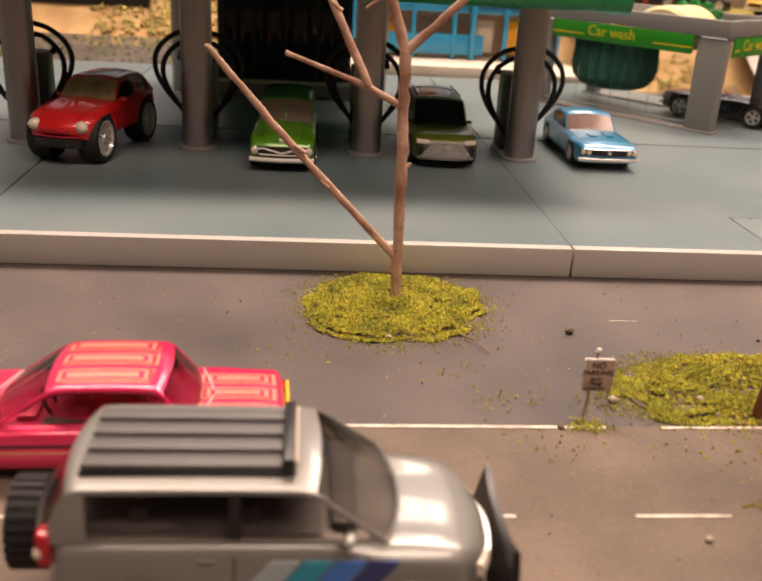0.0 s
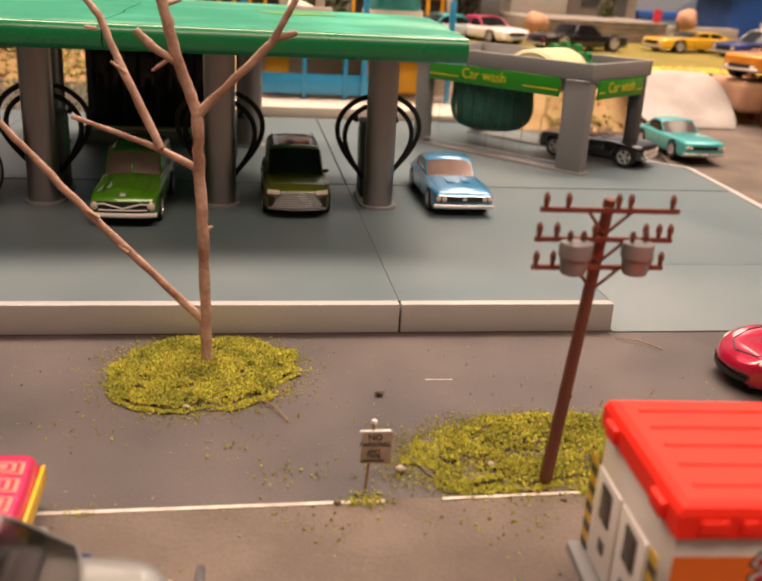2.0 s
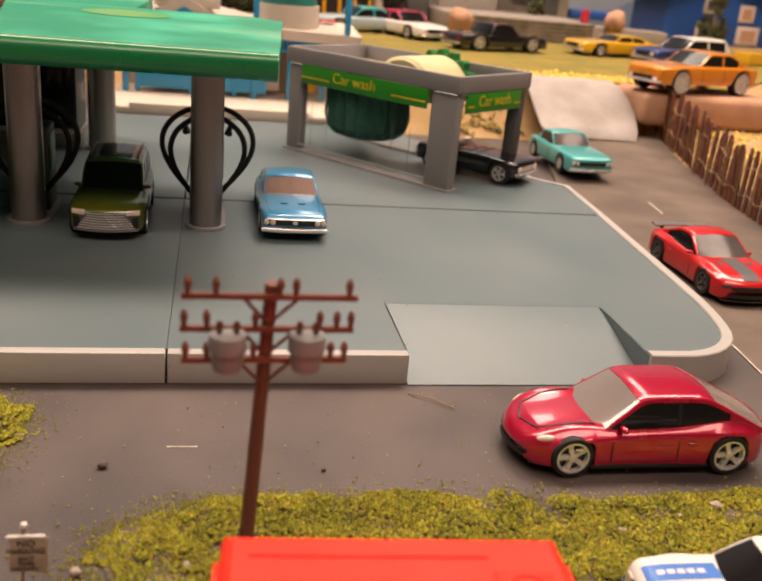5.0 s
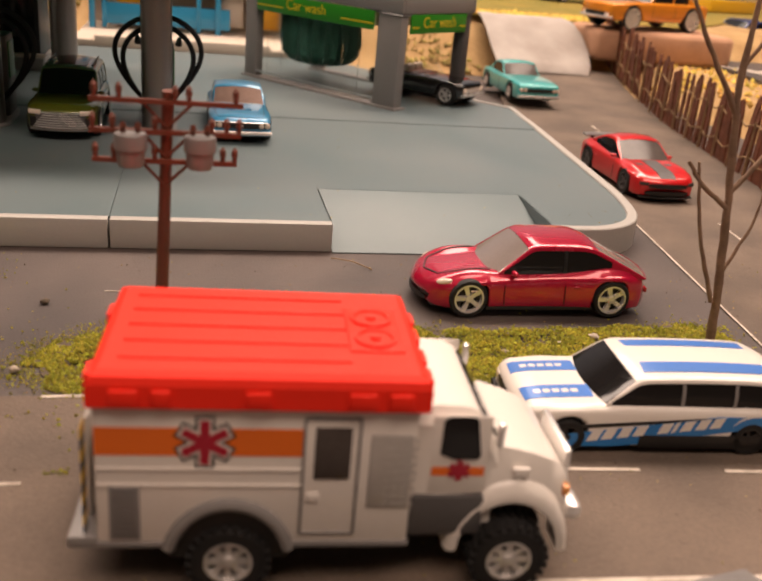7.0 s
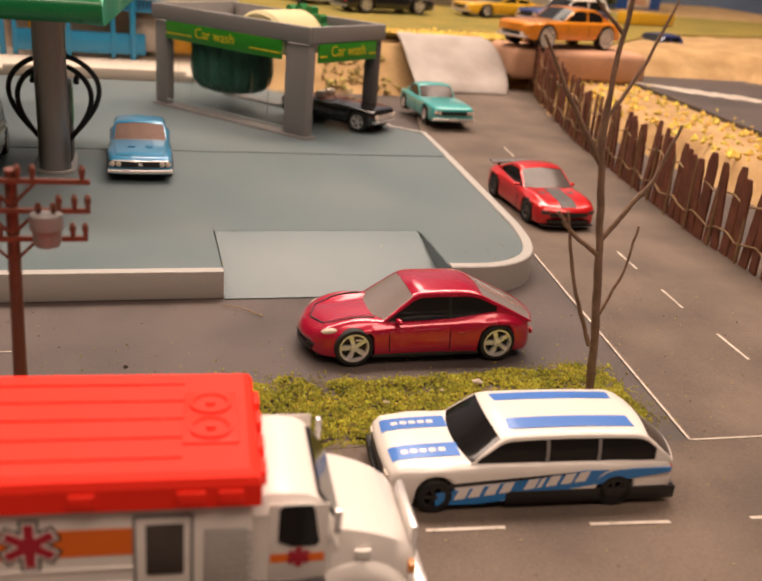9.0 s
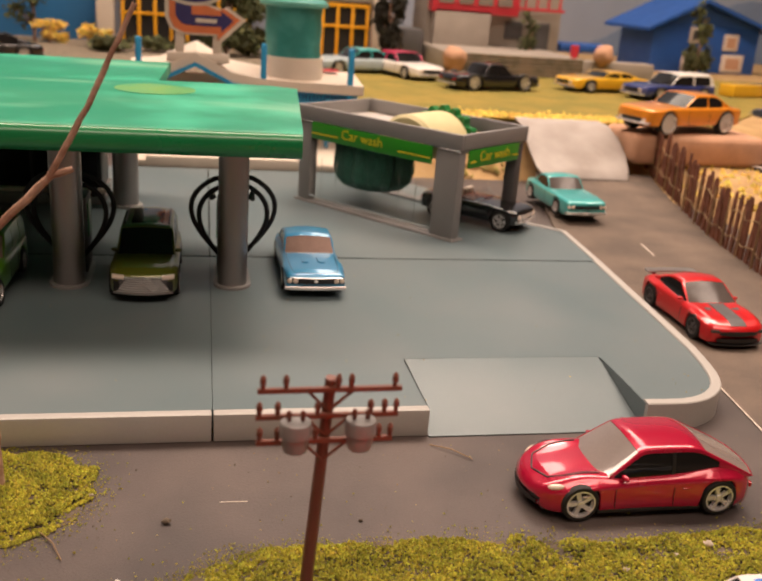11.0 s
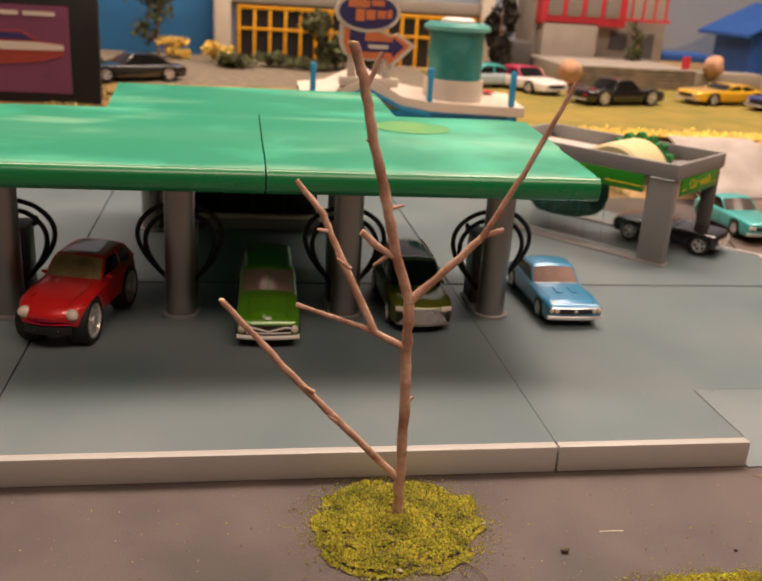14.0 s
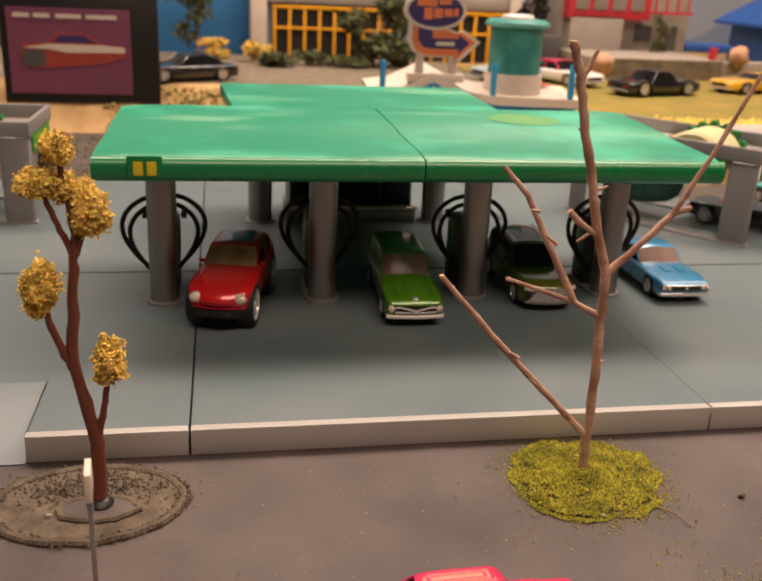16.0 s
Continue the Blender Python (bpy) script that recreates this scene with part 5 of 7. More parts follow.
sp.matrix_basis = place(-3.85, 0.25, 1.4, 90)
part("tyre", lathe(B(), [(0.36, -0.28), (0.64, -0.28), (0.7, -0.2), (0.7, 0.2), (0.64, 0.28), (0.36, 0.28)], 30, "y"), "rubber", sp)
for k in range(26):
    a = 2 * math.pi * k / 26
    part("tread_block", box(B(), (0, 0, 0), (0.11, 0.5, 0.09), 0, Matrix.Translation((0.7 * math.cos(a), 0, 0.7 * math.sin(a))) @ Matrix.Rotation(-a + math.pi / 2, 4, "Y")), "rubber", sp, smooth=0)

# pink cruiser
pink = car("model_car", place(-13.15, -10.75, 0.03, 182), "hot pink metal model cruiser with coral roof lines", "pinkp", L=7.7, W=2.85, top=((0, 1.05), (0.015, 1.16), (0.3, 1.18), (0.62, 1.16), (0.96, 1.08), (1, 0.96)), plan=((0, 0.94), (0.04, 0.97), (0.3, 1.0), (0.9, 0.98), (1, 0.92)), house=(1.85, 2.45, 4.55, 5.65), belt=1.16, roof=1.88, shoulder=0.92, wr=0.78, seats="pinkp", tail=0.08, nose=0.15, glass=dict(windshield="cabin", side_window="cabin", rear_window="cabin"), wheels=(1.5, 6.1), r=0.5, bpillar=False, cpillar=0.45, doors=False, rail=0.06)
for y in (-0.66, 0.0, 0.66):
    for inset, mat_, up in ((0.0, "pinkline", 0.01), (0.04, "star", 0.014), (0.08, "pinkline", 0.018), (0.12, "pinkp", 0.022), (0.17, "pinkline", 0.026)):
        roof_strip(pink, "roof_panel_line", y - 0.25 + inset, y + 0.25 - inset, -1.3 + inset * 2, 0.75 - inset * 2, mat_, "coral pinstriped roof panel", up)
        hood_strip(pink, "deck_panel_line", y - 0.25 + inset, y + 0.25 - inset, 0.2 + inset * 2, 1.8 - inset * 2, mat_, "", up)
for s in (-1, 1):
    for z in (0.72, 0.86):
        detail(pink, "side_pinstripe", (0, s * 1.424, z), (6.6, 0.02, 0.04), "black" if z > 0.8 else "pinkline", 0.0)
detail(pink, "rear_plate", (-3.9, 0, 0.72), (0.08, 2.4, 0.4), "hazard", 0.02, "yellow tail panel")
deck_line(pink, [(5.62, -1.18), (5.95, 0.0), (5.62, 1.18)], 0.03, "chrome", "windshield_trim")
deck_line(pink, [(1.78, -1.18), (1.45, 0.0), (1.78, 1.18)], 0.03, "chrome", "rear_trim")

# white and blue estate car
wag = car("model_car", place(13.4, -11.55, 0.03, 176), "white metal model estate car with blue stripes and slogan bars", "white", L=6.95, W=2.75, top=((0, 1.0), (0.02, 1.12), (0.6, 1.16), (0.96, 1.08), (1, 0.98)), plan=((0, 0.93), (0.05, 0.97), (0.4, 1.0), (0.9, 0.98), (1, 0.93)), posts=(0.36, 0.68), nose=0.1, tail=0.08, fine=130, house=(0.1, 0.85, 4.3, 5.1), belt=1.14, roof=1.74, wr=0.80, wb=0.9, glass="glass", wheels=(1.5, 5.85), r=0.42, sill=0.18, rim="black", cpillar=0.3, bumper="black", doors=False, frame_mat="white", b_mat="grey", pillar=0.1, rail=0.05)
for y in (-0.62, 0.62):
    roof_strip(wag, "roof_stripe", y - 0.2, y + 0.2, -2.65, 0.85, "stripe_blue", "blue roof stripe")
    hood_strip(wag, "hood_stripe", y - 0.26, y + 0.26, 5.2, 6.8, "stripe_blue", "blue hood stripe", 0.016)
    for q in range(5):
        hood_strip(wag, "slogan_bar", y - 0.07, y + 0.07, 5.5 + 0.22 * q, 5.66 + 0.22 * q, "white", "", 0.022)
for s in (-1, 1):
    y = s * 1.378
    bm = B()
    flash = [(2.35, 0.2), (2.35, 0.5), (-1.1, 0.98), (-3.3, 1.0), (-3.3, 0.88), (-0.9, 0.52), (0.4, 0.3), (1.3, 0.2)]
    loft(bm, [[(x, y - s * 0.03, z) for x, z in flash], [(x, y, z) for x, z in flash]])
    part("side_flash", bm, "azure", wag, "slanted blue side flash", smooth=0)
    bm = B()
    loft(bm, [[(2.3, y - s * 0.03, 0.64), (2.3, y - s * 0.03, 0.72), (-1.2, y - s * 0.03, 0.97), (-1.2, y - s * 0.03, 0.9)], [(2.3, y, 0.64), (2.3, y, 0.72), (-1.2, y, 0.97), (-1.2, y, 0.9)]])
    part("side_flash", bm, "black", wag, smooth=0)
    # black lower side, also standing in for the shadow over the rear wheel
    detail(wag, "black_lower_side", (-1.4, s * 1.36, 0.33), (4.2, 0.06, 0.34), "black", 0.02)
    for k, x in enumerate((1.75, 1.42, 1.05, 0.7, 0.12, -0.12, -0.4, -0.76, -1.1)):
        wdt, z = (0.1 if k == 5 else 0.25), 0.46 + (1.75 - x) * 0.125
        bar_ = [(x + wdt / 2 + 0.05, z - 0.13), (x - wdt / 2 + 0.05, z - 0.1), (x - wdt / 2 - 0.05, z + 0.16), (x + wdt / 2 - 0.05, z + 0.13)]
        part("slogan_bar", loft(B(), [[(p, y, q) for p, q in bar_], [(p, y + s * 0.01, q) for p, q in bar_]]), "white", wag, smooth=0)

# ---- pole, signs, trees, moss ----
pole = thing("utility_pole", place(1.98, -9.32, 0), "red-brown plastic utility pole with three crossarms, leaning", "utility pole")
top = Vector((0.27, -0.85, 7.15))
part("mast", tube(B(), [(0, 0, -0.1), top * 0.5, top], [0.16, 0.14, 0.12], 12), "brown", pole)
ux = Vector((0.985, 0.06, -0.02)).normalized()
for i, (h, hw) in enumerate(((6.95, 1.5), (6.32, 1.5), (5.7, 1.45))):
    c = top * (h / 7.15) + Vector((0, -0.16, 0))
    arm = part("crossarm", tube(B(), [c - ux * hw, c + ux * hw], 0.07, 4), "brown", pole, "crossarm with insulators", smooth=20)
    for f in ((-0.93, -0.62, 0.1, 0.28, 0.9) if i == 0 else (-0.95, -0.7, -0.15, 0.6, 0.8, 0.97)):
        p = c + ux * hw * f
        part("insulator", lathe(B(), [(0.05, 0), (0.05, 0.1), (0.075, 0.12), (0.06, 0.18), (0.07, 0.22), (0.02, 0.3)], 8, "z", (p.x, p.y, p.z + 0.05)), "brown", arm)
    for s in (-1, 1):
        part("brace", tube(B(), [c + ux * s * 0.5, top * ((h - 0.55) / 7.15) + Vector((0, -0.1, 0))], 0.035, 6), "brown", pole)
for s in (-1, 1):
    c = top * (6.0 / 7.15) + ux * s * 0.68 + Vector((0, -0.42, 0))
    tr = part("transformer", lathe(B(), [(0.02, -0.36), (0.24, -0.34), (0.27, -0.25), (0.29, 0.0), (0.33, 0.02), (0.33, 0.25), (0.31, 0.32), (0.02, 0.36)], 20, "z", tuple(c)), "grey", pole, "grey drum transformer")
    for q in (-0.14, 0.14):
        part("bushing", lathe(B(), [(0.05, 0.3), (0.05, 0.42), (0.075, 0.45), (0.04, 0.55), (0.01, 0.56)], 8, "z", (c.x + q, c.y, c.z)), "brown", tr)

sign = thing("street_sign", place(-2.3, -9.32, 0, 0), "small weathered no-parking sign on a thin wire post", "street sign")
part("post", tube(B(), [(0, 0.02, -0.05), (0.12, 0, 1.75)], 0.035, 6), "wire", sign)
part("post_tip", tube(B(), [(0.12, 0, 1.72), (0.13, 0, 1.8)], 0.06, 6), "white", sign)
board = part("board", box(B(), (0.14, -0.06, 1.14), (0.70, 0.04, 0.80), 0.01, Matrix.Rotation(radians(3), 4, "Y")), "paper", sign, "yellowed paper sign board")
part("board_edge", box(B(), (0.16, -0.06, 1.55), (0.70, 0.06, 0.05), 0.01), "white", sign)
for wd, sz, z in (("NO", 0.21, 1.40), ("PARKING", 0.17, 1.22), ("ANY", 0.15, 1.05), ("TIME", 0.15, 0.92)):
    lettering("sign_text", wd, sz, "black", place(0.145 + (z - 1.1) * 0.05, -0.085, z, 0, 90), board)
part("text_bar", box(B(), (0.12, -0.082, 0.81), (0.5, 0.006, 0.04)), "black", board, smooth=0)

post = thing("street_sign", place(-21.75, -9.2, 0, 0), "thin grey sign post with a weathered board seen edge-on", "street sign")
part("post", box(B(), (0, 0, 2.4), (0.13, 0.1, 4.9), 0.02), "grey", post)
part("board", box(B(), (0.0, 0.0, 4.85), (0.16, 0.8, 0.75), 0.03, Matrix.Rotation(radians(6), 4, "Z")), "ivory", post)


def limb(parent, pts, r0, r1, mat, name="branch", seg=9, jit=0.022):
    out = []
    n = 6
    for a, b in zip(pts, pts[1:]):
        for k in range(n):
            out.append(Vector(a).lerp(Vector(b), k / n))
    out.append(Vector(pts[-1]))
    m = len(out) - 1
    for i in range(1, m):
        out[i] = out[i] + Vector((random.uniform(-jit, jit), random.uniform(-jit, jit), 0))
    rad = [(r0 + (r1 - r0) * i / m) * (1.0 + 0.10 * random.uniform(-1, 1)) for i in range(m + 1)]
    ob = part(name, tube(B(), out, rad, seg), mat, parent, smooth=70)
    return ob


random.seed(3)
tree = thing("twig_tree", place(0, 0), "bare twig standing as a leafless tree in moss", "tree")
P = lambda x, z, y=-2.4: (x, y, z)
limb(tree, [P(-6.15, -0.1), P(-6.2, 1.7), P(-6.22, 4.05), P(-6.3, 5.93), P(-6.32, 7.43), P(-6.84, 8.86), P(-7.13, 10.23), P(-7.62, 11.93), P(-7.95, 13.54), P(-8.33, 14.6)], 0.17, 0.14, "bark", "trunk", 12, 0.03)
limb(tree, [P(-6.3, 1.5), P(-8.32, 3.57, -2.3), P(-9.96, 5.29, -2.2), P(-11.71, 7.25, -2.05)], 0.13, 0.09, "bark")
limb(tree, [P(-6.3, 5.9), P(-7.39, 6.45, -2.3), P(-9.6, 7.22, -2.2)], 0.12, 0.065, "bark")
limb(tree, [P(-7.3, 6.45), P(-8.35, 8.61, -1.8), P(-8.87, 9.76, -1.4), P(-9.62, 10.6, -1.0)], 0.12, 0.085, "bark")
limb(tree, [P(-6.3, 7.4), P(-4.24, 9.43), P(-3.71, 9.62)], 0.13, 0.08, "bark")
limb(tree, [P(-4.3, 9.4), P(-3.29, 11.26), P(-2.06, 13.89)], 0.1, 0.065, "bark")
limb(tree, [P(-6.83, 8.75), P(-7.4, 9.1), P(-7.84, 9.5)], 0.1, 0.11, "bark")
limb(tree, [P(-7.89, 13.6), P(-7.54, 14.41)], 0.08, 0.07, "bark")
for (x, z), (x2, z2) in (((-6.1, 4.2), (-5.95, 4.3)), ((-7.5, 11.9), (-7.85, 12.1)), ((-7.0, 10.2), (-6.65, 10.3)), ((-9.0, 4.5), (-9.3, 4.7)), ((-8.1, 8.4), (-8.5, 8.7)), ((-6.9, 8.9), (-7.45, 8.5)), ((-8.8, 9.5), (-9.1, 9.55)), ((-8.3, 3.5), (-8.55, 3.7))):
    limb(tree, [P(x, z), P(x2, z2)], 0.07, 0.04, "bark", "spur", 6, 0.0)
for x, z in ((-8.33, 14.6), (-11.72, 7.26)):
    part("cut_end", lathe(B(), [(0.01, 0.0), (0.15 if z > 10 else 0.09, 0.0), (0.14 if z > 10 else 0.08, 0.06), (0.01, 0.07)], 12, "z", (x, -2.4 if z > 10 else -2.05, z)), "cut", tree)

rt = thing("twig_tree", place(0, 0), "thin grey dead twig standing beside the side street", "tree")
Q = lambda x, z, y=-7.8: (x, y, z)
limb(rt, [Q(17.35, -0.1), Q(17.15, 2.2), Q(16.8, 4.65), Q(16.3, 7.7), Q(16.35, 9.7), Q(16.6, 12.0)], 0.14, 0.06, "paleb", "trunk", 9)
limb(rt, [Q(17.05, 1.6), Q(16.2, 3.6), Q(15.7, 5.6)], 0.07, 0.04, "paleb")
limb(rt, [Q(16.9, 4.3), Q(15.9, 5.0), Q(15.4, 5.6)], 0.08, 0.05, "paleb")
limb(rt, [Q(16.8, 4.8), Q(18.0, 6.4), Q(18.6, 8.0)], 0.08, 0.04, "paleb")
limb(rt, [Q(16.5, 6.8), Q(15.2, 8.6), Q(14.3, 10.1)], 0.08, 0.04, "paleb")
limb(rt, [Q(16.3, 8.0), Q(17.2, 9.6), Q(17.8, 11.2)], 0.06, 0.03, "paleb")
limb(rt, [Q(16.4, 10.2), Q(14.6, 11.8), Q(13.1, 13.7)], 0.05, 0.025, "paleb")
limb(rt, [Q(17.1, 2.4), Q(17.7, 3.8), Q(17.9, 5.2)], 0.05, 0.03, "paleb")
for x, z in ((13.1, 13.7), (17.8, 11.2), (16.6, 12.0)):
    limb(rt, [Q(x, z), Q(x + 0.4, z + 0.3)], 0.04, 0.12, "mossdry", "tuft", 6, 0.1)


def flock(name, spots, mat, label, category, size=(0.06, 0.13), parent=None, ztab=None):
    """Very many small irregular crumbs, joined."""
    vs, fs = [], []
    for x, y, z in spots:
        s = random.uniform(*size)
        a = random.uniform(0, 6.28)
        base = len(vs)
        for k in range(4):
            b = a + k * 1.571 + random.uniform(-0.3, 0.3)
            q = s * random.uniform(0.6, 1.2)
            vs.append(((x + q * math.cos(b)) * U, (y + q * math.sin(b)) * U, (z + s * random.uniform(-0.2, 0.3)) * U))
        vs.append(((x + random.uniform(-0.3, 0.3) * s) * U, (y + random.uniform(-0.3, 0.3) * s) * U, (z + s * random.uniform(0.7, 1.3)) * U))
        vs.append((x * U, y * U, (z - s * 0.6) * U))
        for k in range(4):
            j = (k + 1) % 4
            fs.append((base + k, base + j, base + 4))
            fs.append((base + j, base + k, base + 5))
    me = bpy.data.meshes.new(name)
    me.from_pydata(vs, [], fs)
    me.materials.append(M[mat])
    ob = new(name, me)
    return tagged(ob, label, category, kind="stuff")


def inside(x, y, poly):
    c = False
    for (x0, y0), (x1, y1) in zip(poly, poly[1:] + poly[:1]):
        if (y0 > y) != (y1 > y) and x < (x1 - x0) * (y - y0) / (y1 - y0) + x0:
            c = not c
    return c


def scatter(poly, n, z=0.05, lump=0.18):
    xs, ys = [p[0] for p in poly], [p[1] for p in poly]
    cx, cy = sum(xs) / len(xs), sum(ys) / len(ys)
    out = []
    while len(out) < n:
        x, y = random.uniform(min(xs), max(xs)), random.uniform(min(ys), max(ys))
        wob = 0.9 * (noise.noise(Vector((x * 0.9, y * 0.9, 3))))
        if inside(x + wob, y + wob * 0.7, poly):
            h = noise.noise(Vector((x * 1.3, y * 1.3, 0)))
            if h < -0.32 and random.random() < 0.6:
                continue
            rim = 1.0 if inside(x + wob * 1.0 + (x - cx) * 0.14, y + wob * 0.7 + (y - cy) * 0.14, poly) else 0.25
            out.append((x, y, z + rim * (max(0, 0.08 + h * lump) + random.uniform(0, 0.08))))
    return out


random.seed(11)
ISLE = [(-6.2 + 2.75 * math.cos(2 * math.pi * k / 24), -2.85 + 2.6 * math.sin(2 * math.pi * k / 24)) for k in range(24)]
VERGE = [(-1.0, -7.2), (0.2, -6.5), (1.3, -6.1), (3.5, -5.95), (8.4, -6.15), (11.2, -6.6), (14.1, -6.4), (17.3, -6.0), (18.6, -6.4), (18.5, -9.2), (17.4, -9.9), (4.2, -9.75), (1.8, -9.7), (-0.3, -9.4), (-1.4, -8.3)]
grow = lambda poly, f: [(sum(p[0] for p in poly) / len(poly) + (x - sum(p[0] for p in poly) / len(poly)) * f, sum(p[1] for p in poly) / len(poly) + (y - sum(p[1] for p in poly) / len(poly)) * f) for x, y in poly]


def rough(poly, n=6):
    """A polygon with its sides broken up unevenly."""
    out = []
    for (x0, y0), (x1, y1) in zip(poly, poly[1:] + poly[:1]):
        for k in range(n):
            x, y = x0 + (x1 - x0) * k / n, y0 + (y1 - y0) * k / n
            out.append((x + 0.3 * noise.noise(Vector((x * 1.6, y * 1.6, 5))), y + 0.3 * noise.noise(Vector((x * 1.6, y * 1.6, 8)))))
    return out


tagged(part("moss_bed", prism(B(), rough(grow(ISLE, 0.95)), -0.02, 0.025), "soil", smooth=0), "brown soil bed under the moss island", "soil", kind="structure")
tagged(part("moss_bed", prism(B(), rough(grow(VERGE, 0.985)), -0.02, 0.042), "soil", smooth=0), "brown soil bed under the moss verge", "soil", kind="structure")
flock("moss", scatter(ISLE, 10500, 0.02, 0.12), "moss", "yellow-green moss flock round the twig tree", "moss", (0.025, 0.07))
flock("moss", scatter(VERGE, 25000, 0.02, 0.14), "moss", "yellow-green moss flock on the street verge", "moss", (0.025, 0.07))
spots = []
for _ in range(1500):
    x, y = random.uniform(-14, 19), random.uniform(-12.5, -0.8)
    d = min(((x + 6.2) ** 2 + (y + 2.9) ** 2) ** 0.5 - 2.7, max(0, abs(y + 8) - 1.8) + max(0, -1 - x))
    if random.random() < math.exp(-max(0, d) * 1.3):
        spots.append((x, y, 0.05))
for cx, cy, n, sp_ in ((-2.3, -9.8, 170, 0.28), (-4.0, -8.6, 40, 0.5), (-1.4, -8.9, 120, 0.5), (-8.6, -9.9, 22, 0.2), (-5.2, -7.2, 30, 0.5), (0.2, -12.9, 16, 0.12), (-9.2, -6.2, 24, 0.6), (0.9, -10.6, 60, 0.9), (-3.5, -10.6, 40, 0.9)):
    for _ in range(n):
        spots.append((random.gauss(cx, sp_), random.gauss(cy, sp_ * 0.6), 0.05))
halo, fine = [], []
for poly, n in ((ISLE, 2600), (VERGE, 5200)):
    for _ in range(n):
        k = random.randrange(len(poly))
        (x0, y0), (x1, y1) = poly[k], poly[(k + 1) % len(poly)]
        f = random.random()
        cx, cy = sum(p[0] for p in poly) / len(poly), sum(p[1] for p in poly) / len(poly)
        x, y = x0 + (x1 - x0) * f, y0 + (y1 - y0) * f
        d = Vector((x - cx, (y - cy) * (1 if poly is ISLE else 3))).normalized()
        q = abs(random.gauss(0, 0.42)) - 0.15
        (halo if random.random() < 0.4 else fine).append((x + d.x * q, y + d.y * q, 0.045))
flock("moss_crumbs", halo, "moss", "thin fringe of moss crumbs round the moss", "moss", (0.014, 0.042))
flock("dust_crumbs", fine, "mossdry", "fine straw dust fringing the moss", "crumbs", (0.006, 0.018))
flock("moss_crumbs", spots, "moss", "loose moss crumbs scattered on the street", "moss", (0.016, 0.05))
flock("dust_crumbs", [(random.uniform(-28, 26), random.uniform(-17, -0.6), 0.045) for _ in range(900)], "mossdry", "fine straw-coloured crumbs scattered on the street", "crumbs", (0.012, 0.035))
flock("dust_crumbs", [(random.uniform(-28, 20), random.uniform(0.6, 16), 1.0) for _ in range(110)], "mossdry", "fine crumbs on the forecourt", "crumbs", (0.012, 0.04))
flock("dust_crumbs", [(random.uniform(-24, 26), random.uniform(-17, -0.6), 0.045) for _ in range(420)], "soil", "fine dark grit scattered on the street", "grit", (0.012, 0.04))


def pebble(x, y, z, s, mat, label):
    bm = B()
    bmesh.ops.create_icosphere(bm, subdivisions=2, radius=1.0)
    for v in bm.verts:
        f = 0.8 + 0.35 * noise.noise(v.co * 1.7 + Vector((x, y, 0)))
        v.co = Vector((v.co.x * s * f, v.co.y * s * 0.8 * f, v.co.z * s * 0.65 * f))
    ob = part("pebble", bm, mat, smooth=60, at=place(x, y, z + s * 0.4))
    return tagged(ob, label, "pebble", "pebbles on the moss")


for x, y, s, mm in ((0.88, -8.59, 0.16, "stone"), (-1.38, -8.68, 0.16, "stone"), (-6.6, -5.2, 0.11, "stone"), (11.1, -7.9, 0.14, "stone"), (14.1, -7.0, 0.2, "stone"), (12.9, -7.4, 0.14, "stone"), (-3.5, -3.1, 0.1, "stone"), (-24.0, -3.4, 0.16, "stone"), (1.8, -8.4, 0.1, "stone"), (-1.25, -14.0, 0.1, "stone"), (7.5, -8.2, 0.12, "stone")):
    pebble(x, y, 0.06, s, mm, "small pale pebble lying in the moss")
for x, y, s in ((-1.31, -4.56, 0.17), (-3.0, -9.9, 0.12), (4.2, -4.9, 0.08), (2.2, -10.1, 0.1)):
    pebble(x, y, 0.02, s, "soil", "dark crumb of soil on the street")
for x, y, a, l in ((7.9, -1.2, -40, 1.6), (3.0, -6.6, 20, 1.8), (-4.3, -5.4, -60, 1.5), (18.4, 23.3, 10, 0.6)):
    st = part("straw", tube(B(), [(-l / 2, 0, 0), (0, 0.08, 0.06), (l / 2, 0, 0)], 0.02, 5), "wire", at=place(x, y, 0.06 if y < 5 else 1.05, a))
    tagged(st, "thin dry straw lying on the ground", "straw", "dry straws")
stripe((0.2, -3.6), (1.0, -3.62), 0.04, 0.02, label="faint white scratch on the asphalt")

# planter with the ochre tree
bed = thing("planter_bed", place(-22.9, -2.7, 0), "oval soil bed with a dark gritty rim", "planter")
oval = lambda rx, ry, n=36, j=0.06: [(rx * (1 + j * noise.noise(Vector((k * 0.7, rx, 2)))) * math.cos(2 * math.pi * k / n), ry * (1 + j * noise.noise(Vector((k * 0.7, rx, 9)))) * math.sin(2 * math.pi * k / n)) for k in range(n)]
part("soil_fill", prism(B(), oval(2.9, 2.0), -0.02, 0.09, 0.02), "soil", bed)
part("grit_rim", tube(B(), [(x, y, 0.02) for x, y in oval(2.95, 2.1)], 0.16, 8, closed=True), "soil", bed, "dark gritty rim")
part("inner_ring", tube(B(), [(0.35 + x, -0.5 + y, 0.12) for x, y in oval(1.15, 0.62, 30, 0.2)], 0.13, 8, closed=True), "soil", bed)
part("inner_mound", prism(B(), [(0.35 + x, -0.5 + y) for x, y in oval(1.1, 0.58)], 0.05, 0.2, 0.05), "asphalt", bed)
random.seed(17)
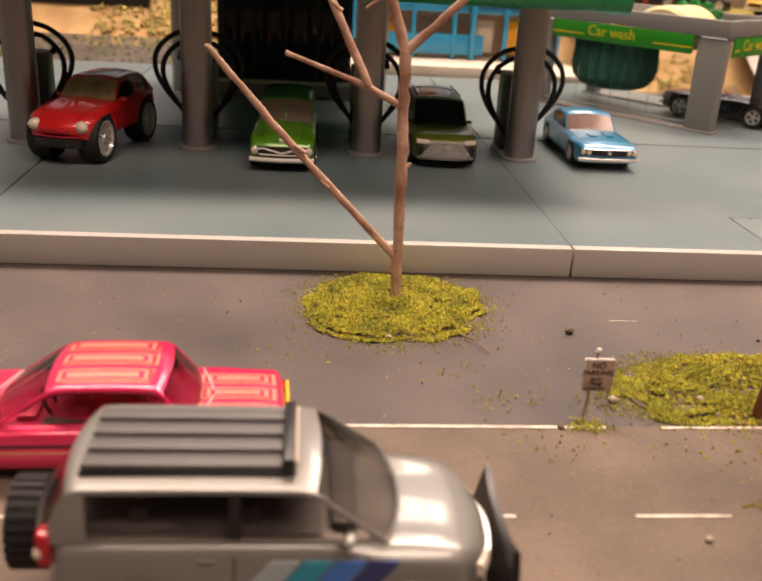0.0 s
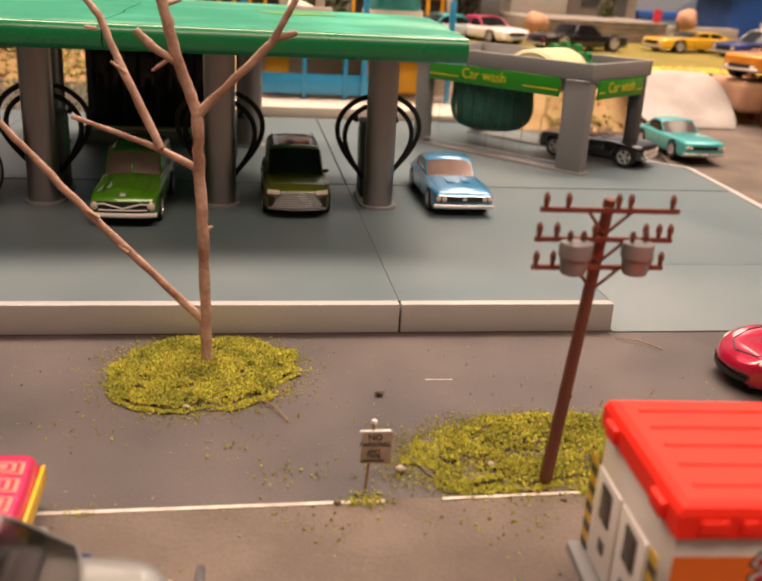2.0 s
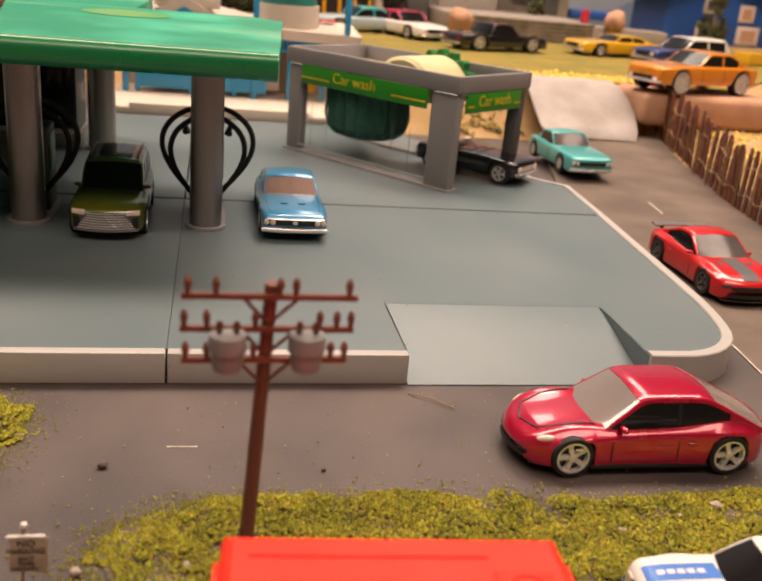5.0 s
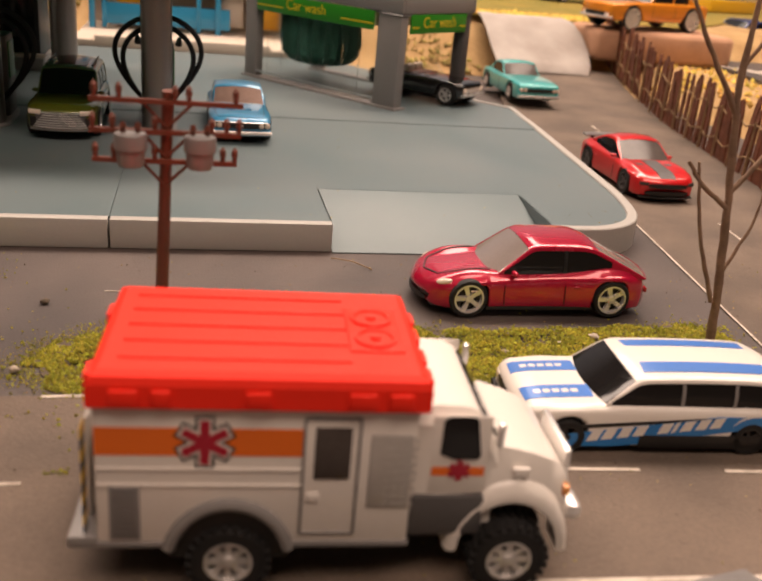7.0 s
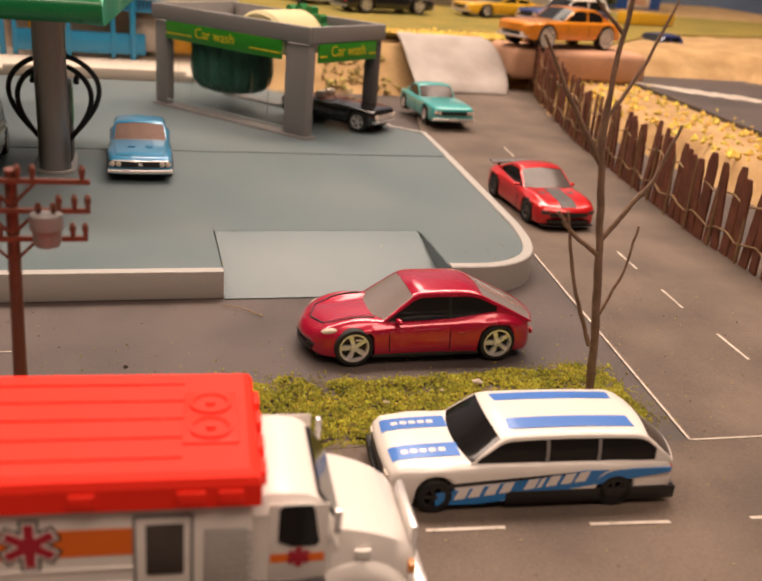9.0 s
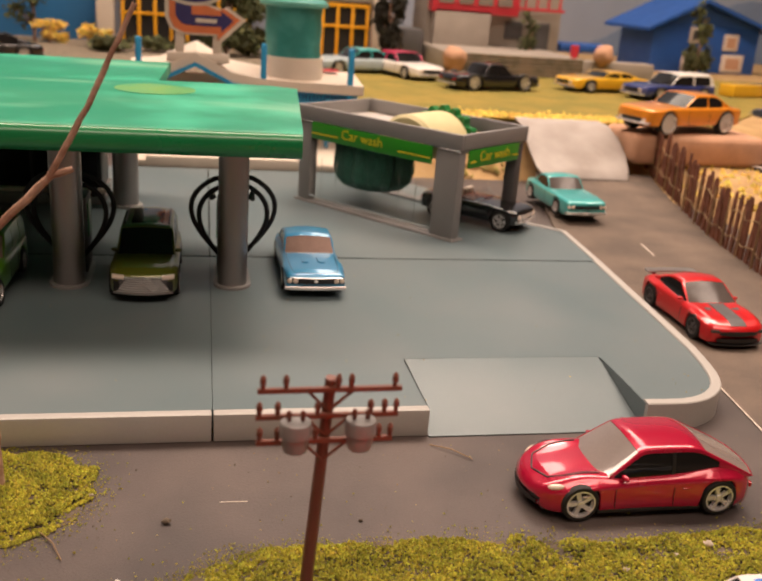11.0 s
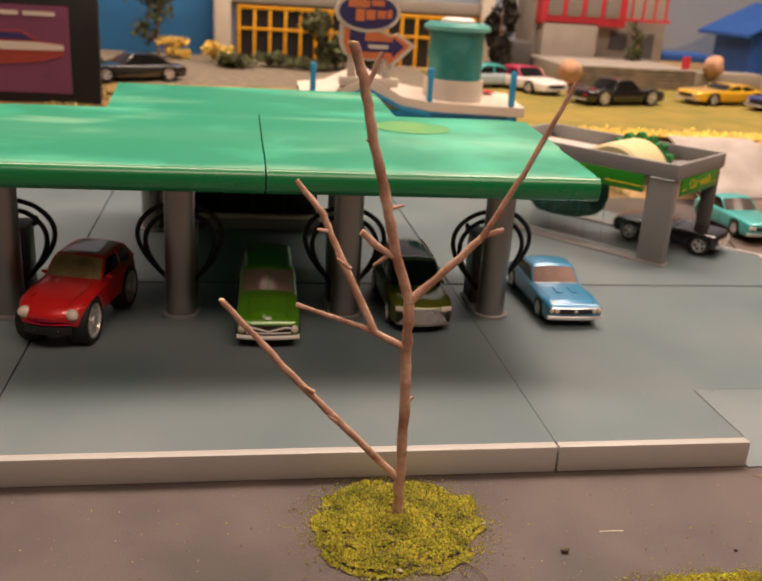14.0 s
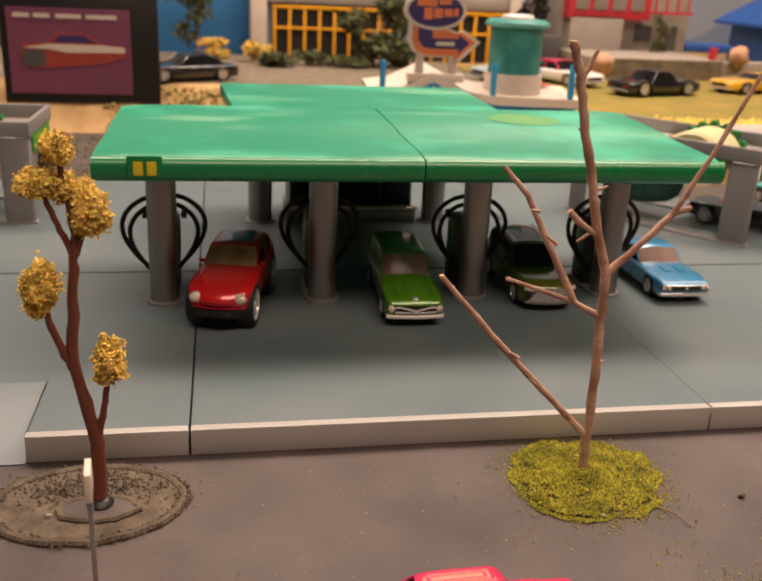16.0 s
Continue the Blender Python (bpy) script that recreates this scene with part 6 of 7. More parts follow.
flock("bed_grit", [(-22.9 + random.gauss(0, 1.3), -1.9 + random.gauss(0, 0.55), 0.1) for _ in range(700)] + [(-22.9 + random.gauss(2.95, 0.12) * math.cos(a), -2.7 + random.gauss(2.1, 0.12) * math.sin(a), 0.1) for a in [random.uniform(0, 6.28) for _ in range(1800)]], "soil", "dark loose grit in the planter bed", "grit", (0.03, 0.08))
yt = thing("ochre_tree", place(0, 0), "brown twig tree with ochre foam foliage clumps", "tree")
R = lambda x, z, y=-3.0: (x, y, z)
limb(yt, [R(-22.5, 0.1), R(-22.45, 2.4), R(-23.0, 5.1), R(-22.75, 8.0), R(-22.66, 9.0), R(-22.9, 11.0)], 0.24, 0.08, "brown", "trunk", 10, 0.03)
limb(yt, [R(-22.45, 2.3), R(-22.15, 3.8), R(-21.92, 5.0)], 0.13, 0.07, "brown")
limb(yt, [R(-23.0, 4.9), R(-23.5, 6.2), R(-23.66, 7.3)], 0.14, 0.08, "brown")
limb(yt, [R(-22.7, 8.3), R(-23.1, 9.3), R(-23.5, 10.4)], 0.12, 0.06, "brown")
limb(yt, [R(-22.66, 8.4), R(-22.3, 9.6)], 0.1, 0.06, "brown")
limb(yt, [R(-22.5, 2.2), R(-22.7, 2.7)], 0.05, 0.03, "brown", "spur")
part("root_collar", lathe(B(), [(0.4, 0.1), (0.42, 0.25), (0.3, 0.42), (0.2, 0.45)], 14, "z", (-22.5, -3.0, 0)), "black", yt)
random.seed(23)
for cx, cz, sx, sz, cy in ((-22.95, 11.4, 0.45, 0.5, -3.0), (-23.55, 10.5, 0.6, 0.45, -3.1), (-22.9, 10.3, 0.5, 0.5, -2.8), (-22.25, 9.75, 0.62, 0.95, -3.0), (-23.68, 7.5, 0.6, 0.75, -3.0), (-23.9, 6.8, 0.25, 0.3, -3.0), (-21.92, 5.1, 0.52, 0.85, -3.0)):
    bm = B()
    bmesh.ops.create_icosphere(bm, subdivisions=4, radius=1.0)
    for v in bm.verts:
        q = v.co.copy()
        f = 0.78 + 0.4 * noise.noise(q * 1.6 + Vector((cx, cz, 0))) + 0.28 * noise.noise(q * 4.5 + Vector((cz, cx, 3))) + 0.14 * noise.noise(q * 10)
        v.co = Vector((cx + q.x * sx * f, cy + q.y * sx * f, cz + q.z * sz * f))
    seeds = [tuple(v.co) for v in bm.verts]
    cl = part("foliage_clump", bm, "foliage", yt, "crumbly ochre foam clump", smooth=0)
    random.shuffle(seeds)
    cr = flock("foam_crumb", [(x + random.gauss(0, 0.05), y + random.gauss(0, 0.05), z + random.gauss(0, 0.05)) for x, y, z in seeds[:1600]], "foliage", "", "", (0.03, 0.075))
    cr.parent = cl
# ---- rising side street, ramp, fence ----
TZ = 4.5
rings = []
for y, x0, x1, z in ((23.9, 22.2, 33.2, 0.03), (28, 22.9, 33.9, 0.12), (32, 23.9, 34.5, 0.4), (36, 25.0, 35.2, 0.75), (41, 26.3, 36.4, 1.15)):
    rings.append([(x0, y, z - 0.4), (x1, y, z - 0.4), (x1, y, z), (x0, y, z)])
tagged(part("road", loft(B(), rings), "street", smooth=60), "brown-grey side street rising towards the ramp", "road", kind="structure")
rings = []
random.seed(31)
for y, x0, x1, z in ((38.8, 26.2, 33.4, 1.18), (40.2, 26.0, 34.0, 1.7), (41.6, 25.8, 34.2, 2.7), (43.0, 25.7, 34.0, 3.8), (44.4, 25.6, 33.7, 4.55), (46.0, 25.7, 33.4, 4.75)):
    n = 9
    up = [(x0 + (x1 - x0) * k / n, y, z + 0.12 * noise.noise(Vector((k * 0.6, y * 0.5, 2)))) for k in range(n + 1)]
    rings.append(up + [(x, yy, zz - 0.12) for x, yy, zz in up[::-1]])
tagged(part("ramp", loft(B(), rings), "concrete", smooth=70), "crumpled pale grey paper ramp", "ramp", kind="structure")
fence = thing("picket_fence", place(0, 0), "dark brown picket fence tied with straw wire", "fence")
line = [(29.3, -2.0), (29.75, 1.5), (30.1, 6.2), (31.35, 13.5), (32.2, 18), (33.6, 26), (34.6, 32), (36.3, 40), (38.0, 48)]
pts = []
for a, b in zip(line, line[1:]):
    L_ = math.dist(a, b)
    n = max(1, round(L_ / 0.82))
    pts += [(a[0] + (b[0] - a[0]) * k / n, a[1] + (b[1] - a[1]) * k / n) for k in range(n)]
for i, (x, y) in enumerate(pts):
    z0 = max(0.0, (y - 26) * 0.08)
    h = 3.9 + random.uniform(-0.35, 0.3)
    w = 0.3 + random.uniform(-0.03, 0.04)
    bm = B()
    out = [(-w, 0), (w, 0), (w, h - 0.5), (w * 0.45, h), (-w * 0.45, h), (-w, h - 0.5)]
    loft(bm, [[(0.06, a, b) for a, b in out], [(-0.06, a, b) for a, b in out]])
    part("picket", bm, "picket", fence, smooth=0, at=place(x, y, z0, -12 + random.uniform(-9, 9), random.uniform(-4, 4), random.uniform(-4, 4)))
for zz in (1.0, 2.7):
    part("tie_wire", tube(B(), [(x - 0.12, y, max(0.0, (y - 26) * 0.08) + zz + 0.16 * math.sin(i * 1.9)) for i, (x, y) in enumerate(pts)], 0.05, 5), "wire", fence, "straw tie wire")
for i in range(2, len(pts), 3):
    x, y = pts[i]
    part("stake", tube(B(), [(x - 0.15, y + 0.4, 0), (x - 0.12, y + 0.42, 3.3 + random.uniform(-0.4, 0.3))], 0.06, 5), "wire", fence, "thin straw stake")


# ---- raised back ground ----
def height(x, y):
    front = 41.5 if x > -8 and x < 60 else 40.0
    if -7.5 < x < 13.5:
        front = 53.0
    if x <= -7.5:
        front = 63.0
    h = max(0.0, min(1.0, (y - front) / 6.0))
    h = (h * h * (3 - 2 * h)) * (TZ - 0.1)
    fx = lerp([(p[1], p[0]) for p in line], y)
    r = max(0.0, min(1.0, (x - fx - 0.6) / 3.0)) * (2.0 if y > -2 else max(0.0, 2.0 + (y + 2) * 0.2))
    hh = max(h, r)
    if 24 < x < 37 and y < 46:
        hh = min(hh, 1.0 + max(0, (y - 42)) * 0.9) if y > 24 else 0.0
        hh = min(hh, max(-0.5, (y - 26) * 0.07 - 0.4) if y < 41 else hh)
    return -0.35 + hh + (0.35 if hh > 0.2 else 0) + (0.12 * noise.noise(Vector((x * 0.35, y * 0.35, 0))) if hh > 0.1 else 0)


nx, ny = 150, 130
vs, fs = [], []
for j in range(ny):
    for i in range(nx):
        x, y = -90 + 210 * i / (nx - 1), -12 + 152 * j / (ny - 1)
        vs.append((x * U, y * U, height(x, y) * U))
for j in range(ny - 1):
    for i in range(nx - 1):
        a = j * nx + i
        fs.append((a, a + 1, a + nx + 1, a + nx))
me = bpy.data.meshes.new("bank")
me.from_pydata(vs, [], fs)
me.materials.append(M["sand"])
me.polygons.foreach_set("use_smooth", [True] * len(me.polygons))
tagged(new("ground_bank", me), "sandy bank rising behind the filling station", "ground", kind="structure")
LAWN = [(13.6, 47.2), (20, 46.6), (25.5, 46.2), (34, 46.0), (46, 47), (60, 62), (110, 78), (110, 96), (13.6, 96)]
sheet("lawn", "lawn", LAWN, TZ + 0.08, "flat ochre-green grass mat on the raised back ground", "lawn", 0.2)
sheet("back_floor", "gravel", [(-90, 70), (13.4, 70), (13.4, 139), (-90, 139)], TZ - 0.02, "gritty brown back ground", "ground", 0.2)
random.seed(41)
flock("fallen_leaves", [(random.uniform(12, 40), 46.3 + abs(random.gauss(0, 1.3)), TZ + 0.1) for _ in range(1500)], "foliage", "orange leaf crumbs along the lawn's front edge", "leaves", (0.12, 0.3))
flock("bank_scrub", [(x, y, height(x, y) + 0.05) for x, y in [(random.uniform(19, 25.5), random.uniform(32, 45)) for _ in range(700)]], "mossdry", "dry straw scrub beside the side street", "scrub", (0.1, 0.3))
flock("bank_scrub", [(x, y, height(x, y) + 0.1) for x, y in [(random.uniform(-30, -8), random.uniform(56, 68)) for _ in range(2200)]], "mossdry", "dry straw scrub behind the forecourt", "scrub", (0.12, 0.4))
flock("bank_scrub", [(x, y, height(x, y) + 0.1) for x, y in [(random.uniform(-46, -10), random.uniform(39, 62)) for _ in range(2600)]], "bush", "dull green scrub behind the forecourt", "scrub", (0.15, 0.5))
flock("fence_scrub", [(x, y, height(x, y) + 0.05) for x, y in [(random.uniform(33, 46), random.uniform(2, 44)) for _ in range(700)] if x > lerp([(p[1], p[0]) for p in line], y) + 1.5], "foliage", "orange and straw scrub behind the fence", "scrub", (0.1, 0.35))
tagged(part("foam_block", box(B(), (40.5, 43.6, 3.3), (12.5, 6.2, 2.5), 0.5), "peach", smooth=60), "tan foam block under the orange car", "foam block")
sheet("crossing_road", "asphalt", [(43, 14), (75, 14), (75, 62), (47, 56)], 2.3, "grey street with a zebra crossing behind the fence", "road", 0.3)
for k in range(6):
    stripe((45.6 + 1.3 * k, 40.6 - 1.0 * k), (48.2 + 1.3 * k, 35.2 - 1.0 * k), 0.6, 2.33, label="broad white zebra crossing bar")

# ---- model cars on the back ground ----
S = 1.5


def big(**k):
    return {a: (tuple(q * S for q in b) if isinstance(b, tuple) and a in ("house", "wheels", "lamp_z") else (tuple((u, v * S) for u, v in b) if a == "top" else (b * S if a in ("L", "W", "r", "ww", "sill", "belt", "roof", "crown", "roofcrown", "pillar", "cpillar") else b))) for a, b in k.items()}


BASE = dict(L=7.5, W=2.9, top=SEDAN, house=(0.95, 2.2, 3.9, 4.8), roof=1.78, belt=1.1, wheels=(1.45, 5.9), r=0.52, ww=0.5, sill=0.32, lamp_z=(0.62, 0.86), cpillar=0.6, pillar=0.16, fine=44)
car("model_car", place(30.2, 67.8, TZ + 0.08, 18), "black metal model pickup on the lawn", "blackp", group="cars on the back ground", **big(**dict(BASE, house=(2.4, 2.8, 4.2, 4.9), r=0.62)))
car("model_car", place(22.6, 77.0, TZ + 0.08, -68), "white metal model car with a pink roof and hood", "white", roof_mat="pinkp", group="cars on the back ground", **big(**BASE))
car("model_car", place(17.0, 78.5, TZ + 0.08, 200), "pale teal and white metal model racing car", "pale", roof_mat="teal", group="cars on the back ground", **big(**BASE))
car("model_car", place(45.2, 72.0, TZ + 0.08, 195), "yellow metal model sports car", "yellow", group="cars on the back ground", **big(**dict(BASE, roof=1.5)))
car("model_car", place(51.3, 67.5, TZ + 0.08, 197), "navy blue metal model wagon with a white roof", "navy", roof_mat="white", group="cars on the back ground", **big(**dict(BASE, house=(0.2, 0.7, 3.9, 4.8), roof=1.9)))
car("model_car", place(39.5, 43.4, TZ + 0.1, 199), "orange metal model sedan on oversized chrome wheels", "mustard", group="cars on the back ground", spokes=10, rim_f=0.85, arch=1.06, **big(**dict(BASE, r=0.64, sill=0.5, top=tuple((a, b + 0.35) for a, b in SEDAN), belt=1.45, roof=2.1, wheels=(1.45, 6.05))))
car("model_car", place(57.5, 57.0, 2.35, 190), "dark blue metal model pickup on the crossing street", "navy", group="cars on the back ground", **big(**dict(BASE, house=(2.4, 2.8, 4.2, 4.9))))
car("model_car", place(-22.3, 71.5, TZ, 205), "dusty dark grey metal model car behind the billboard", "blackp", group="cars on the back ground", **big(**BASE))
car("model_car", place(-31.5, 15.6, 1.0, -86), "black metal model car on the forecourt's side", "blackp", **BASE)

# ---- drive-in playset ----
play = thing("toy_drive_in", place(0, 0), "blue and white plastic toy drive-in building with a teal water tank", "toy building")
part("base_plate", box(B(), (3.2, 44.6, 1.2), (18.5, 11.5, 0.5), 0.08), "ivory", play)
part("front_step", box(B(), (1.8, 39.3, 1.35), (12.5, 1.0, 0.8), 0.06), "ivory", play)
for x in (-5.3, 4.3, 11.3):
    part("post", box(B(), (x, 45.8, 4.9), (0.45, 0.6, 9.3), 0.12), "aqua", play, "bright blue post")
part("rear_wall", box(B(), (3.2, 50.0, 3.9), (17.5, 0.4, 5.4), 0.05), "ivory", play)
part("blue_band", box(B(), (3.2, 46.2, 5.55), (17.6, 0.4, 1.0), 0.05), "aqua", play, "blue lattice band under the roof")
for k in range(22):
    part("lattice_bar", box(B(), (4.8 + 0.3 * k, 45.96, 5.55), (0.1, 0.06, 0.6)), "navy", play, smooth=0)
part("counter", box(B(), (0.5, 46.0, 2.6), (9.5, 0.6, 1.6), 0.06), "aqua", play)
for x in (-4.4, -0.5, 2.8, 7.0, 9.6):
    part("door_frame", box(B(), (x, 45.9, 3.5), (0.35, 0.5, 4.0), 0.05), "aqua", play)
for x, m_ in ((-2.6, "yellowtrim"), (5.4, "ivory"), (8.3, "yellowtrim")):
    part("booth", box(B(), (x, 47.6, 3.2), (1.9, 0.6, 2.6), 0.08), m_, play)
bm = B()
prof = [(-6.2, 6.9), (-3.9, 7.2), (-1.0, 8.6), (1.9, 7.2), (4.2, 6.85), (12.4, 6.65)]
loft(bm, [[(x, 45.4, z - 0.75), (x, 45.4, z), (x, 51.2, z + 0.5), (x, 51.2, z - 0.4)] for x, z in prof])
part("white_roof", bm, "ivory", play, "off-white gabled roof", smooth=25)
bm = B()
loft(bm, [[(x, 45.3, z - 1.05), (x, 45.3, z - 0.72), (x, 45.7, z - 0.72), (x, 45.7, z - 1.05)] for x, z in prof[1:5]])
part("gable_trim", bm, "aqua", play, smooth=25)
part("tank_base", lathe(B(), [(0.1, 6.8), (2.55, 6.8), (2.5, 8.55), (0.1, 8.55)], 32, "z", (6.8, 48.3, 0)), "ivory", play)
tank = part("water_tank", lathe(B(), [(0.1, 8.5), (2.3, 8.5), (2.22, 9.6), (2.32, 10.6), (2.24, 11.6), (2.35, 12.4), (2.7, 12.5), (2.7, 12.85), (2.4, 13.05), (0.1, 13.1)], 40, "z", (6.8, 48.3, 0)), "towerteal", play, "marbled teal water tank")
part("tank_rim", lathe(B(), [(2.35, 12.42), (2.78, 12.5), (2.78, 12.8), (2.3, 13.02)], 40, "z", (6.8, 48.3, 0)), "mint", tank)
part("tank_cap", lathe(B(), [(0.05, 13.0), (1.45, 13.0), (1.4, 13.3), (1.1, 13.45), (0.05, 13.5)], 32, "z", (6.8, 48.3, 0)), "white", tank)
part("red_patch", box(B(), (9.6, 50.2, 7.35), (2.6, 1.0, 0.12), 0.03), "redtrim", play)
board = thing("arrow_sign", place(-0.6, 46.0, 0), "coral and indigo arrow sign board on two white legs", "sign board")
for x in (-1.6, 1.25):
    part("leg", box(B(), (x, 0.1, 8.9), (0.7, 0.4, 2.6), 0.08), "ivory", board)
part("sign_base", box(B(), (-0.2, 0.0, 8.2), (4.8, 0.9, 0.7), 0.08), "ivory", board)


def upright(poly, y0, y1):
    bm = B()
    return loft(bm, [[(x, y0, z) for x, z in poly], [(x, y1, z) for x, z in poly]])


arrow = [(-2.7, 12.6), (-2.7, 11.2), (-2.3, 10.3), (-1.4, 9.9), (1.5, 9.9), (1.5, 9.35), (3.45, 11.2), (2.0, 12.1), (1.6, 11.9), (0.4, 12.3), (0.4, 12.7)]
shrink = lambda p, f, c: [(c[0] + (x - c[0]) * f, c[1] + (z - c[1]) * f) for x, z in p]
ar = part("arrow_back", upright(arrow, -0.3, 0.2), "ivory", board, smooth=0)
part("arrow_coral", upright(shrink(arrow, 0.87, (-0.2, 11.1)), -0.36, -0.3), "coral", ar, smooth=0)
inner = [(-1.9, 12.4), (-1.9, 11.3), (-1.5, 10.75), (-1.0, 10.6), (1.55, 10.6), (1.55, 10.2), (2.5, 11.1), (1.55, 11.75), (1.55, 11.4), (-0.7, 11.4), (-0.7, 12.4)]
part("arrow_indigo", upright(inner, -0.41, -0.36), "purple", ar, smooth=0)
part("slogan_bar", upright([(-0.4, 10.85), (1.2, 10.85), (1.2, 11.15), (-0.4, 11.15)], -0.44, -0.41), "ivory", ar, smooth=0)
oval_ = lambda rx, rz, n=32: [(-0.55 + rx * math.cos(2 * math.pi * k / n), 13.6 + rz * math.sin(2 * math.pi * k / n)) for k in range(n)]
ov = part("oval_back", upright(oval_(2.6, 1.55), -0.42, 0.2), "ivory", board, smooth=0)
part("oval_indigo", upright(oval_(2.3, 1.28), -0.48, -0.42), "purple", ov, smooth=0)
for x, z, w, h in ((-1.3, 14.2, 1.7, 0.55), (0.2, 14.3, 1.0, 0.45), (-1.2, 13.35, 0.7, 0.9), (-0.35, 13.4, 0.75, 0.75), (0.5, 13.45, 0.7, 0.6), (1.15, 13.5, 0.4, 0.6)):
    part("slogan_bar", box(B(), (x, -0.5, z), (w, 0.06, h), 0.02), "coral", ov, smooth=0)

# ---- backdrop buildings ----
wall = tagged(part("wall_back", box(B(), (15, 142, 40), (320, 3, 140)), "wallblue", smooth=0), "dull blue painted room wall behind the diorama", "wall", kind="structure")
bm = B()
hill = [(40 + 3 * k, 4 + 12 * math.exp(-((k - 24) / 11) ** 2) + 3 * noise.noise(Vector((k * 0.25, 0, 0)))) for k in range(45)]
loft(bm, [[(x, 140.3, 0), (x, 140.3, z), (x, 140.45, z), (x, 140.45, 0)] for x, z in hill])
tagged(part("backdrop_hill", bm, "hill", smooth=0), "blue hill painted on the wall", "backdrop", kind="structure")
shopb = thing("shop_building", place(0, 0), "white toy shop building with yellow-framed windows", "building")
part("wall", box(B(), (5.5, 103, 12), (40, 3, 16), 0.1), "wallblue", shopb)
part("corner_pier", box(B(), (-13.2, 101, 10.5), (2.2, 2.6, 13), 0.1), "ivory", shopb)
part("corner_pier", box(B(), (23.6, 101, 10.5), (1.8, 2.6, 13), 0.1), "ivory", shopb)
part("fascia", box(B(), (5.2, 100.9, 12.6), (36, 0.8, 1.6), 0.1), "greywall", shopb)
for c0, n in ((-11.0, 8), (9.5, 6)):
    win = part("window_frame", box(B(), (c0 + n * 1.05, 101.2, 7.6), (n * 2.1 + 0.6, 0.4, 7.6)), "black", shopb, "dark shop window", smooth=0)
    for k in range(n + 1):
        part("mullion", box(B(), (c0 + 2.1 * k, 100.9, 7.6), (0.42, 0.5, 7.6), 0.05), "yellowtrim", win)
    for z in (4.0, 8.5, 11.3):
        part("transom", box(B(), (c0 + n * 1.05, 100.85, z), (n * 2.1 + 0.6, 0.5, 0.5 if z > 9 else 0.35), 0.05), "yellowtrim", win)
tagged(part("blue_board", box(B(), (-24, 104, 10), (19.5, 1.5, 18), 0.1), "ply_blue"), "bright blue board standing behind the shops", "board")
tagged(part("red_board", box(B(), (-38, 108, 9), (9, 2, 16), 0.1), "brick"), "red board standing beside the blue board", "board")
tagged(part("dark_board", box(B(), (-52, 106, 9), (16, 2, 18), 0.1), "darkgrey"), "dark board standing behind the billboard", "board")

gb = thing("grey_building", place(0, 0), "grey toy building with a red-framed upper floor and wooden deck", "building")
part("wall", box(B(), (40, 103, 12), (20, 8, 15.5), 0.1), "greywall", gb)
part("side_wing", box(B(), (34.8, 98.2, 8.2), (8, 3, 7.5), 0.1), "greywall", gb)
part("upper_bay", box(B(), (36.5, 98.4, 14.2), (12.5, 3.4, 5.4), 0.1), "redtrim", gb, "pinkish red upper bay")
for x in (32.2, 35.0, 37.8, 40.6):
    part("bay_window", box(B(), (x, 96.6, 14.4), (2.1, 0.2, 3.4), 0.05), "lightwin", gb)
part("balcony_rail", box(B(), (45.5, 97.5, 12.6), (8.5, 0.4, 0.4), 0.05), "redtrim", gb)
for k in range(5):
    part("rail_post", box(B(), (42.2 + 1.7 * k, 97.5, 14.5), (0.25, 0.25, 4.2)), "redtrim", gb)
part("door", box(B(), (47.2, 98.9, 8.6), (2.4, 0.3, 4.4), 0.05), "darkgrey", gb)
part("window", box(B(), (43.0, 98.9, 9.6), (2.6, 0.3, 2.4), 0.05), "darkgrey", gb)
deck = part("deck", box(B(), (38.6, 91.5, 5.9), (18.5, 14.5, 2.6), 0.1), "greywall", gb, "weathered grey timber deck")
for k in range(5):
    part("deck_board", box(B(), (38.6, 84.2 - 0.03 * k, 4.85 + 0.52 * k), (18.6, 0.2, 0.42), 0.05), "gravel", deck)
part("deck_wall", box(B(), (54, 89.5, 5.6), (12, 3, 2.2), 0.1), "greywall", gb)
part("dark_slope", box(B(), (27.5, 98, 6.8), (3.0, 6, 4.5), 0.3), "darkgrey", gb)
for x, y, z, s_ in ((30.2, 83.2, 6.4, 1.45), (52.0, 87.2, 7.6, 1.35)):
    bm = B()
    bmesh.ops.create_icosphere(bm, subdivisions=3, radius=1.0)
    for v in bm.verts:
        f = 1 + 0.25 * noise.noise(v.co * 1.5 + Vector((x, 0, 0)))
        v.co = Vector((v.co.x * s_ * f, v.co.y * s_ * f, v.co.z * s_ * 1.05 * f))
    ob = part("foam_boulder", bm, "peach", smooth=70, at=place(x, y, z))
    tagged(ob, "rounded peach foam boulder by the deck", "boulder", "foam boulders")
tagged(part("red_drum", lathe(B(), [(0.05, 0), (0.5, 0), (0.55, 0.8), (0.5, 1.6), (0.05, 1.6)], 16, "z"), "redtrim", at=place(47.0, 85.4, 7.2)), "small red drum standing on the deck", "drum")
tagged(part("blue_pool", box(B(), (0, 0, 0.6), (8, 5, 1.2), 0.3), "bluehouse", at=place(55, 103, 7.0)), "blue tray behind the deck", "tray")

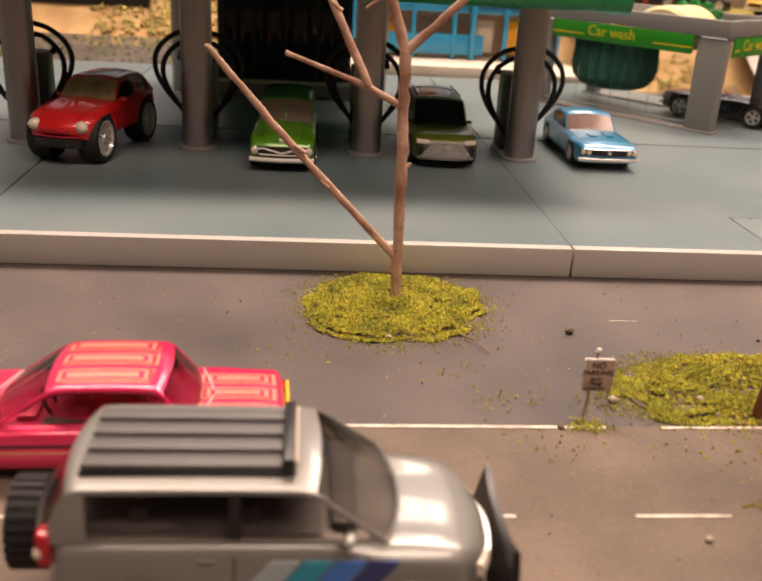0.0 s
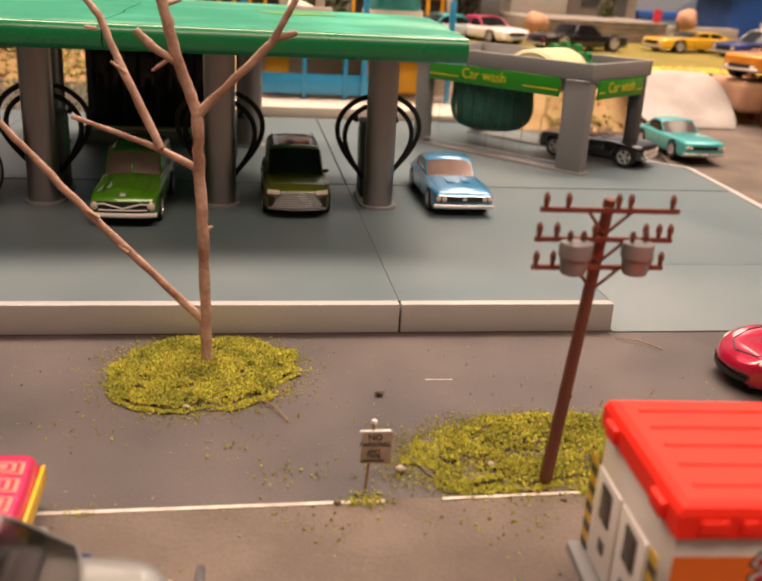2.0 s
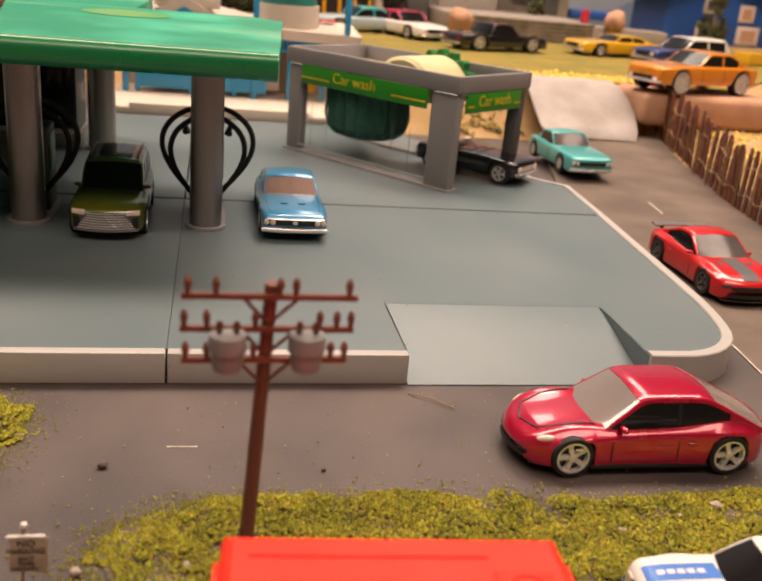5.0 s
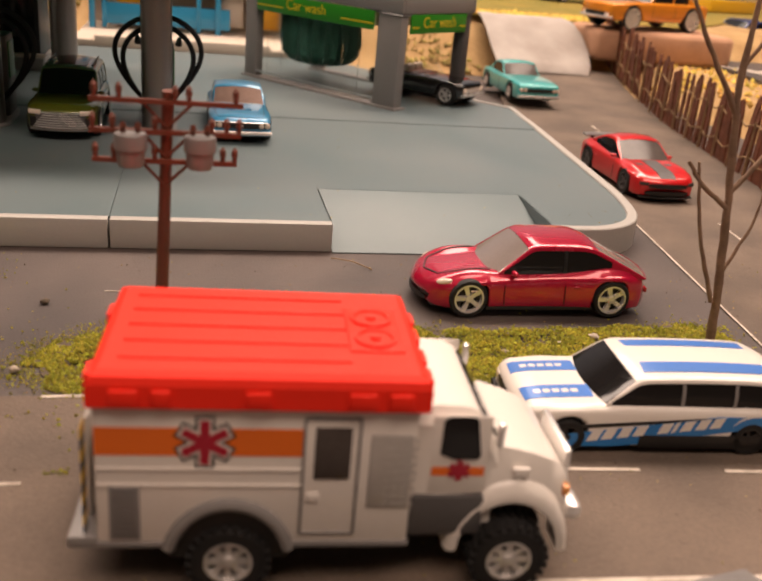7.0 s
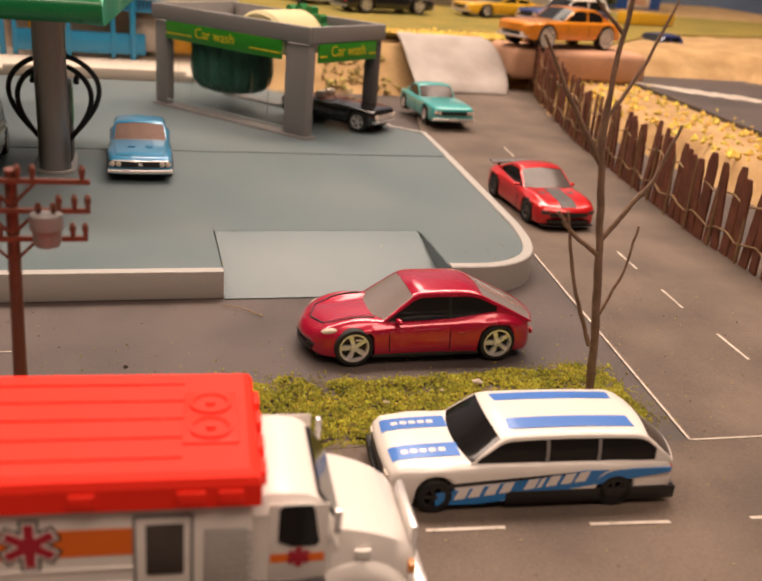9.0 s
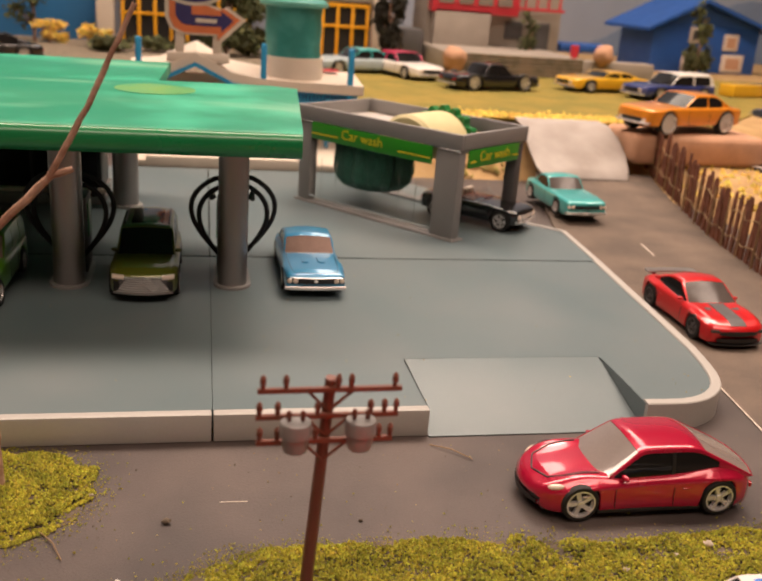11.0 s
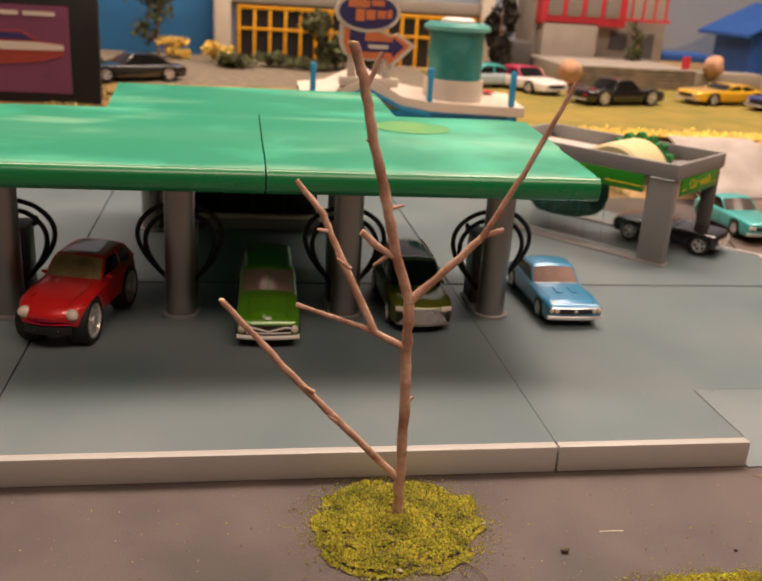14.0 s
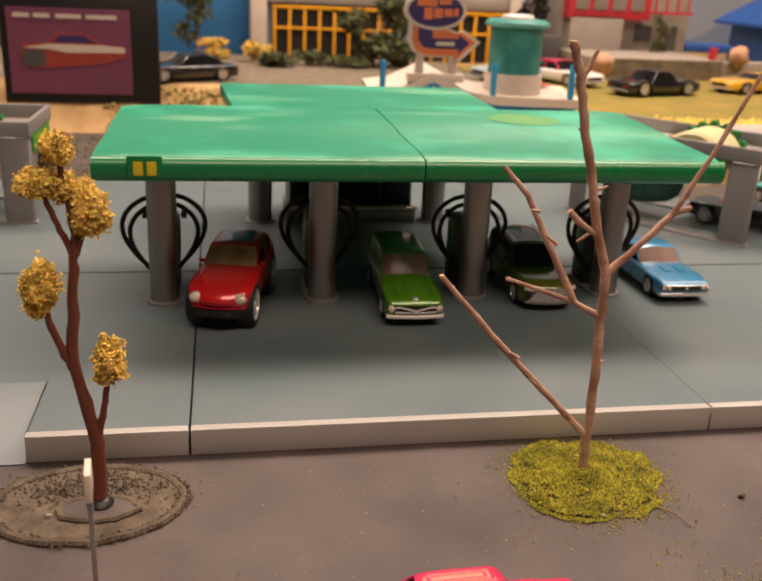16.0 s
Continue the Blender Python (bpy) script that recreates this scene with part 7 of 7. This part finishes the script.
house = thing("blue_house", place(80, 110, TZ, 6), "blue toy house with a blue overhanging roof and peach windows", "house")
part("wall", box(B(), (0, 5, 3.6), (20, 10, 7.6), 0.1), "bluehouse", house)
bm = B()
loft(bm, [[(-12.2, -1.6, 6.6), (-2.0, -1.6, 11.4), (12.5, -1.6, 7.0), (12.5, -1.6, 6.5), (-2.0, -1.6, 10.8), (-12.2, -1.6, 6.1)], [(-12.2, 12, 6.6), (-2.0, 12, 11.4), (12.5, 12, 7.0), (12.5, 12, 6.5), (-2.0, 12, 10.8), (-12.2, 12, 6.1)]])
part("roof", bm, "bluehouse", house, "blue pitched roof", smooth=0)
bm = upright([(-10, 7.3), (-2, 10.7), (10, 7.3)], 0.05, 3.0)
part("gable", bm, "bluehouse", house, smooth=0)
for x, z, w_, h_ in ((4.6, 4.9, 2.8, 2.6), (-2.2, 5.8, 2.6, 2.4), (5.5, 1.6, 4.2, 2.8), (-3.0, 1.4, 2.6, 2.6)):
    wn_ = part("window", box(B(), (x, -0.05, z), (w_, 0.3, h_), 0.05), "ivory", house, "peach framed window")
    part("pane", box(B(), (x, -0.22, z), (w_ * 0.62, 0.1, h_ * 0.62)), "peach" if x > 0 else "darkgrey", wn_, smooth=0)
tagged(part("yellow_bench", box(B(), (0, 0, 0.8), (8.0, 2.4, 1.5), 0.2), "yellow", at=place(66, 74.6, TZ + 0.08, 18)), "low yellow kerb block on the lawn", "block")

bb = thing("billboard", place(0, 0), "black framed billboard with a faded magenta car poster", "billboard")
part("frame", box(B(), (-32.1, 66.6, 9.2), (15.0, 1.0, 13.2), 0.1), "black", bb)
post_ = part("poster", box(B(), (-33.1, 66.05, 7.6), (11.6, 0.12, 8.2)), "magenta", bb, "faded magenta poster", smooth=0)
for k, (x, w_) in enumerate(((-37.5, 1.5), (-35.6, 1.5), (-33.1, 2.4), (-30.0, 2.9))):
    part("headline_bar", box(B(), (x, 65.96, 10.95), (w_, 0.04, 0.4)), "ivory", post_, smooth=0)
sil = [(-37.9, 7.2), (-37.6, 8.3), (-35.2, 8.45), (-34.2, 9.3), (-31.5, 9.3), (-30.2, 8.4), (-27.9, 8.2), (-27.8, 7.2), (-30, 6.5), (-36.5, 5.9)]
part("poster_car", upright(sil, 65.93, 65.99), "brick", post_, "plain red and white car shape", smooth=0)
part("poster_car_top", upright([(-37.6, 7.9), (-35.2, 8.3), (-30.2, 8.3), (-27.9, 8.1), (-27.9, 7.6), (-33.5, 7.5), (-35, 7.8)], 65.9, 65.93), "ivory", post_, smooth=0)
part("poster_car_glass", upright([(-34.8, 8.5), (-34.0, 9.15), (-31.7, 9.15), (-30.6, 8.5)], 65.9, 65.93), "purple", post_, smooth=0)
part("poster_car_nose", upright([(-37.6, 7.7), (-35.6, 7.7), (-35.4, 6.2), (-36.8, 6.0), (-37.6, 6.6)], 65.9, 65.93), "darkgrey", post_, smooth=0)
for x in (-38, -27):
    part("leg", box(B(), (x, 66.8, 1.5), (0.8, 0.8, 3.4), 0.05), "black", bb)


def shrub(name, x, y, z, rx, rz, n, mat, label, size, seed, trunk="bark", lean=0.0):
    """A small tree: stem, limbs and many leaf crumbs in loose clumps."""
    random.seed(seed)
    e = thing(name, place(x, y, z), label, "tree")
    limb(e, [(0, 0, -0.3), (lean * 0.5, 0, rz * 0.8), (lean, 0, rz * 1.7)], 0.28, 0.1, trunk, "trunk", 7, 0.1)
    clumps = [(random.uniform(-1, 1) * rx, random.uniform(-0.6, 0.6) * rx, rz * random.uniform(0.35, 1.95)) for _ in range(9)]
    for c in clumps[:5]:
        limb(e, [(lean * 0.4, 0, c[2] * 0.6), c], 0.12, 0.05, trunk, "limb", 5, 0.08)
    vs_, fs_ = [], []
    for k in range(n):
        c = random.choice(clumps)
        p = Vector((random.gauss(c[0], rx * 0.22), random.gauss(c[1], rx * 0.22), random.gauss(c[2], rz * 0.16)))
        s = random.uniform(*size)
        d = [Vector((random.uniform(-1, 1), random.uniform(-1, 1), random.uniform(-1, 1))) * s for _ in range(4)]
        b0 = len(vs_)
        vs_ += [tuple((p + q) * U) for q in d]
        fs_ += [(b0, b0 + 1, b0 + 2), (b0, b0 + 2, b0 + 3), (b0, b0 + 3, b0 + 1), (b0 + 1, b0 + 3, b0 + 2)]
    me_ = bpy.data.meshes.new("crown")
    me_.from_pydata(vs_, [], fs_)
    me_.materials.append(M[mat])
    cr = new("crown", me_)
    cr.parent = e
    return e


shrub("shrub", -19.5, 95, TZ, 1.5, 1.2, 700, "foliage", "small shrub with pale yellow blossoms", (0.2, 0.5), 3)
shrub("shrub", -13.5, 93, TZ, 1.6, 1.3, 600, "foliage", "small shrub with pale yellow blossoms by the shop", (0.2, 0.5), 4)
shrub("tree", -21.5, 96, TZ, 2.6, 4.6, 500, "bush", "sparse green tree with hanging foliage", (0.25, 0.6), 5)
shrub("tree", 2.4, 91, TZ, 3.8, 4.2, 2600, "bush", "dense sage green tree before the shop windows", (0.3, 0.7), 6)
shrub("shrub", -10.5, 88, TZ, 2.6, 0.8, 700, "bush", "low sage green bush before the shop windows", (0.25, 0.6), 14)
shrub("shrub", -4.5, 90, TZ, 3.6, 0.8, 900, "bush", "low sage green hedge before the shop windows", (0.25, 0.6), 7)
shrub("tree", 24.0, 94, TZ, 1.4, 5.2, 1800, "darkbush", "narrow dark conifer beside the shop", (0.3, 0.7), 8)
shrub("tree", 75.5, 104, TZ, 1.6, 5.0, 500, "bush", "sparse yellow-green tree before the blue house", (0.3, 0.8), 9)
shrub("shrub", 44.5, 95.5, TZ + 2.4, 1.2, 2.6, 400, "bush", "thin green shrub on the deck", (0.2, 0.5), 10)
shrub("shrub", -25.5, 72, TZ, 2.0, 0.9, 700, "bush", "low dusty shrub by the billboard", (0.2, 0.5), 12)

# ---- rubble at the diorama's near edge ----
random.seed(51)
tagged(part("slate_slab", prism(B(), [(7.3, -18.6), (10.2, -17.6), (12.6, -17.15), (13.4, -18.9), (12.5, -21), (7.5, -21)], 0.05, 0.42, 0.06), "rock", smooth=30), "flat grey slate slab at the street's edge", "slab")
for x, y, s_, mm in ((14.6, -18.9, 0.75, "stone"), (15.8, -18.6, 0.5, "stone"), (13.9, -19.8, 0.9, "rock"), (6.2, -17.6, 0.4, "rock"), (5.2, -17.9, 0.35, "soil"), (4.6, -17.4, 0.3, "rock"), (6.9, -17.35, 0.3, "stone"), (3.2, -18.2, 0.5, "bark"), (5.7, -18.3, 0.22, "foliage"), (1.5, -18.0, 0.4, "rock"), (7.6, -17.5, 0.3, "rock"), (17, -19.2, 0.8, "stone"), (0.0, -18.4, 0.45, "soil")):
    bm = B()
    bmesh.ops.create_icosphere(bm, subdivisions=2, radius=1.0)
    for v in bm.verts:
        f = 0.85 + 0.5 * noise.noise(v.co * 1.3 + Vector((x, y, 0)))
        v.co = Vector((v.co.x * s_ * f, v.co.y * s_ * 0.8 * f, v.co.z * s_ * 0.5 * f))
    tagged(part("rubble_stone", bm, mm, smooth=25, at=place(x, y, s_ * 0.3, random.uniform(0, 360))), "rough stone lying along the street's edge", "stone", "edge rubble")
flock("edge_grit", [(random.uniform(-20, 26), -17.4 - abs(random.gauss(0, 0.7)), 0.03) for _ in range(1600)], "gravel", "loose grit along the street's near edge", "grit", (0.03, 0.12))
flock("edge_moss", [(random.gauss(4.8, 2.0), random.gauss(-17.7, 0.35), 0.05) for _ in range(260)], "moss", "moss crumbs along the street's near edge", "moss", (0.03, 0.09))
flock("edge_debris", [(random.gauss(x, 0.9), random.gauss(-17.75, 0.3), 0.06) for x in (3.2, 4.6, 6.0) for _ in range(90)], "soil", "dark crumbly debris along the street's near edge", "debris", (0.04, 0.15))
tagged(part("rubble_block", box(B(), (0, 0, 0.3), (1.5, 0.9, 0.6), 0.1), "bark", smooth=30, at=place(1.9, -18.35, 0, 8)), "weathered brown block at the street's edge", "block")
